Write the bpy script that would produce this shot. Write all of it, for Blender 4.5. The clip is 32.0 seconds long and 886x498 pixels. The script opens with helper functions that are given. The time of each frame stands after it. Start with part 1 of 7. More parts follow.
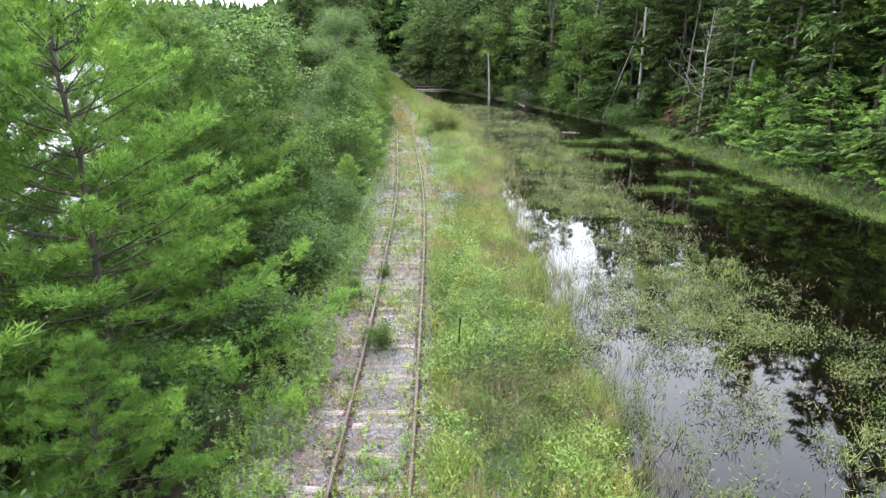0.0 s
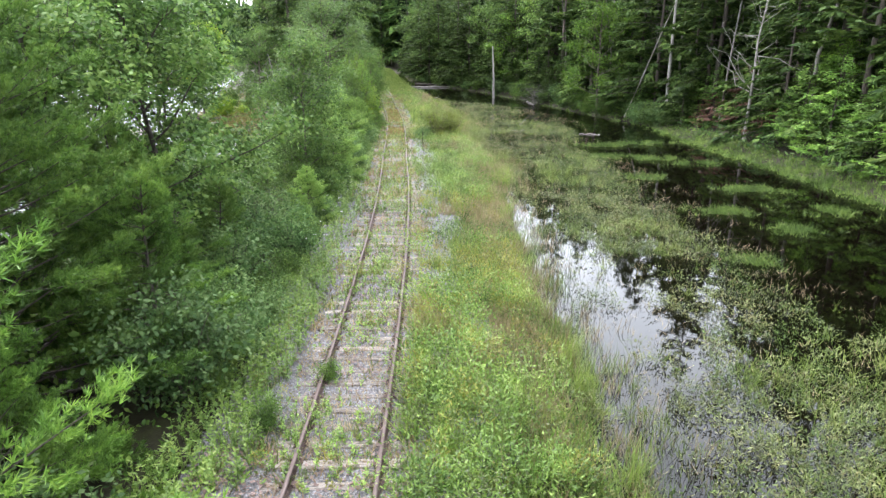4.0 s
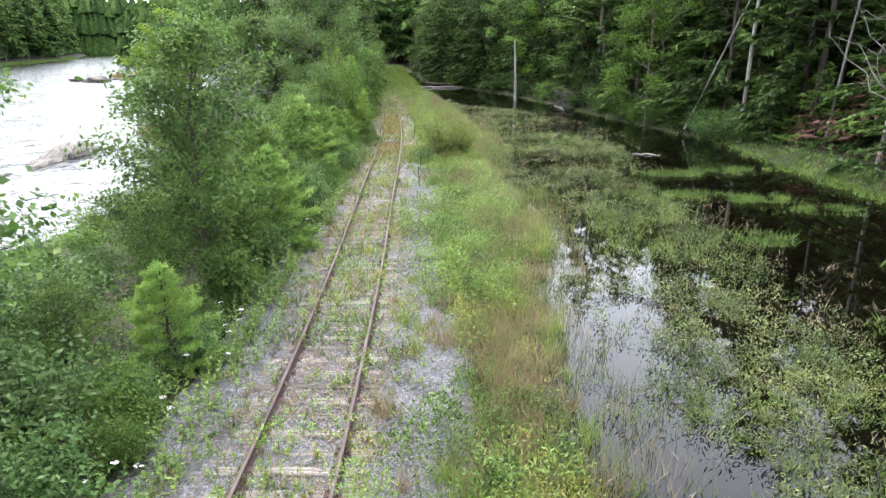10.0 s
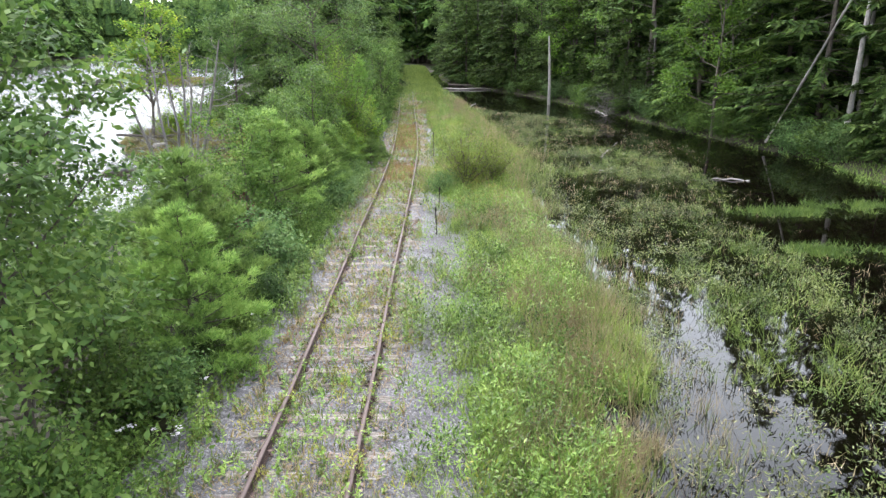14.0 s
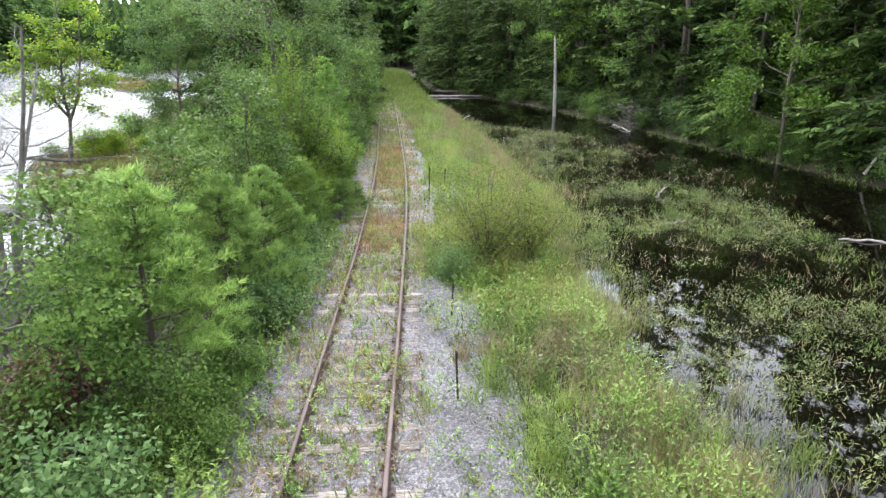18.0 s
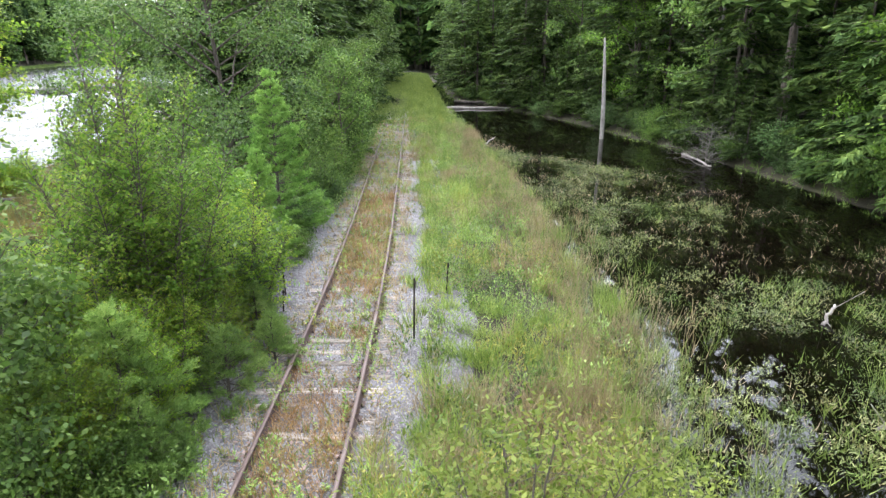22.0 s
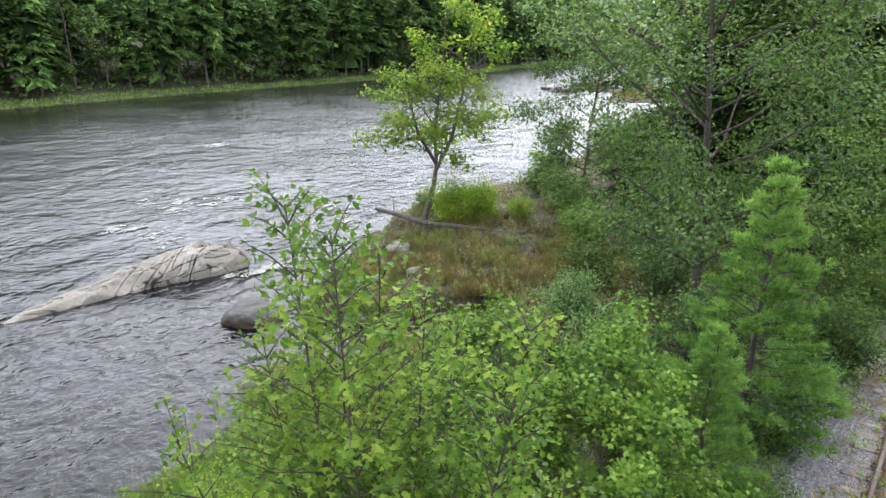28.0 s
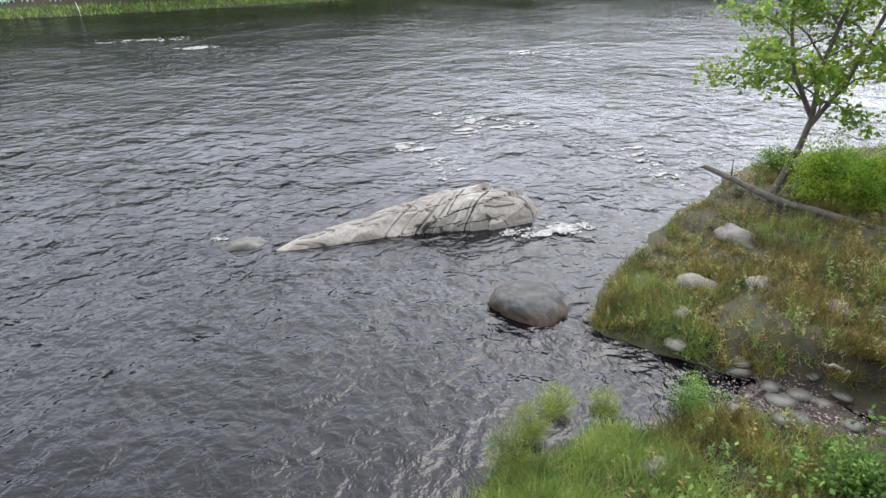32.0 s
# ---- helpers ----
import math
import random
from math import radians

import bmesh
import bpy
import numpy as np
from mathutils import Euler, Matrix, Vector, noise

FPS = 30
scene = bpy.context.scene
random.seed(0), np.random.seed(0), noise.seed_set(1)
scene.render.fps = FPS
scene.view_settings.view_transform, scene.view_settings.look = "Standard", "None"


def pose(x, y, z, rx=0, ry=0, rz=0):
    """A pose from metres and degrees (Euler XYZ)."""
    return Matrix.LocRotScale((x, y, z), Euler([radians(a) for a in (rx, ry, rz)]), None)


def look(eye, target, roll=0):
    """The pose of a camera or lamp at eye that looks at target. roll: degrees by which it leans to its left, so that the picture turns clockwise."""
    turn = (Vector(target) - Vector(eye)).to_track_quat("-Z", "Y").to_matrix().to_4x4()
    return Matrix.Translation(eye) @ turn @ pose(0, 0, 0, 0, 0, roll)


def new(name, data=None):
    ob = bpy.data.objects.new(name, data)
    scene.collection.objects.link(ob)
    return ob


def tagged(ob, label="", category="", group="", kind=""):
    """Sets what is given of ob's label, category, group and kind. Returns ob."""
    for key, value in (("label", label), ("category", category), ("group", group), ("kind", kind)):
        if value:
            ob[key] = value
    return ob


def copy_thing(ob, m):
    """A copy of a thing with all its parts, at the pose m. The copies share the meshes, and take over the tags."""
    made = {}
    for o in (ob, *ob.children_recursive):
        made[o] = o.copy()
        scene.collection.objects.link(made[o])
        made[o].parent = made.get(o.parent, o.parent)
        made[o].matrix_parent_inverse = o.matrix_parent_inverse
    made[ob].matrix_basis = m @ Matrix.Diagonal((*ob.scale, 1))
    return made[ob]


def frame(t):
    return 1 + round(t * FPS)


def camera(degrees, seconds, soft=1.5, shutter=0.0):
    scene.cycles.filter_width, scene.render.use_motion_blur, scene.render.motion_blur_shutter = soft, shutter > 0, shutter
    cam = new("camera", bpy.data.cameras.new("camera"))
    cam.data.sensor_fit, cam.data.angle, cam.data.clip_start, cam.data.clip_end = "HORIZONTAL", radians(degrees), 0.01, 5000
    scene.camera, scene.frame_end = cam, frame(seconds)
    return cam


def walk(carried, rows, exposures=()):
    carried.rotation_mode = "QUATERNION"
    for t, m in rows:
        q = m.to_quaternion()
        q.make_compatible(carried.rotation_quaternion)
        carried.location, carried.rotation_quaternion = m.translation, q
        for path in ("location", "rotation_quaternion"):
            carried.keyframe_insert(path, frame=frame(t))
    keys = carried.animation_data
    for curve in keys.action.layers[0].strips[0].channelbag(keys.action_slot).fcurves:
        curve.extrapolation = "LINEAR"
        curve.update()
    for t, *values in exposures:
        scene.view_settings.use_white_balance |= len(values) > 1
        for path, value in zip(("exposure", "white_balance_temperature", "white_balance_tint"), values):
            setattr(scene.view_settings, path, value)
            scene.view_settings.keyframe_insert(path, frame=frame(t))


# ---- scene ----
cam = camera(70.88, 32.0, soft=1.4)
# seconds, eye x y z, yaw to the left, pitch, roll
ROWS = [
    (0.0, 1.130, 0.000, 7.783, -1.500, -18.030, 0.119),
    (0.5, 1.087, 1.270, 7.724, -1.629, -17.913, 0.155),
    (1.0, 1.096, 2.535, 7.648, -1.833, -17.745, 0.252),
    (1.5, 1.151, 3.758, 7.532, -1.738, -17.603, 0.237),
    (2.0, 1.262, 4.920, 7.349, -1.654, -17.744, 0.138),
    (2.5, 1.419, 6.037, 7.131, -1.582, -18.029, 0.107),
    (3.0, 1.591, 7.118, 6.959, -1.440, -18.130, 0.089),
    (3.5, 1.724, 8.127, 6.863, -1.330, -18.080, 0.051),
    (5.5, 2.024, 11.777, 6.725, -0.878, -18.071, 0.040),
    (6.0, 2.080, 12.801, 6.721, -0.881, -18.089, 0.050),
    (6.5, 2.135, 13.895, 6.713, -0.899, -18.110, 0.108),
    (7.0, 2.193, 15.053, 6.689, -0.952, -18.148, 0.118),
    (7.5, 2.273, 16.287, 6.648, -0.935, -18.208, 0.140),
    (8.0, 2.397, 17.575, 6.605, -0.646, -18.216, 0.131),
    (8.5, 2.496, 18.855, 6.554, -0.467, -18.224, 0.068),
    (9.0, 2.570, 20.115, 6.504, -0.118, -18.195, 0.001),
    (9.5, 2.638, 21.363, 6.453, 0.170, -18.252, 0.019),
    (10.0, 2.695, 22.593, 6.404, 0.388, -18.303, 0.005),
    (10.5, 2.742, 23.807, 6.368, 0.622, -18.336, -0.072),
    (11.0, 2.776, 25.002, 6.341, 0.970, -18.332, -0.081),
    (11.5, 2.786, 26.154, 6.311, 1.306, -18.320, -0.078),
    (12.0, 2.786, 27.286, 6.274, 1.597, -18.303, -0.067),
    (12.5, 2.793, 28.420, 6.239, 1.852, -18.304, -0.117),
    (13.0, 2.793, 29.538, 6.209, 2.097, -18.319, -0.202),
    (13.5, 2.735, 30.588, 6.182, 2.330, -18.316, -0.253),
    (14.0, 2.484, 31.527, 6.145, 2.526, -18.328, -0.300),
    (14.5, 1.984, 32.388, 6.104, 2.725, -18.335, -0.348),
    (16.5, 0.436, 37.186, 5.950, 0.048, -18.305, -0.261),
    (17.0, 0.614, 38.892, 5.984, -0.243, -18.190, -0.091),
    (17.5, 0.918, 40.606, 6.002, 0.184, -18.161, -0.097),
    (18.0, 1.188, 42.248, 6.002, 0.597, -18.112, -0.168),
    (18.5, 1.381, 43.776, 6.011, 0.903, -18.074, -0.178),
    (19.0, 1.537, 45.270, 6.024, 1.251, -18.080, -0.162),
    (19.5, 1.604, 46.847, 6.043, 1.412, -18.012, -0.157),
    (20.0, 1.587, 48.441, 6.067, 1.331, -17.962, -0.155),
    (20.5, 1.590, 50.037, 6.081, 1.563, -17.971, -0.030),
    (21.0, 1.624, 51.668, 6.102, 2.111, -17.968, -0.027),
    (21.5, 1.676, 53.267, 6.124, 2.856, -17.938, -0.016),
    (22.0, 1.691, 54.736, 6.140, 3.010, -17.944, -0.059),
    (22.5, 1.648, 55.964, 6.156, 3.024, -17.977, -0.105),
    (23.0, 1.603, 56.953, 6.196, 2.993, -18.009, -0.098),
    (23.5, 1.576, 57.756, 6.281, 3.037, -18.035, 0.016),
    (24.0, 1.512, 58.455, 6.407, 3.071, -18.053, 0.109),
    (24.5, 1.375, 59.060, 6.552, 4.970, -18.071, 0.205),
    (26.5, 0.408, 61.297, 7.143, 26.538, -18.193, 0.175),
    (27.0, -0.032, 61.972, 7.243, 32.996, -18.267, 0.233),
    (27.5, -0.652, 62.730, 7.339, 39.321, -18.295, 0.153),
    (28.0, -1.426, 63.485, 7.428, 46.012, -18.324, 0.065),
    (28.5, -2.320, 64.179, 7.502, 54.598, -18.411, -0.047),
    (29.0, -3.277, 64.795, 7.556, 60.729, -18.506, -0.168),
    (29.5, -4.213, 65.289, 7.596, 64.907, -18.551, -0.264),
    (30.0, -5.081, 65.575, 7.598, 70.252, -18.616, -0.201),
    (30.5, -5.786, 65.789, 7.567, 72.705, -19.559, -0.145),
    (31.0, -6.368, 65.921, 7.520, 72.898, -22.074, -0.152),
    (31.5, -6.890, 66.061, 7.474, 72.936, -24.816, -0.176),
    (32.0, -7.424, 66.213, 7.429, 73.010, -26.832, -0.137),
]
walk(cam, [(t, pose(x, y, z, 90 + pitch, 0, yaw) @ pose(0, 0, 0, 0, 0, roll)) for t, x, y, z, yaw, pitch, roll in ROWS],
     exposures=[(0.0, 2.22), (6.0, 2.22), (11.0, 2.08), (18.0, 2.08), (21.0, 2.2), (24.0, 2.36), (27.0, 1.92), (28.5, 1.74), (32.0, 1.68)])

# ---- world and sun: a bright, thinly clouded sky ----
SUN_EL, SUN_AZ = 60.0, 322.0
world = bpy.data.worlds.new("sky")
scene.world = world
world.use_nodes = True
wn = world.node_tree.nodes
sky = wn.new("ShaderNodeTexSky")
sky.sky_type, sky.sun_disc = "NISHITA", False
sky.sun_elevation, sky.sun_rotation = radians(SUN_EL), radians(SUN_AZ)
sky.dust_density, sky.air_density, sky.ozone_density = 2.0, 1.0, 2.0
pale = wn.new("ShaderNodeHueSaturation")
pale.inputs["Saturation"].default_value = 0.32
world.node_tree.links.new(sky.outputs[0], pale.inputs["Color"])
thin = wn.new("ShaderNodeMixRGB")
thin.blend_type = "MULTIPLY"
thin.inputs[0].default_value = 1.0
thin.inputs[2].default_value = (1.46, 1.46, 1.48, 1)
world.node_tree.links.new(pale.outputs[0], thin.inputs[1])
cloud_shape = wn.new("ShaderNodeTexNoise")
cloud_shape.inputs["Scale"].default_value, cloud_shape.inputs["Detail"].default_value = 4.0, 4.0
cloud = wn.new("ShaderNodeValToRGB")
cloud.color_ramp.elements[0].position, cloud.color_ramp.elements[0].color = 0.3, (1.6, 1.72, 1.9, 1)
cloud.color_ramp.elements[1].position, cloud.color_ramp.elements[1].color = 0.7, (3.7, 3.85, 4.1, 1)
world.node_tree.links.new(cloud_shape.outputs["Fac"], cloud.inputs[0])
veil = wn.new("ShaderNodeMixRGB")
veil.blend_type = "ADD"
veil.inputs[0].default_value = 1.0
world.node_tree.links.new(thin.outputs[0], veil.inputs[1])
world.node_tree.links.new(cloud.outputs[0], veil.inputs[2])
world.node_tree.links.new(veil.outputs[0], wn["Background"].inputs["Color"])
wn["Background"].inputs["Strength"].default_value = 0.15
sun_data = bpy.data.lights.new("sun", "SUN")
sun_data.energy, sun_data.angle, sun_data.color = 0.55, radians(36), (1.0, 0.97, 0.93)
sun = new("sun", sun_data)
az = radians(SUN_AZ)
sun_way = Vector((math.sin(az) * math.cos(radians(SUN_EL)), math.cos(az) * math.cos(radians(SUN_EL)), math.sin(radians(SUN_EL))))
sun.matrix_world = look((0, 0, 60), Vector((0, 0, 60)) - sun_way)


# ---- materials ----
def make(name):
    m = bpy.data.materials.new(name)
    m.use_nodes = True
    m.node_tree.nodes.clear()
    nodes, links = m.node_tree.nodes, m.node_tree.links

    def node(kind, **values):
        n = nodes.new("ShaderNode" + kind)
        for key, value in values.items():
            k = key.replace("_", " ")
            if k in n.inputs:
                n.inputs[k].default_value = value
            else:
                setattr(n, key, value)
        return n

    def link(a, b):
        links.new(a, b)

    return m, node, link


def ramp_of(node, stops):
    r = node("ValToRGB")
    while len(r.color_ramp.elements) < len(stops):
        r.color_ramp.elements.new(0.5)
    for e, (at, c) in zip(r.color_ramp.elements, stops):
        e.position, e.color = at, (*c, 1)
    return r


def leaf_material(name, dark, mid, light, through_light=0.32, rough=0.5, spread=0.3, spec=0.42):
    """Foliage: colour varies from leaf to leaf, from plant to plant and over patches."""
    dark, mid, light = ((0.65 * r_, 0.61 * g_, 0.70 * b_) for r_, g_, b_ in (dark, mid, light))
    m, node, link = make(name)
    geo, info = node("NewGeometry"), node("ObjectInfo")
    noise_t = node("TexNoise", Scale=0.55, Detail=2.0)
    link(geo.outputs["Position"], noise_t.inputs["Vector"])
    clump = node("TexNoise", Scale=2.3, Detail=1.0)
    link(geo.outputs["Position"], clump.inputs["Vector"])
    both = node("Math", operation="MULTIPLY_ADD")
    link(clump.outputs["Fac"], both.inputs[0])
    both.inputs[1].default_value = 0.8
    link(noise_t.outputs["Fac"], both.inputs[2])
    a = node("Math", operation="MULTIPLY_ADD")
    link(both.outputs[0], a.inputs[0])
    a.inputs[1].default_value = 1.05
    a.inputs[2].default_value = -0.70
    b = node("Math", operation="MULTIPLY_ADD")
    link(geo.outputs["Random Per Island"], b.inputs[0])
    b.inputs[1].default_value = 0.55
    link(a.outputs[0], b.inputs[2])
    r = ramp_of(node, [(0.08, dark), (0.5, mid), (0.95, light)])
    link(b.outputs[0], r.inputs[0])
    hs = node("HueSaturation")
    v = node("MapRange")
    v.inputs["To Min"].default_value, v.inputs["To Max"].default_value = 1 - spread, 1 + spread
    link(info.outputs["Random"], v.inputs["Value"])
    link(v.outputs[0], hs.inputs["Value"])
    link(r.outputs[0], hs.inputs["Color"])
    p = node("BsdfPrincipled", Roughness=rough)
    p.inputs["Specular IOR Level"].default_value = spec
    t = node("BsdfTranslucent")
    mix = node("MixShader")
    mix.inputs[0].default_value = through_light
    link(hs.outputs[0], p.inputs["Base Color"])
    link(hs.outputs[0], t.inputs["Color"])
    link(p.outputs[0], mix.inputs[1])
    link(t.outputs[0], mix.inputs[2])
    out = node("OutputMaterial")
    link(mix.outputs[0], out.inputs["Surface"])
    return m


def rough_material(name, stops, scale=3.0, fine=40.0, rough=0.9, bump=0.4, stretch=(1, 1, 1), metal=0.0, local=False, spread=0.0, spec=0.3):
    """A dull surface: two scales of noise through a colour ramp, with fine relief."""
    stops = [(at, tuple(0.66 * v for v in c)) for at, c in stops]
    m, node, link = make(name)
    if local:
        src = node("TexCoord").outputs["Object"]
    else:
        src = node("NewGeometry").outputs["Position"]
    mp = node("Mapping")
    mp.inputs["Scale"].default_value = stretch
    link(src, mp.inputs["Vector"])
    n1 = node("TexNoise", Scale=scale, Detail=4.0, Roughness=0.6)
    n2 = node("TexNoise", Scale=fine, Detail=3.0, Roughness=0.6)
    link(mp.outputs[0], n1.inputs["Vector"])
    link(mp.outputs[0], n2.inputs["Vector"])
    mix = node("Math", operation="MULTIPLY_ADD")
    link(n2.outputs["Fac"], mix.inputs[0])
    mix.inputs[1].default_value = 0.5
    half = node("Math", operation="MULTIPLY_ADD")
    link(n1.outputs["Fac"], half.inputs[0])
    half.inputs[1].default_value, half.inputs[2].default_value = 1.3, -0.4
    link(half.outputs[0], mix.inputs[2])
    r = ramp_of(node, stops)
    link(mix.outputs[0], r.inputs[0])
    colour = r.outputs[0]
    if spread:
        info, hs, v = node("ObjectInfo"), node("HueSaturation"), node("MapRange")
        v.inputs["To Min"].default_value, v.inputs["To Max"].default_value = 1 - spread, 1 + spread
        link(info.outputs["Random"], v.inputs["Value"])
        link(v.outputs[0], hs.inputs["Value"])
        link(colour, hs.inputs["Color"])
        colour = hs.outputs[0]
    p = node("BsdfPrincipled", Roughness=rough, Metallic=metal)
    p.inputs["Specular IOR Level"].default_value = spec
    link(colour, p.inputs["Base Color"])
    bm_ = node("Bump", Strength=bump, Distance=0.02)
    link(n2.outputs["Fac"], bm_.inputs["Height"])
    link(bm_.outputs[0], p.inputs["Normal"])
    out = node("OutputMaterial")
    link(p.outputs[0], out.inputs["Surface"])
    return m


def water_material(name, base, rough, waves, tint=None, ior=1.33, calm=0.0):
    """Dark clear-topped water; waves: rows of (scale, stretch, strength, distance)."""
    m, node, link = make(name)
    pos = node("NewGeometry").outputs["Position"]
    p = node("BsdfPrincipled", Roughness=rough, IOR=ior)
    big = node("TexNoise", Scale=0.06, Detail=3.0)
    link(pos, big.inputs["Vector"])
    r = ramp_of(node, [(0.4, base), (0.66, tint or tuple(c * 1.6 for c in base))])
    link(big.outputs["Fac"], r.inputs[0])
    link(r.outputs[0], p.inputs["Base Color"])
    last = None
    swirl = node("TexNoise", Scale=0.09, Detail=2.5)
    link(pos, swirl.inputs["Vector"])

    def patch(strength):
        r_ = node("MapRange")
        r_.inputs["From Min"].default_value, r_.inputs["From Max"].default_value = 0.36, 0.62
        r_.inputs["To Min"].default_value, r_.inputs["To Max"].default_value = strength * (1 - calm), strength * (1 + 0.3 * calm)
        link(swirl.outputs["Fac"], r_.inputs["Value"])
        return r_.outputs[0]

    for scale, stretch, strength, distance in waves:
        mp = node("Mapping")
        mp.inputs["Scale"].default_value = stretch
        mp.inputs["Rotation"].default_value = (0, 0, 0.35)
        link(pos, mp.inputs["Vector"])
        n = node("TexNoise", Scale=scale, Detail=3.0, Roughness=0.55, Distortion=0.4)
        link(mp.outputs[0], n.inputs["Vector"])
        bmp = node("Bump", Strength=strength, Distance=distance)
        link(n.outputs["Fac"], bmp.inputs["Height"])
        if calm:
            link(patch(strength), bmp.inputs["Strength"])
        if last:
            link(last.outputs[0], bmp.inputs["Normal"])
        last = bmp
    link(last.outputs[0], p.inputs["Normal"])
    out = node("OutputMaterial")
    link(p.outputs[0], out.inputs["Surface"])
    return m


def gravel_material(name):
    """Crushed pale stone: cells for single stones, darker between them, brown dirt in patches."""
    m, node, link = make(name)
    pos = node("NewGeometry").outputs["Position"]
    v = node("TexVoronoi", Scale=24.0)
    link(pos, v.inputs["Vector"])
    edge = node("TexVoronoi", Scale=24.0, feature="DISTANCE_TO_EDGE")
    link(pos, edge.inputs["Vector"])
    big = node("TexNoise", Scale=0.9, Detail=4.0)
    link(pos, big.inputs["Vector"])
    stone = ramp_of(node, [(0.0, (0.045, 0.043, 0.046)), (0.5, (0.11, 0.107, 0.114)), (1.0, (0.23, 0.225, 0.238))])
    link(v.outputs["Color"], stone.inputs[0])
    dirt = ramp_of(node, [(0.38, (0.20, 0.13, 0.09)), (0.56, (1, 1, 1))])
    link(big.outputs["Fac"], dirt.inputs[0])
    gap = ramp_of(node, [(0.0, (0.25, 0.22, 0.2)), (0.12, (1, 1, 1))])
    link(edge.outputs["Distance"], gap.inputs[0])
    m1 = node("MixRGB", blend_type="MULTIPLY")
    m1.inputs[0].default_value = 0.32
    link(stone.outputs[0], m1.inputs[1])
    link(dirt.outputs[0], m1.inputs[2])
    m2 = node("MixRGB", blend_type="MULTIPLY")
    m2.inputs[0].default_value = 0.8
    link(m1.outputs[0], m2.inputs[1])
    link(gap.outputs[0], m2.inputs[2])
    p = node("BsdfPrincipled", Roughness=0.9)
    link(m2.outputs[0], p.inputs["Base Color"])
    bmp = node("Bump", Strength=0.9, Distance=0.03)
    link(edge.outputs["Distance"], bmp.inputs["Height"])
    link(bmp.outputs[0], p.inputs["Normal"])
    out = node("OutputMaterial")
    link(p.outputs[0], out.inputs["Surface"])
    return m


M_PINE = leaf_material("pine needles", (0.054, 0.13, 0.018), (0.155, 0.33, 0.044), (0.31, 0.52, 0.08), 0.42)
M_HEMLOCK = leaf_material("hemlock needles", (0.019, 0.044, 0.011), (0.061, 0.12, 0.024), (0.15, 0.235, 0.046), 0.3, 0.7, spec=0.12)
M_YPINE = leaf_material("young pine needles", (0.1, 0.2, 0.04), (0.25, 0.44, 0.085), (0.44, 0.64, 0.15), 0.55)
M_SPRUCE = leaf_material("fresh spruce needles", (0.06, 0.155, 0.022), (0.165, 0.36, 0.052), (0.32, 0.55, 0.1), 0.52)
M_MAPLE = leaf_material("maple leaves", (0.042, 0.1, 0.01), (0.11, 0.24, 0.022), (0.23, 0.385, 0.043), 0.45, 0.6, spec=0.2)
M_BROAD = leaf_material("broad leaves", (0.038, 0.085, 0.015), (0.10, 0.20, 0.031), (0.22, 0.345, 0.065), 0.42, 0.6, spec=0.2)
M_ASH = leaf_material("ash leaves", (0.04, 0.1, 0.017), (0.112, 0.235, 0.036), (0.25, 0.39, 0.07), 0.46)
M_ASHDARK = leaf_material("dull ash leaves", (0.034, 0.084, 0.016), (0.094, 0.19, 0.035), (0.2, 0.32, 0.066), 0.42, 0.6, spec=0.22)
M_ALDER = leaf_material("alder leaves", (0.04, 0.096, 0.025), (0.104, 0.21, 0.052), (0.23, 0.36, 0.115), 0.42, 0.6, spec=0.22)
M_YELLOW = leaf_material("yellow-green leaves", (0.042, 0.105, 0.011), (0.125, 0.26, 0.023), (0.28, 0.41, 0.045), 0.5, 0.6, spread=0.08, spec=0.18)
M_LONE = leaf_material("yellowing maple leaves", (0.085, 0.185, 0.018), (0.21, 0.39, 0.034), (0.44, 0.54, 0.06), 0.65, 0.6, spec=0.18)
M_GRASS = leaf_material("green grass", (0.07, 0.125, 0.022), (0.20, 0.31, 0.052), (0.38, 0.49, 0.115), 0.4)
M_WEED = leaf_material("weed leaves", (0.065, 0.135, 0.02), (0.185, 0.34, 0.048), (0.37, 0.54, 0.10), 0.38)
M_GOLD = leaf_material("yellowing weed leaves", (0.14, 0.15, 0.02), (0.27, 0.29, 0.04), (0.44, 0.42, 0.08), 0.35)
M_STRAW = leaf_material("dry grass", (0.20, 0.15, 0.07), (0.36, 0.30, 0.14), (0.55, 0.47, 0.26), 0.3)
M_MARSH = leaf_material("marsh leaves", (0.03, 0.045, 0.011), (0.11, 0.155, 0.034), (0.28, 0.335, 0.098), 0.34)
M_OLIVEMARSH = leaf_material("olive marsh leaves", (0.03, 0.036, 0.01), (0.09, 0.105, 0.026), (0.22, 0.22, 0.065), 0.34)
M_REED = leaf_material("fresh green reeds", (0.038, 0.078, 0.015), (0.108, 0.195, 0.034), (0.25, 0.36, 0.078), 0.34, 0.6, spec=0.2)
M_SHORE = leaf_material("shore grass", (0.05, 0.052, 0.009), (0.15, 0.14, 0.022), (0.32, 0.26, 0.055), 0.32)
M_OLIVE = leaf_material("willow leaves", (0.085, 0.14, 0.02), (0.21, 0.30, 0.045), (0.38, 0.47, 0.09), 0.5, 0.6, spec=0.2)
M_REDWEED = leaf_material("dead rusty weeds", (0.15, 0.10, 0.045), (0.29, 0.22, 0.085), (0.45, 0.37, 0.16), 0.3)
M_RUST = leaf_material("orange dead weeds", (0.16, 0.09, 0.03), (0.34, 0.21, 0.07), (0.5, 0.36, 0.14), 0.3)
M_FARLEAF = leaf_material("far woods", (0.02, 0.05, 0.016), (0.075, 0.155, 0.035), (0.2, 0.33, 0.065), 0.26, 0.8, spread=0.45, spec=0.08)
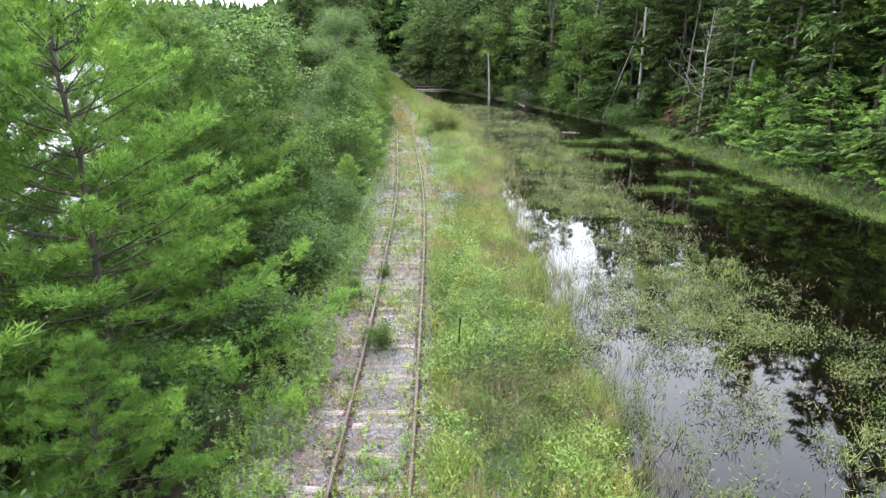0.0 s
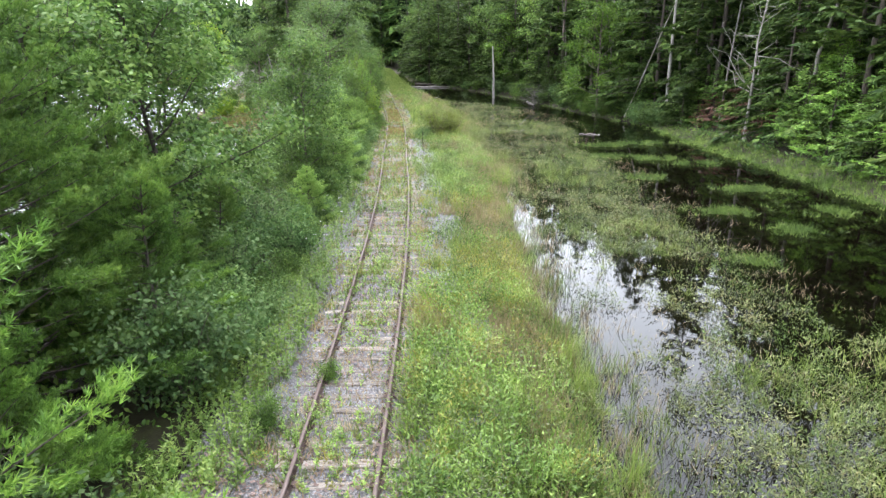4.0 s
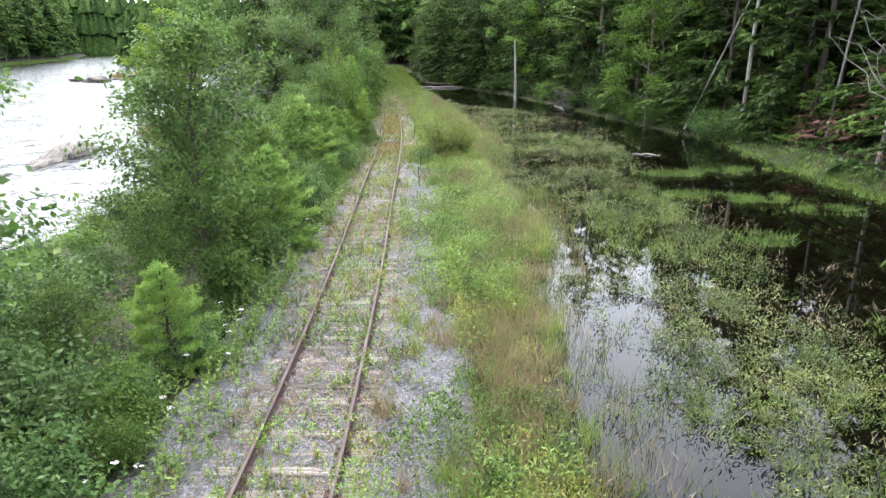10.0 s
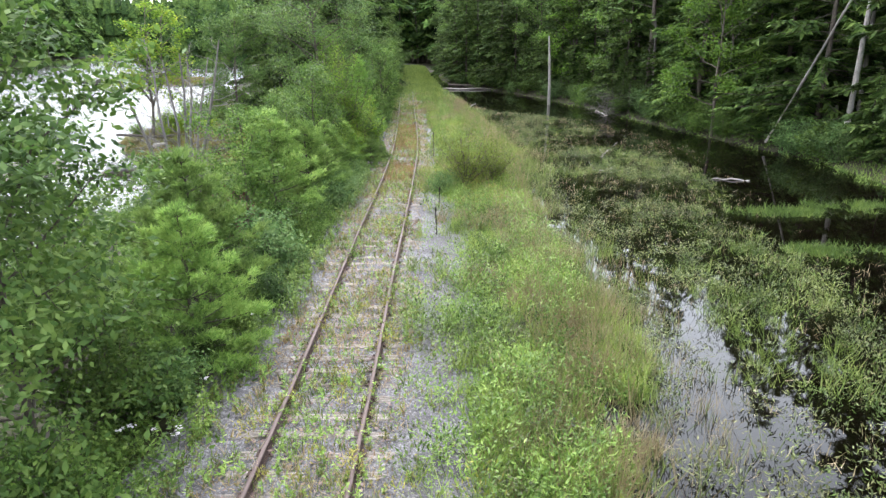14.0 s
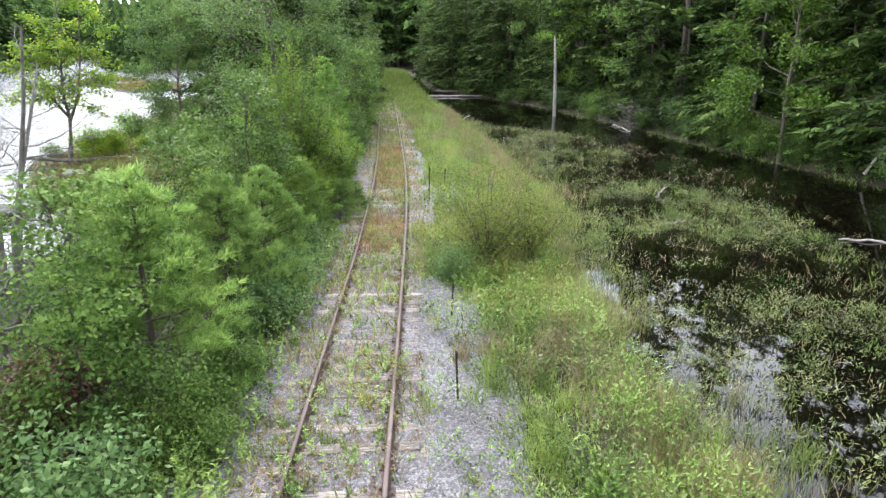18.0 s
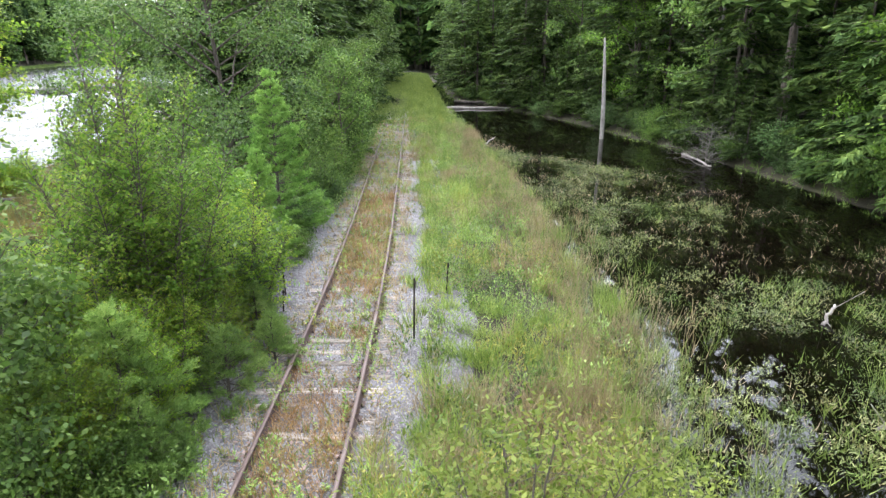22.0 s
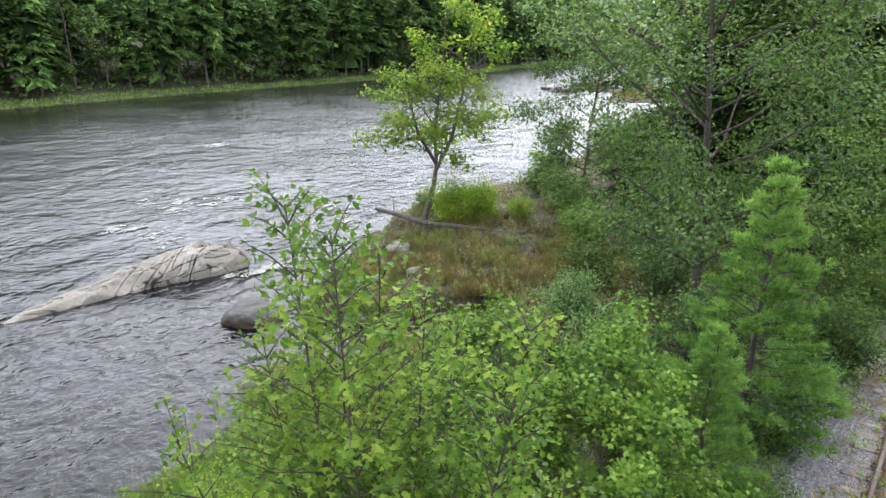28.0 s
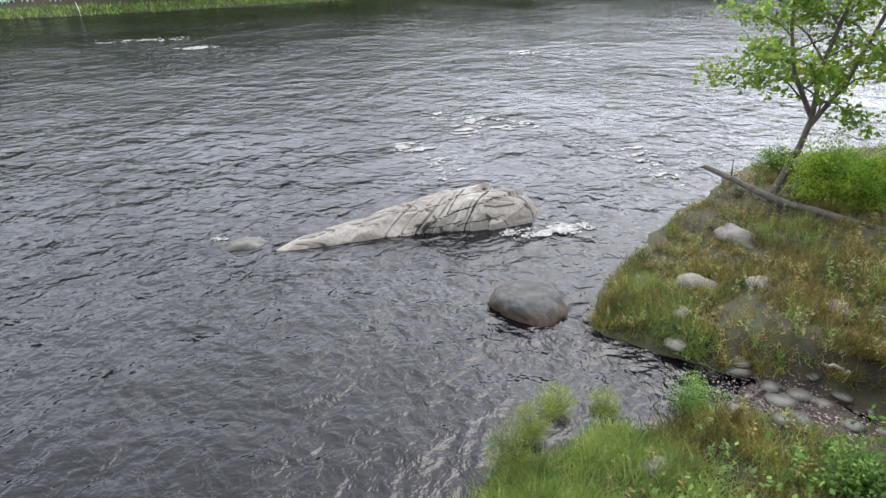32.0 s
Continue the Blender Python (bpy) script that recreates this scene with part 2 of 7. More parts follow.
# near-black leaf colour: painted shade for the hollow of far crowns
M_SHADE = leaf_material("crown shade", (0.006, 0.014, 0.006), (0.014, 0.03, 0.010), (0.03, 0.055, 0.018), 0.05, 0.9, spec=0.02)
M_RUSSET = leaf_material("dying needles", (0.12, 0.05, 0.03), (0.22, 0.10, 0.06), (0.30, 0.17, 0.10), 0.25)
M_BARK = rough_material("grey-brown bark", [(0.2, (0.035, 0.028, 0.022)), (0.8, (0.15, 0.125, 0.105))], 6, 30, stretch=(3, 3, 0.6), bump=0.8, spread=0.25)
M_PALEBARK = rough_material("pale bark", [(0.2, (0.18, 0.165, 0.15)), (0.8, (0.46, 0.43, 0.40))], 5, 30, stretch=(2, 2, 0.7), bump=0.5)
M_GREYBARK = rough_material("grey bark", [(0.2, (0.09, 0.082, 0.074)), (0.8, (0.25, 0.232, 0.212))], 5, 30, stretch=(2, 2, 0.7), bump=0.6)


def cracked_rock(name):
    """Pale bedded rock with dark joints running along it and across it."""
    m, node, link = make(name)
    src = node("TexCoord").outputs["Object"]
    lines = []
    for turn, scale, bend in ((0.28, 0.62, 1.6), (0.1, 0.4, 2.4), (0.75, 0.16, 1.2)):
        mp = node("Mapping")
        mp.inputs["Rotation"].default_value = (0.3, 0.2, turn)
        link(src, mp.inputs["Vector"])
        wave = node("TexWave", Scale=scale, Distortion=bend, Detail=2.0)
        wave.inputs["Detail Scale"].default_value = 0.8
        link(mp.outputs[0], wave.inputs["Vector"])
        lines.append(wave.outputs["Fac"])
    first = node("Math", operation="MINIMUM")
    link(lines[0], first.inputs[0])
    link(lines[1], first.inputs[1])
    joint = node("Math", operation="MINIMUM")
    link(first.outputs[0], joint.inputs[0])
    link(lines[2], joint.inputs[1])
    grain = node("TexNoise", Scale=7.0, Detail=5.0, Roughness=0.65)
    link(src, grain.inputs["Vector"])
    stain = node("TexNoise", Scale=0.7, Detail=3.0)
    link(src, stain.inputs["Vector"])
    mix = node("Math", operation="MULTIPLY_ADD")
    link(stain.outputs["Fac"], mix.inputs[0])
    mix.inputs[1].default_value = 0.7
    h = node("Math", operation="MULTIPLY")
    link(grain.outputs["Fac"], h.inputs[0])
    h.inputs[1].default_value = 0.5
    link(h.outputs[0], mix.inputs[2])
    base = ramp_of(node, [(0.3, (0.05, 0.043, 0.036)), (0.6, (0.125, 0.112, 0.096)), (0.85, (0.215, 0.198, 0.175))])
    link(mix.outputs[0], base.inputs[0])
    part_ = ramp_of(node, [(0.5, (0, 0, 0)), (0.6, (0.12, 0.12, 0.12))])
    link(stain.outputs["Fac"], part_.inputs[0])
    gap = node("Math", operation="ADD")
    link(joint.outputs[0], gap.inputs[0])
    link(part_.outputs[0], gap.inputs[1])
    dark = ramp_of(node, [(0.0, (0.14, 0.13, 0.1)), (0.006, (0.35, 0.33, 0.3)), (0.02, (1, 1, 1))])
    link(gap.outputs[0], dark.inputs[0])
    mul = node("MixRGB", blend_type="MULTIPLY")
    mul.inputs[0].default_value = 1.0
    link(base.outputs[0], mul.inputs[1])
    link(dark.outputs[0], mul.inputs[2])
    p = node("BsdfPrincipled", Roughness=0.85)
    link(mul.outputs[0], p.inputs["Base Color"])
    b1 = node("Bump", Strength=0.6, Distance=0.1)
    link(gap.outputs[0], b1.inputs["Height"])
    b2 = node("Bump", Strength=0.7, Distance=0.04)
    link(grain.outputs["Fac"], b2.inputs["Height"])
    link(b1.outputs[0], b2.inputs["Normal"])
    link(b2.outputs[0], p.inputs["Normal"])
    out = node("OutputMaterial")
    link(p.outputs[0], out.inputs["Surface"])
    return m


def stained_boulder(name):
    """A smooth grey boulder, rusty brown towards the water line."""
    m, node, link = make(name)
    src = node("TexCoord").outputs["Object"]
    sep = node("SeparateXYZ")
    link(src, sep.inputs[0])
    grain = node("TexNoise", Scale=5.0, Detail=5.0, Roughness=0.65)
    link(src, grain.inputs["Vector"])
    tone = ramp_of(node, [(0.3, (0.012, 0.0125, 0.011)), (0.55, (0.028, 0.029, 0.026)), (0.8, (0.066, 0.065, 0.058))])
    link(grain.outputs["Fac"], tone.inputs[0])
    level = node("Math", operation="MULTIPLY_ADD")
    link(grain.outputs["Fac"], level.inputs[0])
    level.inputs[1].default_value = 0.3
    link(sep.outputs["Z"], level.inputs[2])
    rust = ramp_of(node, [(0.30, (1.0, 0.55, 0.3)), (0.52, (1, 1, 1))])
    link(level.outputs[0], rust.inputs[0])
    mul = node("MixRGB", blend_type="MULTIPLY")
    mul.inputs[0].default_value = 1.0
    link(tone.outputs[0], mul.inputs[1])
    link(rust.outputs[0], mul.inputs[2])
    p = node("BsdfPrincipled", Roughness=0.8)
    link(mul.outputs[0], p.inputs["Base Color"])
    b = node("Bump", Strength=0.4, Distance=0.03)
    link(grain.outputs["Fac"], b.inputs["Height"])
    link(b.outputs[0], p.inputs["Normal"])
    out = node("OutputMaterial")
    link(p.outputs[0], out.inputs["Surface"])
    return m


M_BOULDER = stained_boulder("stained boulder")
M_SILT = leaf_material("sodden leaf litter", (0.03, 0.022, 0.018), (0.09, 0.07, 0.058), (0.34, 0.3, 0.26), 0.1, 0.8, spec=0.1)
M_LITTER = leaf_material("dead leaf litter", (0.13, 0.095, 0.075), (0.24, 0.185, 0.145), (0.38, 0.31, 0.25), 0.1, 0.8, spec=0.1)
M_LEDGE = cracked_rock("jointed river ledge")
M_CREVICE = rough_material("dark inner rock", [(0.2, (0.012, 0.012, 0.008)), (0.7, (0.035, 0.036, 0.022))], 4, 25, bump=0.6)
M_GRAVEL = gravel_material("crushed stone ballast")
M_STONE = rough_material("loose stones", [(0.2, (0.09, 0.087, 0.092)), (0.5, (0.20, 0.195, 0.207)), (0.9, (0.39, 0.383, 0.402))], 9, 50, bump=0.3)
M_SOIL = rough_material("forest floor", [(0.15, (0.014, 0.011, 0.007)), (0.5, (0.034, 0.030, 0.014)), (0.9, (0.06, 0.068, 0.02))], 0.9, 14, bump=0.8)
M_TIE = rough_material("weathered tie wood", [(0.15, (0.06, 0.048, 0.041)), (0.42, (0.22, 0.19, 0.168)), (0.85, (0.48, 0.44, 0.40))], 5, 28, stretch=(0.5, 5, 5), bump=0.9, local=True, spread=0.4)
M_RAIL = rough_material("rusty rail steel", [(0.2, (0.045, 0.026, 0.021)), (0.6, (0.10, 0.066, 0.058)), (0.95, (0.19, 0.15, 0.145))], 4, 45, rough=0.8, metal=0.1, bump=0.2, stretch=(1, 0.35, 1))
M_RAILTOP = rough_material("worn rail head", [(0.2, (0.09, 0.06, 0.052)), (0.7, (0.17, 0.13, 0.12)), (0.95, (0.30, 0.26, 0.25))], 3, 60, rough=0.7, metal=0.15, bump=0.1, stretch=(1, 0.3, 1))
M_ROCK = rough_material("river rock", [(0.1, (0.035, 0.032, 0.026)), (0.42, (0.12, 0.11, 0.095)), (0.9, (0.3, 0.28, 0.25))], 1.6, 13, bump=0.9)
M_WETROCK = rough_material("wet boulder", [(0.2, (0.022, 0.022, 0.017)), (0.5, (0.058, 0.058, 0.049)), (0.95, (0.125, 0.10, 0.075))], 1.3, 12, rough=0.5, bump=0.4)
M_DEADWOOD = rough_material("bleached dead wood", [(0.2, (0.16, 0.14, 0.125)), (0.8, (0.44, 0.41, 0.38))], 3, 25, stretch=(1, 1, 1), bump=0.5)
M_LOG = rough_material("dark drift log", [(0.2, (0.03, 0.026, 0.022)), (0.8, (0.15, 0.13, 0.112))], 3, 22, bump=0.6, local=True)
M_IRON = rough_material("dark iron", [(0.2, (0.018, 0.014, 0.012)), (0.8, (0.06, 0.045, 0.038))], 8, 60, rough=0.7, metal=0.4)
M_MUD = rough_material("wet mud", [(0.2, (0.018, 0.014, 0.010)), (0.8, (0.06, 0.05, 0.04))], 3, 26, rough=0.8, bump=0.6, spec=0.1)
M_SWAMP = water_material("still brown water", (0.0013, 0.001, 0.0006), 0.02, [(1.6, (1, 1, 1), 0.05, 0.02), (9, (1, 1, 1), 0.03, 0.005)])
M_RIVER = water_material("rippled river water", (0.0012, 0.0012, 0.002), 0.11, [(0.1, (1, 0.7, 1), 0.4, 1.6), (0.6, (0.8, 0.7, 1), 0.6, 0.65), (2.2, (0.8, 0.8, 1), 0.9, 0.16), (6.5, (1, 0.9, 1), 0.6, 0.035)], (0.0016, 0.0016, 0.0025), 1.29, 0.35)
M_FOAM = rough_material("white water", [(0.2, (0.06, 0.062, 0.062)), (0.7, (0.31, 0.3, 0.28))], 4, 22, rough=0.5, bump=0.8)
M_FLOWER = leaf_material("white flower heads", (0.6, 0.6, 0.55), (0.75, 0.75, 0.7), (0.85, 0.85, 0.8), 0.3)


# ---- mesh tools ----
def mesh_of(name, verts, faces, material):
    """A mesh from arrays; faces: (n, 3) or (n, 4)."""
    me = bpy.data.meshes.new(name)
    verts = np.asarray(verts, dtype=np.float32)
    faces = np.asarray(faces, dtype=np.int32)
    n, k = faces.shape
    me.vertices.add(len(verts))
    me.vertices.foreach_set("co", verts.ravel())
    me.loops.add(n * k)
    me.loops.foreach_set("vertex_index", faces.ravel())
    me.polygons.add(n)
    me.polygons.foreach_set("loop_start", np.arange(0, n * k, k, dtype=np.int32))
    me.update(calc_edges=True)
    me.materials.append(material)
    return me


def smooth(me):
    me.polygons.foreach_set("use_smooth", np.ones(len(me.polygons), dtype=bool))
    return me


def unit(v):
    return v / np.maximum(np.linalg.norm(v, axis=-1, keepdims=True), 1e-9)


def join(pieces):
    """Joins (verts, faces) pieces with faces of one size."""
    vs, fs, k = [], [], 0
    for v, f in pieces:
        vs.append(v)
        fs.append(np.asarray(f) + k)
        k += len(v)
    return np.concatenate(vs), np.concatenate(fs)


def tube(points, radii, sides=6):
    """A tapered tube along a line of points."""
    p = np.asarray(points, float)
    d = unit(np.gradient(p, axis=0))
    ref = np.where(np.abs(d[:, 2:3]) > 0.9, np.array([[1.0, 0, 0]]), np.array([[0, 0, 1.0]]))
    a = unit(np.cross(d, ref))
    b = np.cross(d, a)
    ang = np.arange(sides) * 2 * np.pi / sides
    ring = a[:, None] * np.cos(ang)[None, :, None] + b[:, None] * np.sin(ang)[None, :, None]
    v = (p[:, None] + ring * np.asarray(radii)[:, None, None]).reshape(-1, 3)
    i, j = np.meshgrid(np.arange(len(p) - 1), np.arange(sides), indexing="ij")
    i, j = i.ravel(), j.ravel()
    k = (j + 1) % sides
    return v, np.stack([i * sides + j, i * sides + k, (i + 1) * sides + k, (i + 1) * sides + j], 1)


def blades(base, way, side, length, width):
    """Pointed four-cornered leaves, one island each."""
    length, width = np.asarray(length)[:, None], np.asarray(width)[:, None]
    n = len(base)
    mid = base + way * length * 0.45
    v = np.stack([base, mid + side * width / 2, base + way * length, mid - side * width / 2], 1).reshape(-1, 3)
    return v, np.arange(4 * n).reshape(n, 4)


def lobed(base, way, side, length, width):
    """Maple leaves: three pointed lobes and a fold along the middle."""
    length, width = np.asarray(length)[:, None], np.asarray(width)[:, None]
    n = len(base)
    up = np.cross(side, way) * length * 0.12
    v = np.stack([base, base + way * length * 0.12 + side * width * 0.42 + up, base + way * length * 0.5 + side * width * 0.68 + up * 1.5, base + way * length * 0.55 + side * width * 0.24 + up * 0.5,
                  base + way * length, base + way * length * 0.55 - side * width * 0.24 + up * 0.5, base + way * length * 0.5 - side * width * 0.68 + up * 1.5, base + way * length * 0.12 - side * width * 0.42 + up], 1).reshape(-1, 3)
    k = 8 * np.arange(n)
    quads = np.array([[0, 1, 2, 3], [0, 3, 4, 5], [0, 5, 6, 7]])
    return v, (quads[None] + k[:, None, None]).reshape(-1, 4)


def leaf_cloud(rs, centres, outward, length, width, flat=0.8, jitter=0.7, shape=None):
    """Leaves at centres, their faces mostly to the sky, each turned its own way."""
    n = len(centres)
    normal = unit(np.array([0, 0, 1.0]) * flat + rs.normal(0, jitter, (n, 3)) + outward * 0.35)
    way = unit(np.cross(normal, rs.normal(0, 1, (n, 3))) + outward * 0.25 + np.array([0, 0, -0.15]))
    side = unit(np.cross(normal, way))
    s = rs.uniform(0.65, 1.3, n)
    return (shape or blades)(centres - way * (length * s * 0.5)[:, None], way, side, length * s, width * s)


def vnoise(x, y, scale, seed=0):
    """Smooth value noise from 0 to 1."""
    x, y = np.asarray(x) / scale, np.asarray(y) / scale
    xi, yi = np.floor(x), np.floor(y)
    fx, fy = x - xi, y - yi
    fx, fy = fx * fx * (3 - 2 * fx), fy * fy * (3 - 2 * fy)

    def h(a, b):
        q = np.sin(a * 127.1 + b * 311.7 + seed * 74.7) * 43758.5453
        return q - np.floor(q)

    return (h(xi, yi) * (1 - fx) + h(xi + 1, yi) * fx) * (1 - fy) + (h(xi, yi + 1) * (1 - fx) + h(xi + 1, yi + 1) * fx) * fy


def fnoise(x, y, scale, seed=0):
    return 0.55 * vnoise(x, y, scale, seed) + 0.3 * vnoise(x, y, scale / 2.3, seed + 5) + 0.15 * vnoise(x, y, scale / 5.1, seed + 9)


def part(name, me, parent, label=""):
    ob = new(name, me)
    ob.parent = parent
    return tagged(ob, label)


def root(name, x, y, z, label, category, group="", turn=0.0, size=1.0):
    ob = new(name)
    ob.empty_display_size = 0.2
    ob.matrix_basis = Matrix.LocRotScale((x, y, z), Euler((0, 0, turn)), (size, size, size))
    return tagged(ob, label, category, group)


# ---- the lie of the land ----
SWAMP_Z, RIVER_Z = -0.46, -2.35


def track_x(y):
    y = np.asarray(y, float)
    near = 0.25 - 0.0007 * (28 - np.minimum(y, 28)) ** 2
    bend = 0.00098 * (np.clip(y, 28, 82) - 28) ** 2
    sway = 0.26 * np.exp(-((y - 51) / 14) ** 2)
    return near - bend - sway - np.maximum(y - 82, 0) * 0.098


def shore_swamp(y):
    """Where the railway bank meets the swamp."""
    return np.interp(y, [-60, 5, 14, 24, 36, 39, 44, 51, 60, 65, 68.5, 73, 78, 87, 98, 124, 145, 400], [4.3, 4.3, 4.3, 4.2, 4.3, 4.2, 5.2, 5.0, 3.7, 4.2, 4.7, 4.1, 3.6, 2.6, 1.1, -1.2, -4.5, -30])


def reed_edge(y):
    """Where the marsh plants end and the open channel begins."""
    return np.interp(y, [-60, 10, 20, 28, 37, 45, 53, 62, 72, 78, 83, 88, 92, 97, 104], [16, 16, 14.5, 13.2, 13.8, 13.6, 13.3, 14.4, 15.2, 14.5, 12.5, 11.5, 7.5, 3.0, 1.0])


def shore_woods(y):
    """The wooded shore across the swamp."""
    return np.interp(y, [-60, 15, 30, 38, 50, 60, 68, 73, 82, 90, 98, 106, 114, 127, 142, 160, 400], [25.5, 24.6, 24.2, 23.8, 23.3, 22.6, 22.8, 21.2, 18.6, 17.0, 15.2, 13.0, 10.6, 5.0, -1.5, -3.5, -24])


def shore_river(y):
    return np.interp(y, [-80, 30, 52, 62, 67, 70, 72.8, 73.6, 74.3, 75.5, 79, 83, 88, 98, 110, 121, 160, 230, 330, 420, 600], [-16, -16, -16, -14.6, -14.9, -15.9, -16.9, -17.8, -20.0, -21.8, -24.2, -27, -30, -30.5, -33, -36, -46, -62, -104, -140, -260])


def far_shore(y):
    return np.interp(y, [-200, -60, 36, 56, 79, 111, 170, 230, 265, 380, 500, 700], [-112, -106, -106, -110, -117, -127, -141, -152, -170, -205, -262, -380])


INLET = ((-18.4, 72.3, -17.0, 73.7, 1.1), (-19.6, 72.6, -18.1, 73.9, 1.45), (-18.1, 73.9, -17.2, 75.0, 1.25), (-17.2, 75.0, -16.2, 76.6, 0.85), (-16.2, 76.6, -14.9, 78.2, 0.55))


def land(x, y):
    """Height of the ground."""
    x, y = np.asarray(x, float), np.asarray(y, float)
    u = x - track_x(y)
    lumps = (fnoise(x, y, 2.7, 3) - 0.5) * 0.16 + (fnoise(x, y, 14, 8) - 0.5) * 0.35
    sw, wd, rv, fr = shore_swamp(y), shore_woods(y), shore_river(y), far_shore(y)
    # right of the track: shoulder, swamp bed, wooded slope
    t = np.clip((x - track_x(y) - 2.4) / np.maximum(sw - track_x(y) - 2.4, 0.3), 0, 1)
    right = -0.31 - 0.15 * t
    d = np.minimum(x - sw, wd - x)
    right = np.where(d > 0, SWAMP_Z - np.minimum(d * 0.12, 0.5), right)
    up = np.maximum(x - wd, 0)
    right = np.where(x > wd, SWAMP_Z + 0.45 * np.minimum(up, 1) + 0.09 * np.minimum(up, 40) + 0.03 * np.maximum(up - 40, 0), right)
    # left of the track: down to the river, its bed, the far woods
    v = np.clip((-2.8 - u) / 5.5, 0, 1)
    left = -0.32 - 1.05 * v * v * (3 - 2 * v)
    rv = rv + 1.5 * (fnoise(x, y, 1.9, 91) - 0.5)
    w = np.clip((x - rv) / 7.0, 0, 1)
    left = np.where(w < 1, np.minimum(left, RIVER_Z + 1.0 * w ** 0.8), left)
    inr = np.minimum(rv - x, x - fr)
    left = np.where(inr > 0, RIVER_Z - np.minimum(inr * 0.25, 1.2), left)
    over = np.maximum(fr - x, 0)
    left = np.where(x < fr, RIVER_Z + 0.7 * np.minimum(over / 4, 1) + 0.26 * np.minimum(np.maximum(over - 5, 0), 90), left)
    # a narrow inlet behind the boulder
    cut = np.full(x.shape, 9.0)
    for ax, ay, bx, by, half in INLET:
        s = np.clip(((x - ax) * (bx - ax) + (y - ay) * (by - ay)) / ((bx - ax) ** 2 + (by - ay) ** 2), 0, 1)
        cut = np.minimum(cut, np.hypot(x - ax - (bx - ax) * s, y - ay - (by - ay) * s) - half)
    left = np.where(cut < 0.7, np.minimum(left, RIVER_Z - 0.22 + np.maximum(cut + 0.25, 0) * 0.9), left)
    z = np.where(u > 0, right, left)
    calm = np.clip((np.abs(u) - 2.7) / 2.5, 0, 1)
    wet = ((u > 0) & (d > -1.0)) | ((u < 0) & (inr > -2.0))
    return z + lumps * calm * np.where(wet, 0.35, 1.0)


def ground_z(x, y):
    return float(land(np.array([x]), np.array([y]))[0])


def sheet(name, xs, ys, height, material):
    gx, gy = np.meshgrid(xs, ys, indexing="ij")
    v = np.stack([gx.ravel(), gy.ravel(), height(gx.ravel(), gy.ravel())], 1)
    i, j = np.meshgrid(np.arange(len(xs) - 1), np.arange(len(ys) - 1), indexing="ij")
    i, j, k = i.ravel(), j.ravel(), len(ys)
    return smooth(mesh_of(name, v, np.stack([i * k + j, (i + 1) * k + j, (i + 1) * k + j + 1, i * k + j + 1], 1), material))


far_steps = np.array([2, 5, 9, 15, 24, 38, 60, 95, 150, 240, 400, 700, 1200, 2000.0])
xs = np.concatenate([-305 - far_steps[::-1], np.arange(-305, -145, 5.0), np.arange(-145, -40, 2.5), np.arange(-40, 28, 0.6), np.arange(28, 60, 2), 60 + far_steps])
ys = np.concatenate([-40 - far_steps[::-1], np.arange(-40, 0, 2), np.arange(0, 66, 0.8), np.arange(66, 88, 0.35), np.arange(88, 135, 0.8), np.arange(135, 300, 4), np.arange(300, 560, 6.5), 560 + far_steps])
tagged(new("ground", sheet("ground", xs, ys, land, M_SOIL)), "uneven brown forest soil and river banks", "ground", kind="structure")


def strip(name, left, right, ys, z, material, n=8):
    """A level sheet between two shores."""
    l, r = left(ys), right(ys)
    f = np.linspace(0, 1, n)
    v = np.stack([l[:, None] + (r - l)[:, None] * f, np.repeat(ys[:, None], n, 1), np.full((len(ys), n), z)], 2).reshape(-1, 3)
    i, j = np.meshgrid(np.arange(len(ys) - 1), np.arange(n - 1), indexing="ij")
    i, j = i.ravel(), j.ravel()
    return mesh_of(name, v, np.stack([i * n + j, i * n + j + 1, (i + 1) * n + j + 1, (i + 1) * n + j], 1), material)


wy = np.concatenate([np.arange(-60, 180, 1.0)])
tagged(new("swamp_water", strip("swamp_water", lambda y: shore_swamp(y) - 0.9, lambda y: np.maximum(shore_woods(y), shore_swamp(y)) + 0.9, wy, SWAMP_Z, M_SWAMP)), "still dark brown swamp water", "water", kind="structure")
ry = np.concatenate([np.arange(-200, 0, 5.0), np.arange(0, 150, 1.0), np.arange(150, 700, 5.0)])
tagged(new("river_water", strip("river_water", lambda y: far_shore(y) - 2.5, lambda y: shore_river(y) + np.where((y > 71) & (y < 80), 9.0, 1.5), ry, RIVER_Z, M_RIVER)), "wide rippled river with grey sky reflections", "water", kind="structure")


# ---- railway ----
def along(y):
    x = float(track_x(y))
    slope = float(track_x(y + 0.5) - track_x(y - 0.5))
    return x, math.atan(-slope)


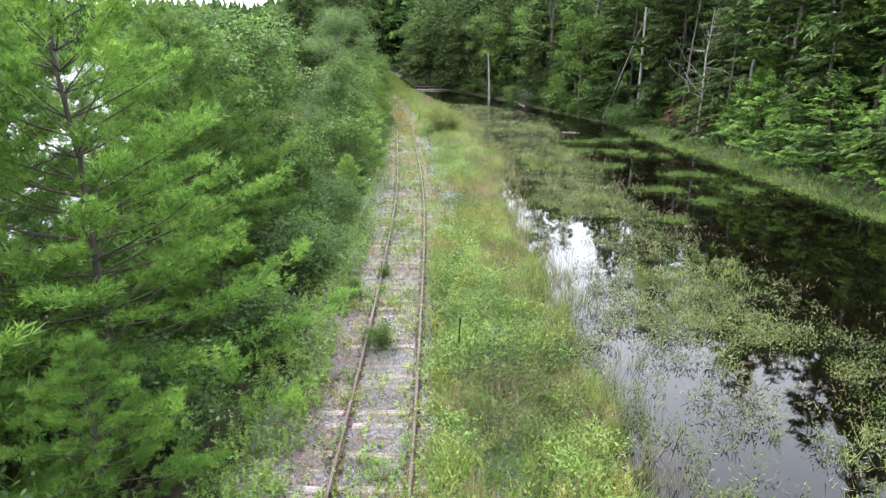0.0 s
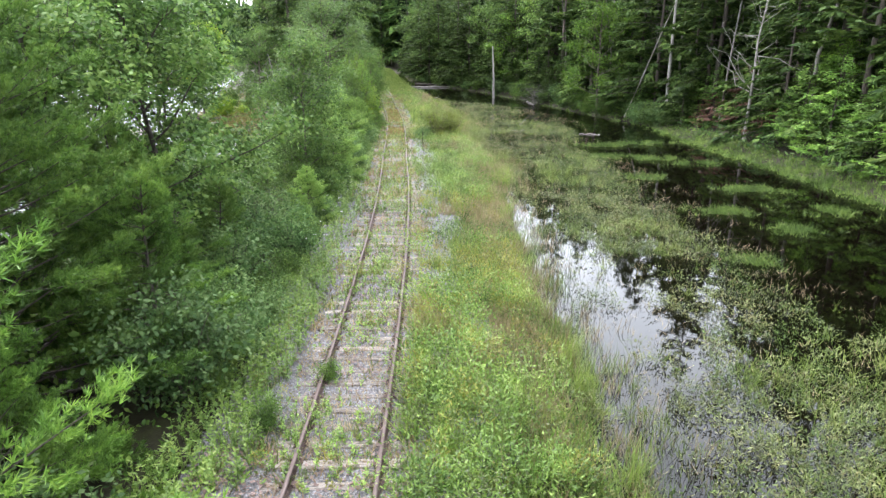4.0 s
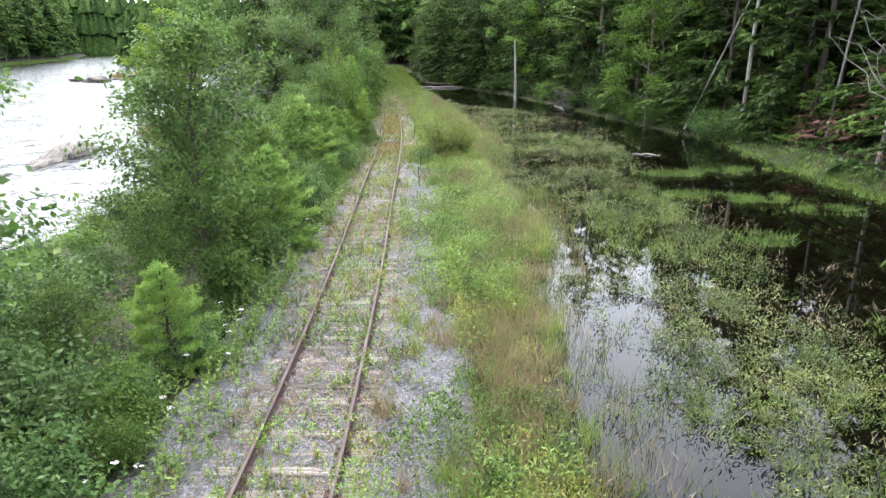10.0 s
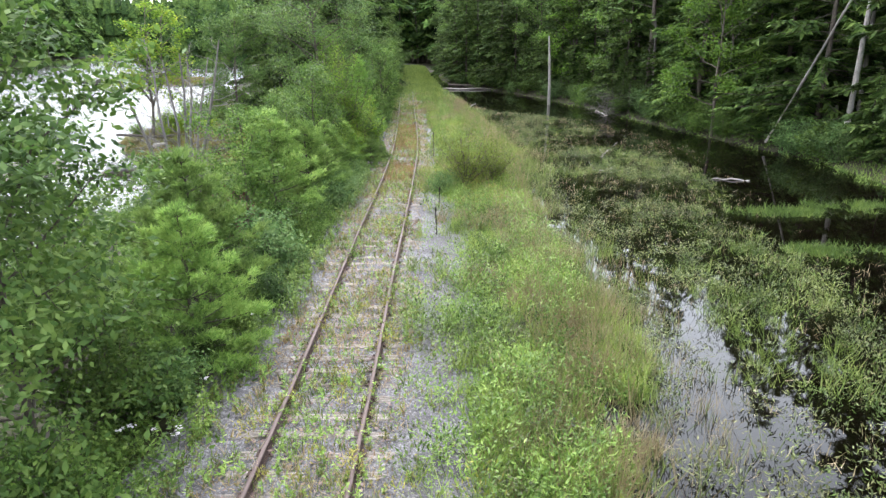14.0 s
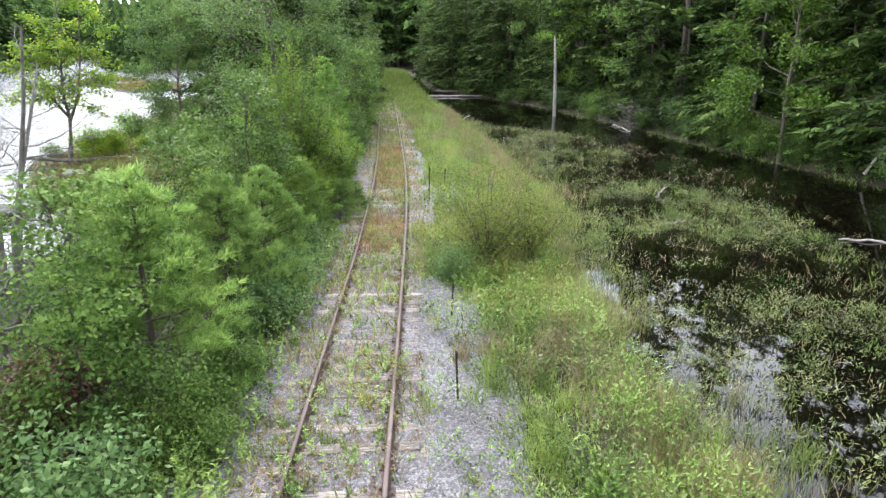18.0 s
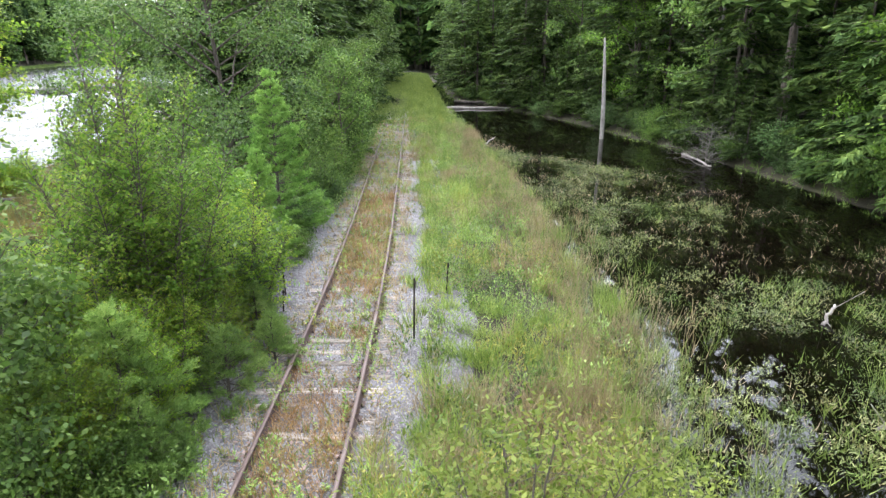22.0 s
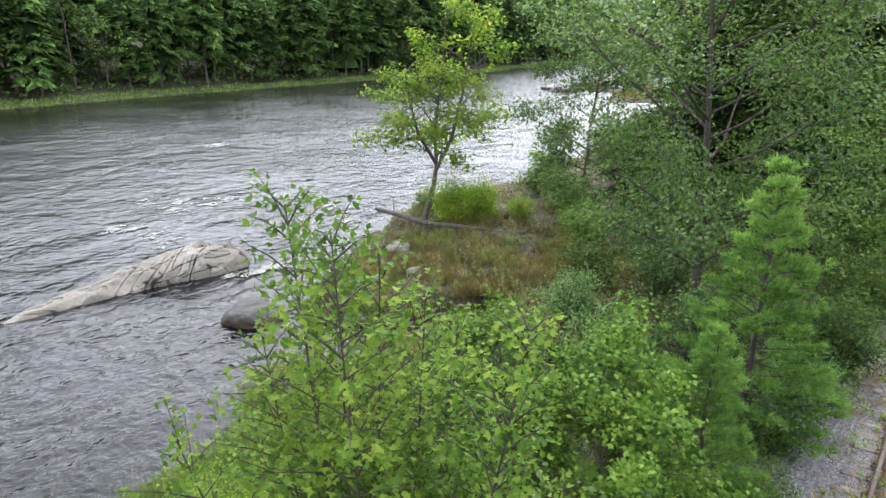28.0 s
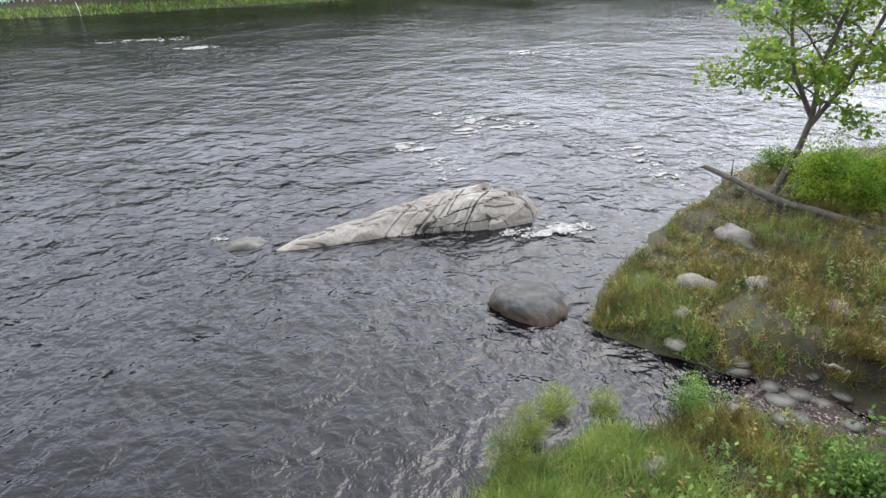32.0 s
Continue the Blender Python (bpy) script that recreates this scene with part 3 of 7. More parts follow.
def build_ballast():
    us = np.array([-3.3, -2.7, -2.1, -1.5, -1.1, -0.6, 0, 0.6, 1.1, 1.5, 1.9, 2.3, 2.9, 3.5])
    zs = np.array([-0.48, -0.30, -0.25, -0.20, -0.18, -0.172, -0.17, -0.172, -0.18, -0.195, -0.215, -0.24, -0.29, -0.48])
    yy = np.arange(-30, 240, 0.3)
    cx = track_x(yy)
    u = np.repeat(us[None], len(yy), 0)
    edge = (fnoise(np.zeros(len(yy)), yy, 3.0, 21) - 0.5) * 0.8
    edge2 = (fnoise(np.ones(len(yy)) * 50, yy, 3.0, 25) - 0.5) * 0.8
    u[:, :3] += edge[:, None]
    u[:, -4:] += edge2[:, None]
    x = cx[:, None] + u
    y = np.repeat(yy[:, None], len(us), 1)
    z = zs[None] + (fnoise(x, y, 0.7, 4) - 0.5) * 0.05
    v = np.stack([x, y, z], 2).reshape(-1, 3)
    n = len(us)
    i, j = np.meshgrid(np.arange(len(yy) - 1), np.arange(n - 1), indexing="ij")
    i, j = i.ravel(), j.ravel()
    return smooth(mesh_of("ballast", v, np.stack([i * n + j, i * n + j + 1, (i + 1) * n + j + 1, (i + 1) * n + j], 1), M_GRAVEL))


tagged(new("ballast", build_ballast()), "bed of pale crushed stone under the track", "ballast", kind="structure")


def build_stones():
    """Loose stones on the ballast, six-cornered and each its own size."""
    rs = np.random.RandomState(5)
    n = 30000
    y = 8 + 92 * rs.rand(n) ** 1.25
    u = rs.uniform(-2.8, 2.9, n)
    keep = fnoise(u * 1.0 + 7, y, 2.2, 31) + 0.25 * (np.abs(u) > 1.3) > 0.42
    y, u = y[keep], u[keep]
    n = len(y)
    x = track_x(y) + u
    size = rs.uniform(0.016, 0.042, n)
    z = np.interp(u, [-2.8, -2.1, -1.5, 0, 1.9, 2.3, 2.9], [-0.30, -0.25, -0.20, -0.17, -0.21, -0.24, -0.29]) + size * 0.35
    corner = np.array([[1, 0, -0.3], [-0.1, 1, -0.3], [-1, 0.1, -0.3], [0.1, -1, -0.3], [0.15, 0, 0.85]])
    v = corner[None] * size[:, None, None] * rs.uniform(0.65, 1.35, (n, 5, 1))
    a = rs.uniform(0, 6.3, n)
    ca, sa = np.cos(a)[:, None], np.sin(a)[:, None]
    v = np.stack([v[..., 0] * ca - v[..., 1] * sa, v[..., 0] * sa + v[..., 1] * ca, v[..., 2]], 2)
    v += np.stack([x, y, z], 1)[:, None]
    f = np.array([[0, 1, 4], [1, 2, 4], [2, 3, 4], [3, 0, 4]])
    return mesh_of("ballast_stones", v.reshape(-1, 3), (f[None] + 5 * np.arange(n)[:, None, None]).reshape(-1, 3), M_STONE)


tagged(new("ballast_stones", build_stones()), "loose grey and mauve crushed stones", "stones", kind="stuff")

track = root("railway_track", 0, 0, 0, "abandoned single railway track with rusty rails on grey ties", "railway track")


def rail_mesh(side):
    """A flat-bottomed rail swept along the bend."""
    head = [(-0.035, 0.0), (0.035, 0.0), (0.036, -0.03), (0.010, -0.045), (0.009, -0.115), (0.068, -0.132), (0.068, -0.143),
            (-0.068, -0.143), (-0.068, -0.132), (-0.009, -0.115), (-0.010, -0.045), (-0.036, -0.03)]
    yy = np.arange(-30, 225, 0.75)
    cx = track_x(yy)
    slope = np.gradient(cx, yy)
    wob = (vnoise(yy, yy * 0 + side * 9, 6.0, 2) - 0.5) * 0.03
    dip = (vnoise(yy, yy * 0 + side * 5, 4.0, 6) - 0.5) * 0.02
    off = np.array([p[0] for p in head]) + side * 0.75
    h = np.array([p[1] for p in head])
    x = cx[:, None] + (off[None] + wob[:, None]) * np.cos(np.arctan(slope))[:, None]
    y = yy[:, None] - off[None] * slope[:, None]
    z = np.repeat(h[None], len(yy), 0) + dip[:, None]
    v = np.stack([x, y, z], 2).reshape(-1, 3)
    n = len(head)
    i, j = np.meshgrid(np.arange(len(yy) - 1), np.arange(n), indexing="ij")
    i, j = i.ravel(), j.ravel()
    k = (j + 1) % n
    me = mesh_of("rail", v, np.stack([i * n + k, i * n + j, (i + 1) * n + j, (i + 1) * n + k], 1), M_RAIL)
    me.materials.append(M_RAILTOP)
    me.polygons.foreach_set("material_index", (j == 0).astype(np.int32))
    return me


rails_ = [part("rail", rail_mesh(s), track, "rusty steel rail") for s in (-1, 1)]


def tie_mesh(rs):
    """A split, worn tie: a beam with uneven ends, checks along its top and rounded arrises."""
    nx = 14
    L, W, H = 2.55 + rs.uniform(-0.12, 0.08), 0.22 + rs.uniform(-0.02, 0.02), 0.16
    xs_ = np.linspace(-L / 2, L / 2, nx)
    prof = np.array([(-0.5, -1), (-0.5, -0.18), (-0.42, -0.02), (-0.12, 0.0), (-0.04, -0.10), (0.03, -0.01), (0.36, 0.0), (0.47, -0.12), (0.5, -1)])
    k = len(prof)
    v = np.zeros((nx, k, 3))
    for a in range(nx):
        sag = rs.uniform(-0.012, 0.012)
        v[a, :, 0] = xs_[a] + rs.uniform(-0.03, 0.03, k) * (a in (0, nx - 1)) * 1.5
        v[a, :, 1] = prof[:, 0] * W * (1 + rs.uniform(-0.06, 0.06))
        v[a, :, 2] = prof[:, 1] * H + sag + rs.uniform(-0.008, 0.008, k)
    f = []
    for a in range(nx - 1):
        for b in range(k - 1):
            f.append((a * k + b, (a + 1) * k + b, (a + 1) * k + b + 1, a * k + b + 1))
    for a in (0, nx - 1):
        for b in range(0, k - 2, 2):
            q = (a * k, a * k + b + 1, a * k + b + 2, a * k + min(b + 3, k - 1))
            f.append(q if a == 0 else q[::-1])
    return mesh_of("tie", v.reshape(-1, 3), f, M_TIE)


def plate_mesh():
    """A tie plate with two spike heads."""
    bm = bmesh.new()
    bmesh.ops.create_cube(bm, size=1, matrix=Matrix.LocRotScale((0, 0, 0), None, (0.27, 0.17, 0.014)))
    for sx, sy in ((-0.085, 0.05), (0.085, -0.05)):
        bmesh.ops.create_cube(bm, size=1, matrix=Matrix.LocRotScale((sx, sy, 0.02), None, (0.03, 0.03, 0.03)))
    me = bpy.data.meshes.new("tie_plate")
    bm.to_mesh(me)
    bm.free()
    me.materials.append(M_RAIL)
    return me


rs = np.random.RandomState(11)
tie_kinds = [tie_mesh(rs) for _ in range(7)]
plate = plate_mesh()
y, count = 4.0, 0
while y < 130:
    x, turn = along(y)
    drop = rs.uniform(-0.034, 0.003)
    ob = part("tie", tie_kinds[rs.randint(7)], track)
    ob.matrix_basis = Matrix.LocRotScale((x + rs.uniform(-0.06, 0.06), y, -0.142 + drop), Euler((rs.uniform(-0.03, 0.03), 0, turn + rs.normal(0, 0.02) + (math.pi if rs.rand() < 0.5 else 0))), None)
    if y < 92:
        for s in (0, 1):
            side = s * 2 - 1
            pl = part("tie_plate", plate, rails_[s])
            pl.matrix_basis = pose(x + side * 0.75, y + side * 0.75 * math.sin(turn), -0.1475 + 0.012, 0, 0, math.degrees(turn))
    y += 0.53 + rs.uniform(-0.04, 0.05)


# ---- plants ----
def broad_tree(seed, h, r, base=0.3, limbs=12, leaves=4000, leaf=0.13, girth=0.11, puff=0.13, lean=0.0, flat=0.8, width=0.62, rise=0.55, shape=None, twigs=6, peak=0.0):
    """Trunk and crown of a broad-leaved tree: limbs, twigs, and leaves in clumps with gaps between."""
    rs = np.random.RandomState(seed)
    k = 7
    t = np.linspace(0, 1, k)
    bend = np.cumsum(rs.normal(0, 0.03, (k, 2)), 0) * h * 0.5
    spine = np.stack([bend[:, 0] * t + lean * t * h, bend[:, 1] * t, t * h * 0.94], 1)
    wood = [tube(spine, girth * (1 - 0.85 * t) + 0.008, 7)]
    spots, weight = [], []
    for i in range(limbs):
        u = base + (0.97 - base) * (i + rs.uniform(0.1, 0.9)) / limbs
        start = np.array([np.interp(u, t, spine[:, a]) for a in range(3)])
        s = (u - base) / (1 - base)
        reach = r * (0.5 + 0.65 * math.sin(math.pi * min(s * 0.85 + 0.18, 1.0))) * rs.uniform(0.7, 1.15) * (1.0 if s < 0.8 else 0.6) * (1 - peak * s)
        a = i * 2.4 + rs.uniform(-0.5, 0.5)
        e = rs.uniform(0.15, 0.5) + rise * s
        way = np.array([math.cos(a) * math.cos(e), math.sin(a) * math.cos(e), math.sin(e)])
        q = np.linspace(0, 1, 5)[:, None]
        line = start + way * reach * q + np.array([0, 0, 1.0]) * reach * 0.12 * (q ** 2) * rs.uniform(-1, 1) + np.cumsum(rs.normal(0, 0.02 * reach, (5, 3)), 0) * (q > 0)
        g = girth * 0.42 * (1 - 0.5 * u)
        wood.append(tube(line, g * (1 - 0.8 * q[:, 0]) + 0.004, 5))
        for _ in range(twigs):
            f = rs.uniform(0.3, 1.0)
            p0 = np.array([np.interp(f, q[:, 0], line[:, a2]) for a2 in range(3)])
            tw = unit(way * 0.7 + rs.normal(0, 0.6, 3) + np.array([0, 0, 0.1]))
            p1 = p0 + tw * reach * rs.uniform(0.15, 0.4)
            wood.append(tube(np.stack([p0, (p0 + p1) / 2 + rs.normal(0, 0.03, 3), p1]), [g * 0.35 + 0.003, g * 0.2 + 0.002, 0.002], 3))
            spots += [p1, p0 * 0.35 + p1 * 0.65]
            weight += [1.2 * reach, 0.8 * reach]
        spots.append(line[-1])
        weight.append(reach)
    spots, weight = np.array(spots), np.array(weight) * rs.uniform(0.3, 1.6, len(spots))
    pick = rs.choice(len(spots), leaves, p=weight / weight.sum())
    c = spots[pick] + rs.normal(0, 1, (leaves, 3)) * np.array([1, 1, 0.55]) * puff * r
    out = unit((c - np.array([0, 0, h * (base + 1) / 2])) * np.array([1, 1, 0.6]))
    return join(wood), leaf_cloud(rs, c, out, leaf, leaf * width, flat, shape=shape)


def tri_blades(base, way, side, length, width):
    """Needles and grass blades: slim triangles, one island each."""
    n = len(base)
    w = np.asarray(width)[:, None] / 2
    v = np.stack([base - side * w, base + side * w, base + way * np.asarray(length)[:, None]], 1).reshape(-1, 3)
    return v, np.arange(3 * n).reshape(n, 3)


def pine_tree(seed, h, r, base=0.12, whorls=13, tufts=2400, needles=10, needle=0.17, girth=0.1, wide=0.022, power=0.8, fuzz=0.045, twigs=9):
    """A white pine: tiers of spreading boughs that carry brushes of long soft needles."""
    rs = np.random.RandomState(seed)
    t = np.linspace(0, 1, 6)
    spine = np.stack([rs.normal(0, 0.01 * h, 6) * t, rs.normal(0, 0.01 * h, 6) * t, t * h], 1)
    wood = [tube(spine, girth * (1 - 0.92 * t) + 0.006, 7)]
    spots, ways, weight = [], [], []
    for w in range(whorls):
        u = base + (0.99 - base) * ((w + rs.uniform(-0.15, 0.15)) / (whorls - 0.4))
        u = min(max(u, 0.05), 0.985)
        c = np.array([0, 0, u * h])
        for b in range(6):
            a = b * 1.047 + w * 0.5 + rs.uniform(-0.3, 0.3)
            reach = r * ((1 - u) ** power + 0.05) * rs.uniform(0.6, 1.15)
            e = 0.12 + 0.55 * u + rs.uniform(-0.15, 0.15)
            way = np.array([math.cos(a) * math.cos(e), math.sin(a) * math.cos(e), math.sin(e)])
            q = np.linspace(0, 1, 4)[:, None]
            line = c + way * reach * q + np.array([0, 0, 1.0]) * reach * (0.14 * q ** 2 - 0.1 * q)
            g = girth * 0.3 * (1 - 0.7 * u)
            wood.append(tube(line, g * (1 - 0.8 * q[:, 0]) + 0.003, 4))
            for _ in range(twigs):
                f = rs.uniform(0.28, 1.0) ** 0.75
                p0 = np.array([np.interp(f, q[:, 0], line[:, i]) for i in range(3)])
                tw = unit(way * 0.9 + np.array([-way[1], way[0], 0]) * rs.uniform(-1.1, 1.1) + np.array([0, 0, 0.18]))
                ln = reach * rs.uniform(0.1, 0.32) * (1.25 - 0.6 * f)
                spots.append((p0, p0 + tw * ln))
                ways.append(tw)
                weight.append(ln * (0.4 + f))
    spots, ways, weight = np.array(spots), np.array(ways), np.array(weight)
    pick = rs.choice(len(spots), tufts, p=weight / weight.sum())
    f = rs.uniform(0.25, 1.05, (tufts, 1))
    c = spots[pick, 0] * (1 - f) + spots[pick, 1] * f + rs.normal(0, fuzz, (tufts, 3)) * np.array([1, 1, 0.6])
    w = np.repeat(ways[pick], needles, 0)
    way = unit(w * 0.75 + rs.normal(0, 0.55, w.shape) + np.array([0, 0, 0.35]))
    side = unit(np.cross(way, rs.normal(0, 1, w.shape)))
    ln = needle * rs.uniform(0.7, 1.2, len(w))
    return join(wood), tri_blades(np.repeat(c, needles, 0), way, side, ln, np.full(len(w), wide))


def fir_tree(seed, h, r, base=0.1, rows=26, sprays=3200, spray=0.42, girth=0.13, droop=0.25, wide=0.34, ragged=0.35, slim=False):
    """A hemlock or spruce: a tapering crown of flat, drooping sprays on many boughs."""
    rs = np.random.RandomState(seed)
    t = np.linspace(0, 1, 6)
    spine = np.stack([rs.normal(0, 0.006 * h, 6) * t, rs.normal(0, 0.006 * h, 6) * t, t * h], 1)
    wood = [tube(spine, girth * (1 - 0.93 * t) + 0.006, 6)]
    p0s, p1s, wts = [], [], []
    for w in range(rows):
        u = base + (0.985 - base) * w / (rows - 1)
        for b in range(5):
            a = rs.uniform(0, 6.283)
            reach = r * ((1 - u) ** 0.75 * (1 - ragged + 2 * ragged * rs.rand()) + 0.035)
            e = rs.uniform(-droop, 0.25) + 0.5 * max(u - 0.75, 0)
            way = np.array([math.cos(a) * math.cos(e), math.sin(a) * math.cos(e), math.sin(e)])
            s = np.array([0, 0, u * h])
            q = np.linspace(0, 1, 3)[:, None]
            line = s + way * reach * q - np.array([0, 0, 1.0]) * reach * droop * 0.5 * q ** 2
            if b < 3:
                wood.append(tube(line, girth * 0.2 * (1 - 0.7 * u) * (1 - 0.8 * q[:, 0]) + 0.003, 3))
            p0s.append(line[0] * 0.8 + line[1] * 0.2)
            p1s.append(line[2])
            wts.append(reach ** 1.3)
    p0s, p1s, wts = np.array(p0s), np.array(p1s), np.array(wts)
    pick = rs.choice(len(p0s), sprays, p=wts / wts.sum())
    f = rs.uniform(0.05, 1.0, (sprays, 1)) ** 0.7
    along_ = p1s[pick] - p0s[pick]
    c = p0s[pick] + along_ * f + rs.normal(0, 0.05, (sprays, 3))
    fwd = unit(along_)
    lat = unit(np.stack([-fwd[:, 1], fwd[:, 0], fwd[:, 2] * 0], 1)) * rs.choice([-1, 1], (sprays, 1))
    way = unit(fwd * rs.uniform(0.3, 1.0, (sprays, 1)) + lat * rs.uniform(0.2, 0.9, (sprays, 1)) + np.array([0, 0, -0.22]) + rs.normal(0, 0.15, (sprays, 3)))
    side = unit(np.cross(way, np.array([0, 0, 1.0]) + rs.normal(0, 0.4, (sprays, 3))))
    ln = spray * rs.uniform(0.55, 1.25, sprays)
    return join(wood), (tri_blades if slim else blades)(c, way, side, ln, ln * wide)


def heart(seed, h, r, base, tiers=5, points=9, power=0.8):
    """A solid filling added inside a crown to close its gaps: ragged tiers one over another."""
    rs = np.random.RandomState(seed)
    vs, fs = [], []
    for i in range(tiers):
        u0 = base + (1 - base) * i / tiers
        top = base + (1 - base) * min((i + 1.7) / tiers, 0.97)
        a = np.linspace(0, 6.283, points, endpoint=False) + rs.uniform(0, 1)
        q = r * ((1 - u0) ** power * rs.uniform(0.25, 0.62, points) + 0.03)
        ring = np.stack([np.cos(a) * q, np.sin(a) * q, h * (u0 + rs.uniform(-0.03, 0.02, points))], 1)
        k = (points + 1) * i
        vs.append(np.concatenate([ring, [[0, 0, h * top]]]))
        fs += [(k + j, k + (j + 1) % points, k + points) for j in range(points)]
    return np.concatenate(vs), np.array(fs)


def bush(seed, h, r, leaves=2200, leaf=0.09, stems=9, puff=0.16, width=0.55, low=0.12):
    """A many-stemmed shrub."""
    rs = np.random.RandomState(seed)
    wood, spots = [], []
    for i in range(stems):
        a, o = rs.uniform(0, 6.283), rs.uniform(0.15, 1.0)
        top = np.array([math.cos(a) * r * o * 0.85, math.sin(a) * r * o * 0.85, h * rs.uniform(0.65, 1.0) * (1.05 - 0.35 * o)])
        q = np.linspace(0, 1, 5)[:, None]
        line = top * np.concatenate([q ** 1.25, q ** 1.25, q ** 0.85], 1) + rs.normal(0, 0.03, (5, 3)) * (q > 0)
        wood.append(tube(line, 0.02 * (1 - 0.85 * q[:, 0]) + 0.003, 4))
        for f in rs.uniform(low + 0.08, 1.0, 7):
            p = np.array([np.interp(f, q[:, 0], line[:, b]) for b in range(3)])
            tip = p + unit(rs.normal(0, 1, 3) + np.array([0, 0, 0.4])) * r * 0.28
            wood.append(tube(np.stack([p, tip]), [0.006, 0.002], 3))
            spots.append(tip)
        spots.append(top)
    spots = np.array(spots)
    pick = rs.randint(0, len(spots), leaves)
    c = spots[pick] + rs.normal(0, puff * r, (leaves, 3)) * np.array([1, 1, 0.8])
    c[:, 2] = np.maximum(c[:, 2], 0.04)
    out = unit(c - np.array([0, 0, h * 0.3]))
    return join(wood), leaf_cloud(rs, c, out, leaf, leaf * width, 0.6, 0.75)


def dead_tree(seed, h, r, limbs=16, girth=0.09, lean=0.0, base=0.25, split=False):
    """A bare tree: trunk, crooked limbs and twigs; split gives the trunk and each limb apart."""
    rs = np.random.RandomState(seed)
    t = np.linspace(0, 1, 7)
    bend = np.cumsum(rs.normal(0, 0.02, (7, 2)), 0) * h
    spine = np.stack([bend[:, 0] * t + lean * t * h, bend[:, 1] * t, t * h], 1)
    wood = [tube(spine, girth * (1 - 0.85 * t) + 0.006, 6)]
    for i in range(limbs):
        u = rs.uniform(base, 0.97)
        p = np.array([np.interp(u, t, spine[:, a]) for a in range(3)])
        a, e = i * 2.4 + rs.uniform(-0.6, 0.6), rs.uniform(-0.1, 0.9)
        reach = r * (1.1 - 0.6 * u) * rs.uniform(0.5, 1.1)
        way = np.array([math.cos(a) * math.cos(e), math.sin(a) * math.cos(e), math.sin(e)])
        q = np.linspace(0, 1, 6)[:, None]
        line = p + way * reach * q + np.cumsum(rs.normal(0, 0.05 * reach, (6, 3)), 0) * (q > 0)
        g = girth * 0.4 * (1.1 - u)
        wood.append(tube(line, g * (1 - 0.85 * q[:, 0]) + 0.003, 4))
        for _ in range(6):
            f = rs.randint(1, 6)
            tw = unit(way * 0.6 + rs.normal(0, 0.7, 3))
            ln = reach * rs.uniform(0.12, 0.4)
            wood.append(tube(np.stack([line[f], line[f] + tw * ln * 0.5 + rs.normal(0, 0.03, 3), line[f] + tw * ln]), [g * 0.3 + 0.003, 0.004, 0.002], 3))
    if split:
        return [wood[0]] + [join(wood[1 + 7 * i:8 + 7 * i]) for i in range(limbs)]
    return join(wood)


def bare_tree(pieces, material, matrix, label, first="trunk", rest="limb"):
    ob = new("dead_tree")
    ob.empty_display_size = 0.2
    ob.matrix_basis = matrix
    tagged(ob, label, "dead tree")
    for i, piece in enumerate(pieces):
        part(rest if i else first, smooth(mesh_of("dead_tree_wood", *piece, material)), ob)
    return ob


def leader_maple(seed, stems, leaf=0.054):
    """A clump of upright stems; each carries paired twigs whose leaves spread in flat fans."""
    rs_ = np.random.RandomState(seed)
    wood, base_, way_, side_ = [], [], [], []
    for tx, ty, h in stems:
        t = np.linspace(0, 1, 6)
        line = np.stack([tx * t ** 0.8, ty * t ** 0.8, h * t], 1) + np.cumsum(rs_.normal(0, 0.03, (6, 3)), 0) * (t > 0)[:, None]
        wood.append(tube(line, 0.018 * (1 - 0.85 * t) + 0.003, 6))
        z, turn = 0.08 * h + 0.3, rs_.uniform(0, 6.28)
        while z < h:
            u = z / h
            p = np.array([np.interp(u, t, line[:, k]) for k in range(3)])
            turn += 1.57 + rs_.uniform(-0.4, 0.4)
            for b in range(3 if u < 0.7 else 2):
                a = turn + b * (2.09 if u < 0.7 else 3.14) + rs_.uniform(-0.3, 0.3)
                reach = (1.1 * (1 - u) ** 0.55 + 0.26) * rs_.uniform(0.6, 1.15)
                e = 0.25 + 0.5 * u + rs_.uniform(-0.2, 0.2)
                d = np.array([math.cos(a) * math.cos(e), math.sin(a) * math.cos(e), math.sin(e)])
                tip = p + d * reach
                wood.append(tube(np.stack([p, (p + tip) / 2 + np.array([0, 0, 0.03]), tip]), [0.009, 0.006, 0.003], 3))
                for f in np.arange(0.2, 1.01, 0.042 / max(reach, 0.2)):
                    for lr in (-1, 1):
                        w = unit(d * np.array([1, 1, 0.2]) * 0.6 + lr * np.array([-d[1], d[0], 0]) * 0.9 + rs_.normal(0, 0.25, 3) + np.array([0, 0, -0.15]))
                        base_.append(p + (tip - p) * f + rs_.normal(0, 0.05, 3) + np.array([0, 0, -0.1 * f * reach]))
                        way_.append(w)
                        side_.append(unit(np.cross(w, np.array([0, 0, 1.0]) + rs_.normal(0, 0.7, 3))))
            z += rs_.uniform(0.1, 0.18)
    n = len(base_)
    ln = leaf * rs_.uniform(0.7, 1.3, n)
    return join(wood), lobed(np.array(base_), np.array(way_), np.array(side_), ln, ln * 0.95)


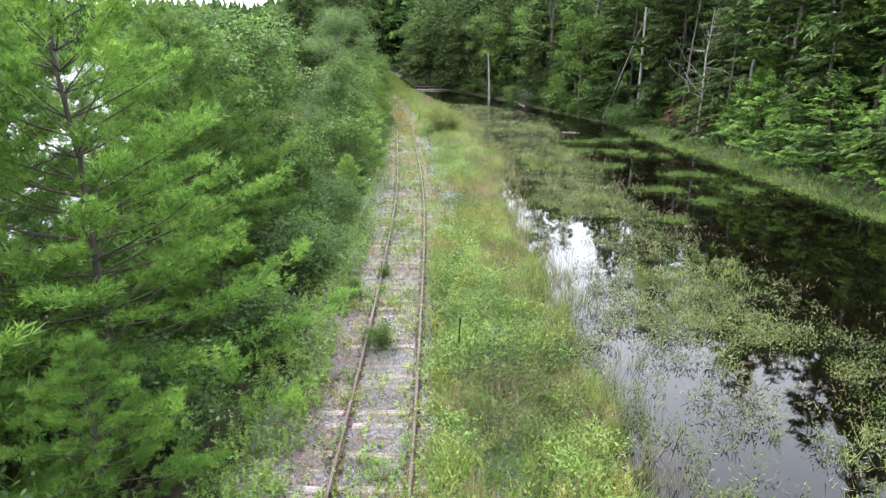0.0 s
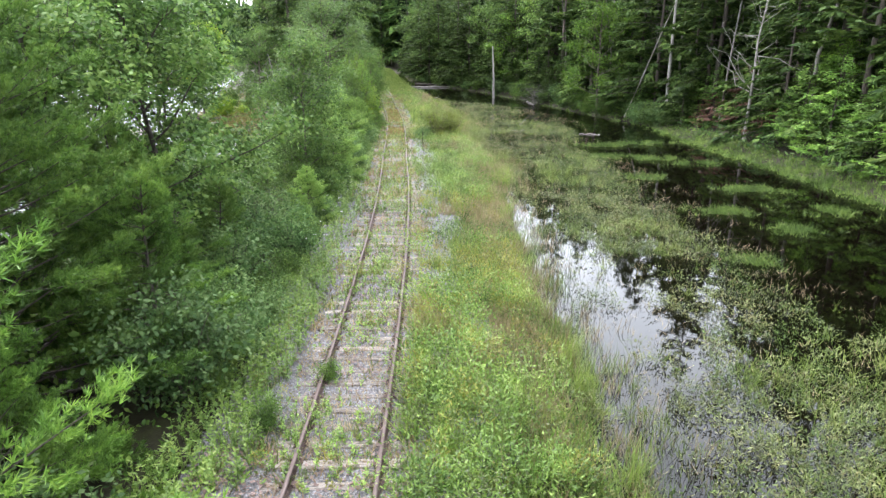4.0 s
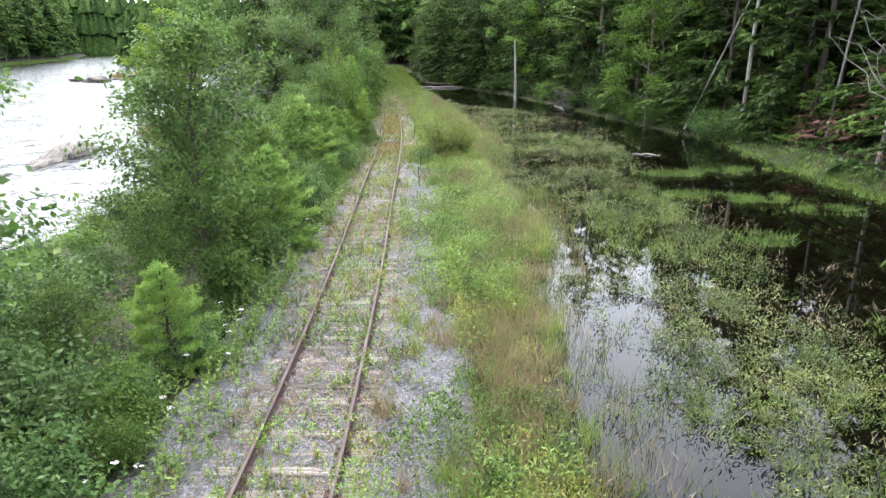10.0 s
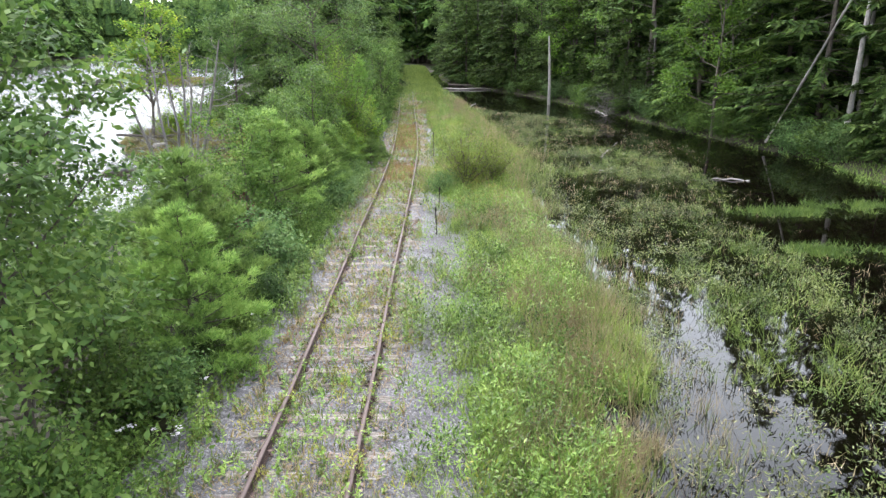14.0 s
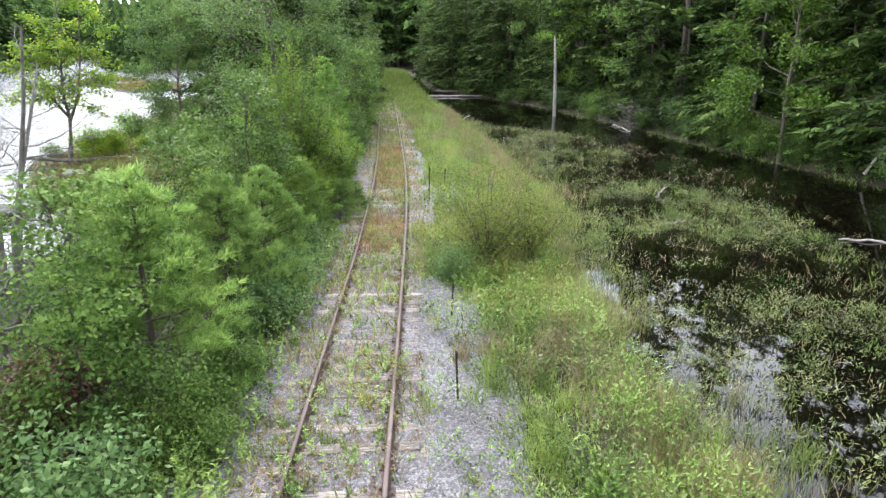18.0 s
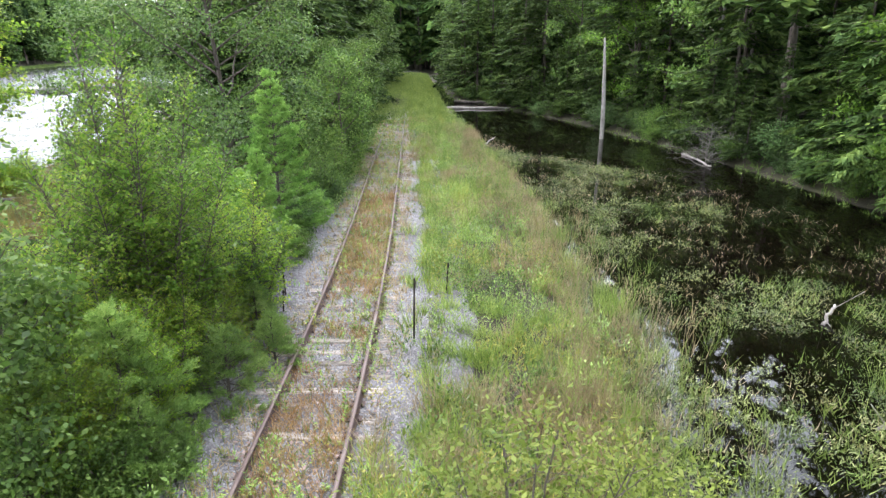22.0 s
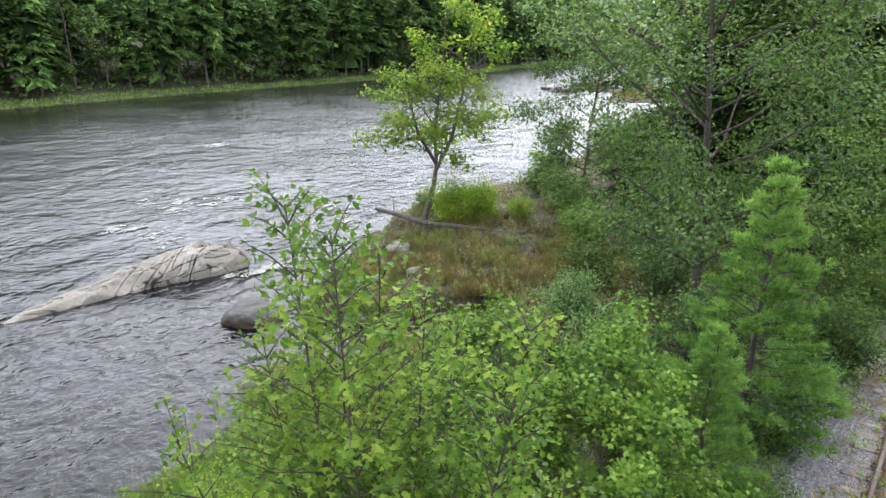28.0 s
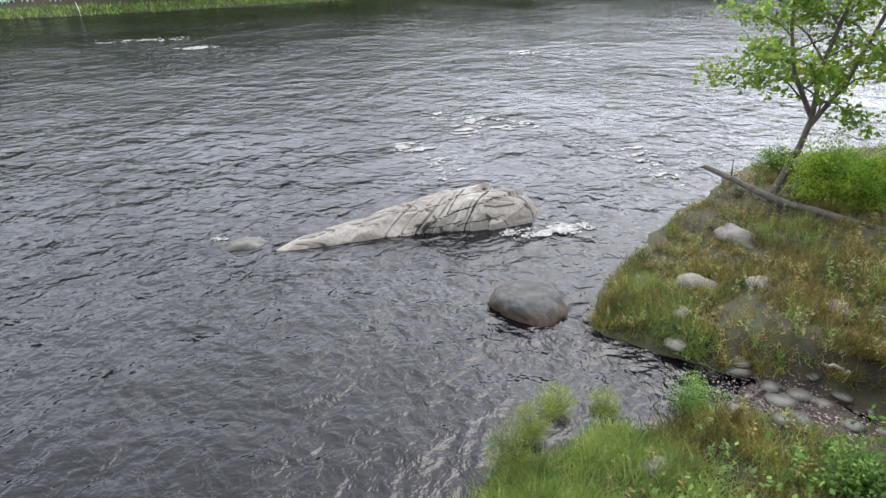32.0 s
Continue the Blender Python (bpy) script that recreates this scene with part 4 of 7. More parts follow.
class Kind:
    """One kind of plant: its meshes, made once, and how its copies are named."""

    def __init__(self, name, category, built, leaf_mat, bark=None, crown="crown", wood="trunk", inner=None):
        (wv, wf), (lv, lf) = built
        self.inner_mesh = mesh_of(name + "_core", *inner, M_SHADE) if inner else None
        self.name, self.category, self.crown, self.wood = name, category, crown, wood
        self.trunk_mesh = smooth(mesh_of(name + "_" + wood, wv, wf, bark or M_BARK))
        self.crown_mesh = mesh_of(name + "_" + crown, lv, lf, leaf_mat)

    def put(self, x, y, label, group="", size=1.0, turn=None, z=None, tilt=0.0):
        gz = (ground_z(x, y) if z is None else z) - 0.05
        ob = new(self.name)
        ob.empty_display_size = 0.2
        turn = (x * 12.9 + y * 7.3) % 6.283 if turn is None else turn
        ob.matrix_basis = Matrix.LocRotScale((x, y, gz), Euler((tilt, 0, turn)), (size, size, size))
        tagged(ob, label, self.category, group)
        part(self.wood, self.trunk_mesh, ob)
        part(self.crown, self.crown_mesh, ob)
        # added core, coloured as the shade within the crown
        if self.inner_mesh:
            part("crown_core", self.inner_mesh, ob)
        return ob


big_pine = Kind("white_pine", "tree", pine_tree(1, 11, 4.8, 0.03, 24, 17000, 9, 0.17, 0.12, 0.025, 0.6, 0.11, 16), M_PINE)
mid_pine = Kind("white_pine", "tree", pine_tree(2, 6, 2.7, 0.04, 14, 5600, 9, 0.17, 0.08, 0.024, 0.8, 0.06, 12), M_PINE)
near_pine = Kind("white_pine", "tree", pine_tree(6, 4, 1.9, 0.03, 13, 5200, 14, 0.13, 0.06, 0.012, 0.8, 0.05, 14), M_PINE)
small_pine = Kind("young_pine", "tree", pine_tree(3, 3, 1.5, 0.03, 12, 3400, 9, 0.14, 0.05, 0.02, 0.8, 0.07, 12), M_YPINE)
seedling = Kind("pine_seedling", "tree", pine_tree(8, 1.5, 0.8, 0.04, 8, 900, 9, 0.13, 0.03, 0.014, 0.8, 0.05, 8), M_YPINE)
shore_pine = Kind("shore_pine", "tree", fir_tree(5, 6.5, 2.8, 0.03, 24, 6500, 0.26, 0.09, 0.05, 0.3, 0.35), M_PINE)
young_spruce = Kind("young_spruce", "tree", pine_tree(4, 5.8, 1.75, 0.02, 18, 4600, 9, 0.15, 0.07, 0.027, 0.85, 0.07, 10), M_SPRUCE)
hemlocks = [Kind("hemlock_tree", "tree", fir_tree(20 + i, 18, 3.8 + 0.4 * i, 0.08, 34, 8600, 0.56, 0.17, 0.3, 0.42, 0.4, True), M_HEMLOCK) for i in range(3)]
tall_pine = Kind("tall_pine", "tree", fir_tree(30, 21, 4.4, 0.3, 18, 4000, 0.65, 0.22, -0.1, 0.38, 0.5), M_HEMLOCK)
forest_maples = [Kind("maple_tree", "tree", broad_tree(40 + i, 14, 4.2, 0.12, 18, 8000, 0.22, 0.14, 0.12, twigs=4), M_MAPLE) for i in range(2)]
forest_broad = [Kind("broadleaf_tree", "tree", broad_tree(50 + i, 14, 4.0, 0.12, 18, 8000, 0.22, 0.15, 0.12, twigs=4), M_BROAD) for i in range(2)]
edge_maple = Kind("young_maple", "tree", broad_tree(60, 7.2, 2.7, 0.06, 24, 10000, 0.135, 0.06, 0.1, flat=0.9, width=0.9, shape=lobed), M_MAPLE)
edge_tree = Kind("birch_sapling", "tree", broad_tree(61, 6.5, 2.1, 0.05, 22, 9000, 0.12, 0.05, 0.13, rise=0.8), M_BROAD)
open_tree = Kind("ash_tree", "tree", broad_tree(62, 10.5, 3.4, 0.14, 24, 15000, 0.165, 0.12, 0.11), M_ASHDARK)
big_broad = Kind("tall_ash", "tree", broad_tree(63, 14, 4.2, 0.06, 40, 36000, 0.13, 0.15, 0.11), M_ASH)
LEADERS = ((-0.45, -0.25, 6.9), (0.4, -0.45, 6.8), (-0.15, 0.75, 5.8), (0.95, 0.5, 5.9), (-1.4, 0.5, 5.2), (0.2, 1.5, 5.0), (1.4, -0.6, 4.5), (-1.3, -1.2, 4.8), (0.1, -1.4, 4.9), (-0.6, 0.2, 6.1), (0.6, 0.9, 4.3), (0.1, 0.1, 6.3), (-0.9, -0.5, 5.6), (1.7, 0.4, 4.7), (-1.9, -0.2, 4.4), (0.9, -1.2, 5.3), (-0.5, 1.3, 5.2), (1.1, 1.3, 4.2), (-1.6, 1.2, 3.9))
yellow_tree = Kind("yellow_green_maple", "tree", leader_maple(64, LEADERS), M_YELLOW)
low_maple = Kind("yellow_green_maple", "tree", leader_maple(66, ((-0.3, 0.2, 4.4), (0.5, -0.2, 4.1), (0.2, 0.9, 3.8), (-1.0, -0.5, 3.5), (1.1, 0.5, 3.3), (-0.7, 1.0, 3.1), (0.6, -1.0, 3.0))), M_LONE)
alder = Kind("alder_shrub", "shrub", bush(70, 2.6, 1.7, 4500, 0.135, 14), M_ALDER, crown="foliage", wood="stem")
green_bush = Kind("leafy_shrub", "shrub", bush(71, 2.3, 1.6, 5600, 0.105, 14), M_BROAD, crown="foliage", wood="stem")
scrub_bush = Kind("scrub_shrub", "shrub", bush(74, 2.6, 1.9, 2200, 0.2, 8), M_BROAD, crown="foliage", wood="stem")
bright_bush = Kind("bright_shrub", "shrub", bush(72, 2.9, 1.6, 7500, 0.075, 26, puff=0.14, width=0.45, low=0.2), M_OLIVE, crown="foliage", wood="stem")
russet_bush = Kind("dying_shrub", "shrub", bush(75, 2.0, 1.5, 2600, 0.12, 12), M_RUSSET, crown="foliage", wood="stem")
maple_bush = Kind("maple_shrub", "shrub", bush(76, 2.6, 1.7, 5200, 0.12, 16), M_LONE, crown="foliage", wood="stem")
willow = Kind("willow_tree", "tree", broad_tree(73, 6.2, 1.65, 0.04, 30, 16000, 0.12, 0.05, 0.15, width=0.45, rise=0.9), M_ASHDARK)


# ---- grass, weeds and marsh plants ----
def tufts(rs, x, y, z, blades_each, length, width, spread=0.55, foot=0.06):
    """Grass: sheaves of blades that lean apart."""
    n = len(x) * blades_each
    k = np.repeat(np.arange(len(x)), blades_each)
    base = np.stack([x[k] + rs.normal(0, foot, n), y[k] + rs.normal(0, foot, n), z[k]], 1)
    way = unit(np.stack([rs.normal(0, spread, n), rs.normal(0, spread, n), np.ones(n)], 1))
    a = rs.uniform(0, 6.283, n)
    side = np.stack([np.cos(a), np.sin(a), 0 * a], 1)
    ln = (length if np.ndim(length) == 0 else length[k]) * rs.uniform(0.5, 1.25, n)
    return tri_blades(base, way, side, ln, width * rs.uniform(0.7, 1.3, n))


def forbs(rs, x, y, z, height, leaves, leaf, width=0.3):
    """Leafy weeds: leaves set round an upright stem."""
    n = len(x) * leaves
    k = np.repeat(np.arange(len(x)), leaves)
    u = rs.uniform(0.12, 1.0, n)
    lean = rs.normal(0, 0.12, (len(x), 2))
    h = height if np.ndim(height) else np.full(len(x), height)
    base = np.stack([x[k] + lean[k, 0] * u * h[k], y[k] + lean[k, 1] * u * h[k], z[k] + u * h[k]], 1)
    a = rs.uniform(0, 6.283, n)
    e = rs.uniform(-0.2, 0.9, n)
    way = np.stack([np.cos(a) * np.cos(e), np.sin(a) * np.cos(e), np.sin(e)], 1)
    side = unit(np.cross(way, np.array([0, 0, 1.0]) + rs.normal(0, 0.3, (n, 3))))
    ln = leaf * rs.uniform(0.6, 1.3, n) * (1.15 - 0.5 * u)
    v, f = blades(base, way, side, ln, ln * width)
    a = rs.uniform(0, 6.283, len(x))
    s = np.stack([np.cos(a), np.sin(a), 0 * a], 1) * 0.006
    foot = np.stack([x, y, z], 1)
    top = foot + np.stack([lean[:, 0] * h, lean[:, 1] * h, h], 1)
    sv = np.stack([foot - s, foot + s, top + s * 0.4, top - s * 0.4], 1).reshape(-1, 3)
    return join([(v, f), (sv, np.arange(4 * len(x)).reshape(-1, 4))])


def clumps(rs, cx, cy, cz, radius, height, leaves, leaf, width=0.34, rise=0.5):
    """Leafy plants as rounded clumps: leaves over a dome, thinner towards the foot."""
    k = np.repeat(np.arange(len(cx)), leaves)
    n = len(k)
    a, q = rs.uniform(0, 6.283, n), np.sqrt(rs.rand(n))
    up = rs.uniform(0.1, 1.0, n) ** 0.7
    lump = rs.uniform(0.75, 1.2, n)
    out = np.stack([np.cos(a), np.sin(a), 0 * a], 1)
    spread_ = radius[k] * q * (0.45 + 0.65 * np.sin(up * 2.4)) * lump
    base = np.stack([cx[k] + out[:, 0] * spread_, cy[k] + out[:, 1] * spread_, cz[k] + height[k] * up * (1.08 - 0.5 * q ** 2) * lump], 1)
    way = unit(out * rs.uniform(0.2, 1.0, (n, 1)) + rs.normal(0, 0.45, (n, 3)) + np.array([0, 0, rise]))
    side = unit(np.cross(way, np.array([0, 0, 1.0]) + rs.normal(0, 0.35, (n, 3))))
    ln = leaf * rs.uniform(0.6, 1.3, n)
    return blades(base, way, side, ln, ln * width)


def scatter(rs, n, x0, x1, y0, y1, chance, bias=1.0):
    """n trials between two lines; chance(x, y) says where they stay."""
    y = y0 + (y1 - y0) * rs.rand(n) ** bias
    lo = x0(y) if callable(x0) else x0
    hi = x1(y) if callable(x1) else x1
    x = lo + (hi - lo) * rs.rand(n)
    keep = rs.rand(n) < chance(x, y)
    return x[keep], y[keep]


def stuff(name, pieces, material, label, category):
    return tagged(new(name, mesh_of(name, *pieces, material)), label, category, kind="stuff")


def bed_z(x, y):
    """Top of ballast or ground."""
    u = x - track_x(y)
    b = np.interp(u, [-3.3, -2.7, -2.1, -1.5, 1.5, 2.3, 2.9, 3.5], [-0.5, -0.31, -0.26, -0.2, -0.2, -0.25, -0.3, -0.5])
    return np.maximum(b, land(x, y))


def bare(x, y):
    """Open gravel beside the rails: 1 where nothing grows."""
    u = x - track_x(y)
    right_ = ((u > 0.95) & (u < np.interp(y, [57, 66, 100], [2.6, 1.95, 1.9]) + 0.5 * (fnoise(x, y, 2.0, 77) - 0.5))) * np.interp(y, [8, 12, 20, 24, 27, 37, 43, 44, 46, 47, 57, 60, 66, 72, 78, 104, 110], [0.2, 0.2, 0.15, 0.15, 0.75, 0.84, 0.84, 0.45, 0.45, 0.82, 0.95, 0.4, 0.6, 0.92, 0.95, 0.7, 0.1])
    left_ = ((u < -1.0) & (u > -np.interp(y, [15, 50, 62, 67, 73, 77], [2.0, 1.9, 2.0, 2.9, 2.9, 2.0]))) * np.interp(y, [8, 20, 30, 42, 48, 62, 68, 70, 77, 82, 100, 110], [0.4, 0.35, 0.6, 0.6, 0.4, 0.3, 0.8, 0.95, 0.7, 0.3, 0.2, 0.1])
    return np.maximum(right_, left_)


rs = np.random.RandomState(200)


def on_bed(x, y):
    return np.clip((fnoise(x, y, 1.9, 41) - 0.33) * 3.6, 0.2, 1) * (1 - bare(x, y) * 0.92)


def left_edge(y):
    return np.interp(y, [6, 25, 30, 45, 50, 60, 64, 67, 73, 77, 80, 90], [1.7, 1.6, 1.6, 1.6, 1.6, 1.5, 1.9, 2.7, 2.7, 1.7, 1.6, 1.5])


rail_l, rail_r = (lambda y: track_x(y) - 2.3), (lambda y: track_x(y) + 2.5)
x, y = scatter(rs, 11000, rail_l, rail_r, 6, 110, on_bed, 1.15)
stuff("track_grass", tufts(rs, x, y, bed_z(x, y), 7, rs.uniform(0.12, 0.36, len(x)), 0.024), M_GRASS, "patchy grass growing between the ties", "grass")
x, y = scatter(rs, 9000, rail_l, rail_r, 6, 110, on_bed, 1.3)
stuff("track_weeds", forbs(rs, x, y, bed_z(x, y), rs.uniform(0.1, 0.42, len(x)), 14, 0.085, 0.36), M_WEED, "green weeds growing through the ballast", "weeds")
x, y = scatter(rs, 7000, rail_l, rail_r, 6, 110, lambda a, b: on_bed(a, b) * (fnoise(a, b, 5, 43) > 0.42), 1.15)
stuff("yellow_weeds", forbs(rs, x, y, bed_z(x, y), rs.uniform(0.1, 0.4, len(x)), 13, 0.08, 0.36), M_GOLD, "yellowing weeds growing through the ballast", "weeds")
x, y = scatter(rs, 15000, lambda y: track_x(y) - 1.5, lambda y: track_x(y) + 1.4, 6, 112, lambda a, b: np.clip((fnoise(a, b, 2.6, 46) - 0.3) * 4, 0.25, 1))
stuff("rusty_weeds", tufts(rs, x, y, bed_z(x, y), 7, rs.uniform(0.06, 0.24, len(x)), 0.022, 0.9, 0.08), M_REDWEED, "low dead tan and rusty weeds between the rails", "weeds")
x, y = scatter(rs, 5200, lambda y: track_x(y) - 0.75, lambda y: track_x(y) + 0.7, 56, 90, lambda a, b: np.clip((fnoise(a, b, 3.0, 36) - 0.4) * 6, 0.03, 1))
stuff("orange_weeds", tufts(rs, x, y, bed_z(x, y), 9, rs.uniform(0.12, 0.32, len(x)), 0.016, 0.6, 0.08), M_RUST, "orange-tan dead weeds between the rails", "weeds")
x, y = scatter(rs, 5200, lambda y: track_x(y) - 2.6, lambda y: track_x(y) - 0.95, 6, 19, lambda a, b: np.clip((fnoise(a, b, 1.6, 37) - 0.3) * 4, 0.1, 1))
stuff("shoulder_litter", leaf_cloud(rs, np.stack([x, y, bed_z(x, y) + 0.03], 1) + rs.normal(0, 0.015, (len(x), 3)), np.zeros((len(x), 3)), 0.085, 0.05, 3.0, 0.4), M_LITTER, "brown dead leaves beside the track", "litter")
x, y = scatter(rs, 17000, lambda y: track_x(y) - 1.15, lambda y: track_x(y) + 1.25, 6, 112, lambda a, b: np.clip((fnoise(a, b, 1.6, 48) - 0.25) * 3, 0.1, 1))
stuff("track_litter", leaf_cloud(rs, np.stack([x, y, np.interp(np.abs(x - track_x(y)), [0, 0.6, 1.3], [-0.14, -0.14, -0.16])], 1) + rs.normal(0, 0.02, (len(x), 3)), np.zeros((len(x), 3)), 0.085, 0.05, 3.0, 0.4), M_LITTER, "brown dead leaves and stalks on the ties", "litter")
x, y = scatter(rs, 4200, rail_l, rail_r, 6, 110, lambda a, b: on_bed(a, b) * (fnoise(a, b, 4, 44) > 0.5), 1.15)
stuff("track_straw", tufts(rs, x, y, bed_z(x, y), 7, 0.35, 0.012), M_STRAW, "dry straw-coloured grass between the rails", "grass")

for name, n, mat, seed, label in (("track_clumps", 620, M_WEED, 34, "green weed clumps standing between the rails"), ("track_gold_clumps", 620, M_GOLD, 35, "yellow-green weed clumps on the ballast")):
    x, y = scatter(rs, n, lambda y: track_x(y) - 2.0, lambda y: track_x(y) + 2.4, 6, 112, lambda a, b: (1 - 0.85 * bare(a, b)) * np.clip((fnoise(a, b, 2.4, seed) - 0.38) * 5, 0.06, 1))
    stuff(name, clumps(rs, x, y, bed_z(x, y), rs.uniform(0.1, 0.26, len(x)), rs.uniform(0.2, 0.55, len(x)), 60, 0.07, 0.32, 0.8), mat, label, "weeds")

# the green belt between ballast and swamp
belt_l, belt_r = (lambda y: track_x(y) + 1.15), (lambda y: shore_swamp(y) + 0.5)


# each kind of weed keeps to patches of its own
BELT = (("belt_weeds", 2100, M_WEED, 51, (0.25, 0.6), (0.35, 1.0), 105, 0.095, 0.3, 0.6, "dense green weeds on the railway bank"),
        ("pale_weeds", 1000, M_MARSH, 52, (0.2, 0.5), (0.3, 0.8), 85, 0.075, 0.4, 0.4, "grey-green leafy weeds on the railway bank"),
        ("goldenrod", 900, M_GOLD, 53, (0.18, 0.42), (0.45, 1.0), 95, 0.085, 0.26, 0.8, "yellow-green goldenrod on the railway bank"),
        ("dark_weeds", 900, M_BROAD, 55, (0.25, 0.6), (0.3, 0.75), 95, 0.09, 0.42, 0.4, "dark green leafy weeds on the railway bank"))
for name, n, mat, seed, wide_, tall_, leaves_, leaf_, slim_, rise_, label in BELT:
    x, y = scatter(rs, n * 2, belt_l, belt_r, -4, 112, lambda a, b: (1 - 0.97 * bare(a, b)) * np.clip((fnoise(a, b, 2.6, seed) - 0.42) * 7, 0.03, 1) * np.interp(b, [55, 64, 100], [1, 0.4, 0.3]), 1.05)
    if name == "goldenrod":
        x, y = x[(y < 39) | (y > 55)], y[(y < 39) | (y > 55)]
    stuff(name, clumps(rs, x, y, bed_z(x, y), rs.uniform(*wide_, len(x)), rs.uniform(*tall_, len(x)), leaves_, leaf_, slim_, rise_), mat, label, "weeds")
x, y = scatter(rs, 15000, belt_l, belt_r, -4, 125, lambda a, b: (bare(a, b) < 0.5) * np.clip((vnoise(a, b, 1.3, 58) - 0.25) * 2.2, 0.06, 1), 0.9)
stuff("belt_grass", tufts(rs, x, y, bed_z(x, y), 6, rs.uniform(0.18, 0.42, len(x)) * np.clip((vnoise(x, y, 0.9, 58) - 0.1) * 2.2, 0.5, 1.7), 0.026, 0.85), M_GRASS, "tall green grass on the railway bank", "grass")
for name, n, mat, tall, seed, label in (("belt_tussocks", 2600, M_GRASS, 0.75, 56, "tall clumps of green grass on the railway bank"), ("belt_pale_tussocks", 2900, M_STRAW, 0.7, 59, "tan clumps of seed-headed grass on the railway bank")):
    x, y = scatter(rs, n, belt_l, lambda y: belt_r(y) + 0.7, -4, 112, lambda a, b: (1 - 0.95 * bare(a, b)) * np.clip((fnoise(a, b, 3.2, seed) - 0.45) * 8, 0.02, 1), 0.95)
    stuff(name, tufts(rs, x, y, np.maximum(bed_z(x, y), SWAMP_Z - 0.05), 40, rs.uniform(0.5, 1.1, len(x)) * tall, 0.022, 0.42, 0.12), mat, label, "grass")
# rushes wading out from the bank, thinning with the depth
for name, n, mat, seed, label in (("green_rushes", 5200, M_GRASS, 84, "thin green rushes standing in the shallows"), ("tan_rushes", 3400, M_STRAW, 85, "thin tan rushes standing in the shallows")):
    x, y = scatter(rs, n, lambda y: shore_swamp(y) - 0.5, lambda y: shore_swamp(y) + 3.0, -2, 82, lambda a, b: np.clip(1.05 - (a - shore_swamp(b)) / 3.0, 0, 1) ** 1.5 * np.clip((fnoise(a, b, 1.7, seed) - 0.3) * 4, 0.05, 1), 1.1)
    stuff(name, tufts(rs, x, y, np.full(len(x), SWAMP_Z - 0.03), 10, rs.uniform(0.4, 0.85, len(x)), 0.015, 0.3, 0.12), mat, label, "rushes")


def dry_band(x, y):
    s = shore_swamp(y)
    return np.clip(1 - np.abs(x - s + 0.3) / 1.3, 0, 1) * np.clip((fnoise(x, y, 5.5, 54) - 0.36) * 3.5 + np.interp(y, [43, 46, 57, 60], [0, 0.8, 0.8, 0]), 0, 1)


x, y = scatter(rs, 9500, lambda y: shore_swamp(y) - 1.8, lambda y: shore_swamp(y) + 1.4, 8, 108, dry_band, 1.1)
stuff("dry_grass", tufts(rs, x, y, bed_z(x, y), 9, rs.uniform(0.5, 1.0, len(x)), 0.017, 0.32), M_STRAW, "tan seed-headed grass along the water", "grass")
x, y = scatter(rs, 11000, lambda y: track_x(y) - 4.5, lambda y: track_x(y) + 5.0, 98, 215, lambda a, b: np.where(np.abs(a - track_x(b)) < 1.9, np.clip((b - 106) / 22, 0.03, 0.9), np.clip((b - 98) / 6, 0, 0.9)))
stuff("far_line_grass", tufts(rs, x, y, bed_z(x, y), 7, rs.uniform(0.5, 0.95, len(x)), 0.05, 0.45, 0.2), M_GRASS, "tall grass hiding the far end of the track", "grass")

# marsh
POOLS = ((6.3, 22, 1.1, 2.8), (6.8, 14.5, 1.2, 2.6), (8.7, 10.6, 1.3, 1.8), (7.4, 31, 1.0, 1.5), (5.4, 27, 0.8, 4.5), (7.8, 24.6, 1.6, 1.6), (6.2, 34.5, 1.3, 3.6), (7.2, 42, 0.9, 3.0),
         (7.1, 49.1, 1.25, 2.3), (4.3, 58, 0.5, 1.9), (5.9, 55, 1.5, 1.1), (3.7, 71.3, 0.6, 2.2), (7.9, 46.8, 0.9, 2.3), (7.7, 37.8, 1.1, 1.6), (10.6, 15.2, 1.2, 0.9), (6.8, 69.5, 0.9, 1.2), (9.2, 73.5, 1.4, 1.2), (5.4, 80, 0.9, 1.8), (11.5, 66, 1.2, 1.5))


def marsh(x, y):
    s, e = shore_swamp(y), reed_edge(y)
    low = np.interp(y, [0, 50, 60], [0.27, 0.30, 0.40])
    d = np.clip((fnoise(x, y, 2.6, 61) - low) * 5.5, np.interp(y, [50, 60], [0.12, 0.05]), 1) * np.clip((vnoise(x, y, 0.6, 60) - 0.12) * 2.6, 0.1, 1)
    d = d * np.clip((x - s + 0.8) / 0.8, 0, 1) * np.clip((e + 1.6 * (fnoise(x, y, 3.5, 62) - 0.5) - x) / 1.5, 0, 1)
    for px, py, rx, ry in POOLS:
        q = ((x - px) / rx) ** 2 + ((y - py) / ry) ** 2 + 0.9 * (fnoise(x, y, 1.1, 63) - 0.5)
        d = d * np.clip((q - 0.35) / 0.5, np.interp(y, [56, 62], [0.16, 0.32]), 1)
    return d * np.interp(y, [48, 62, 95], [1, 0.8, 0.75])


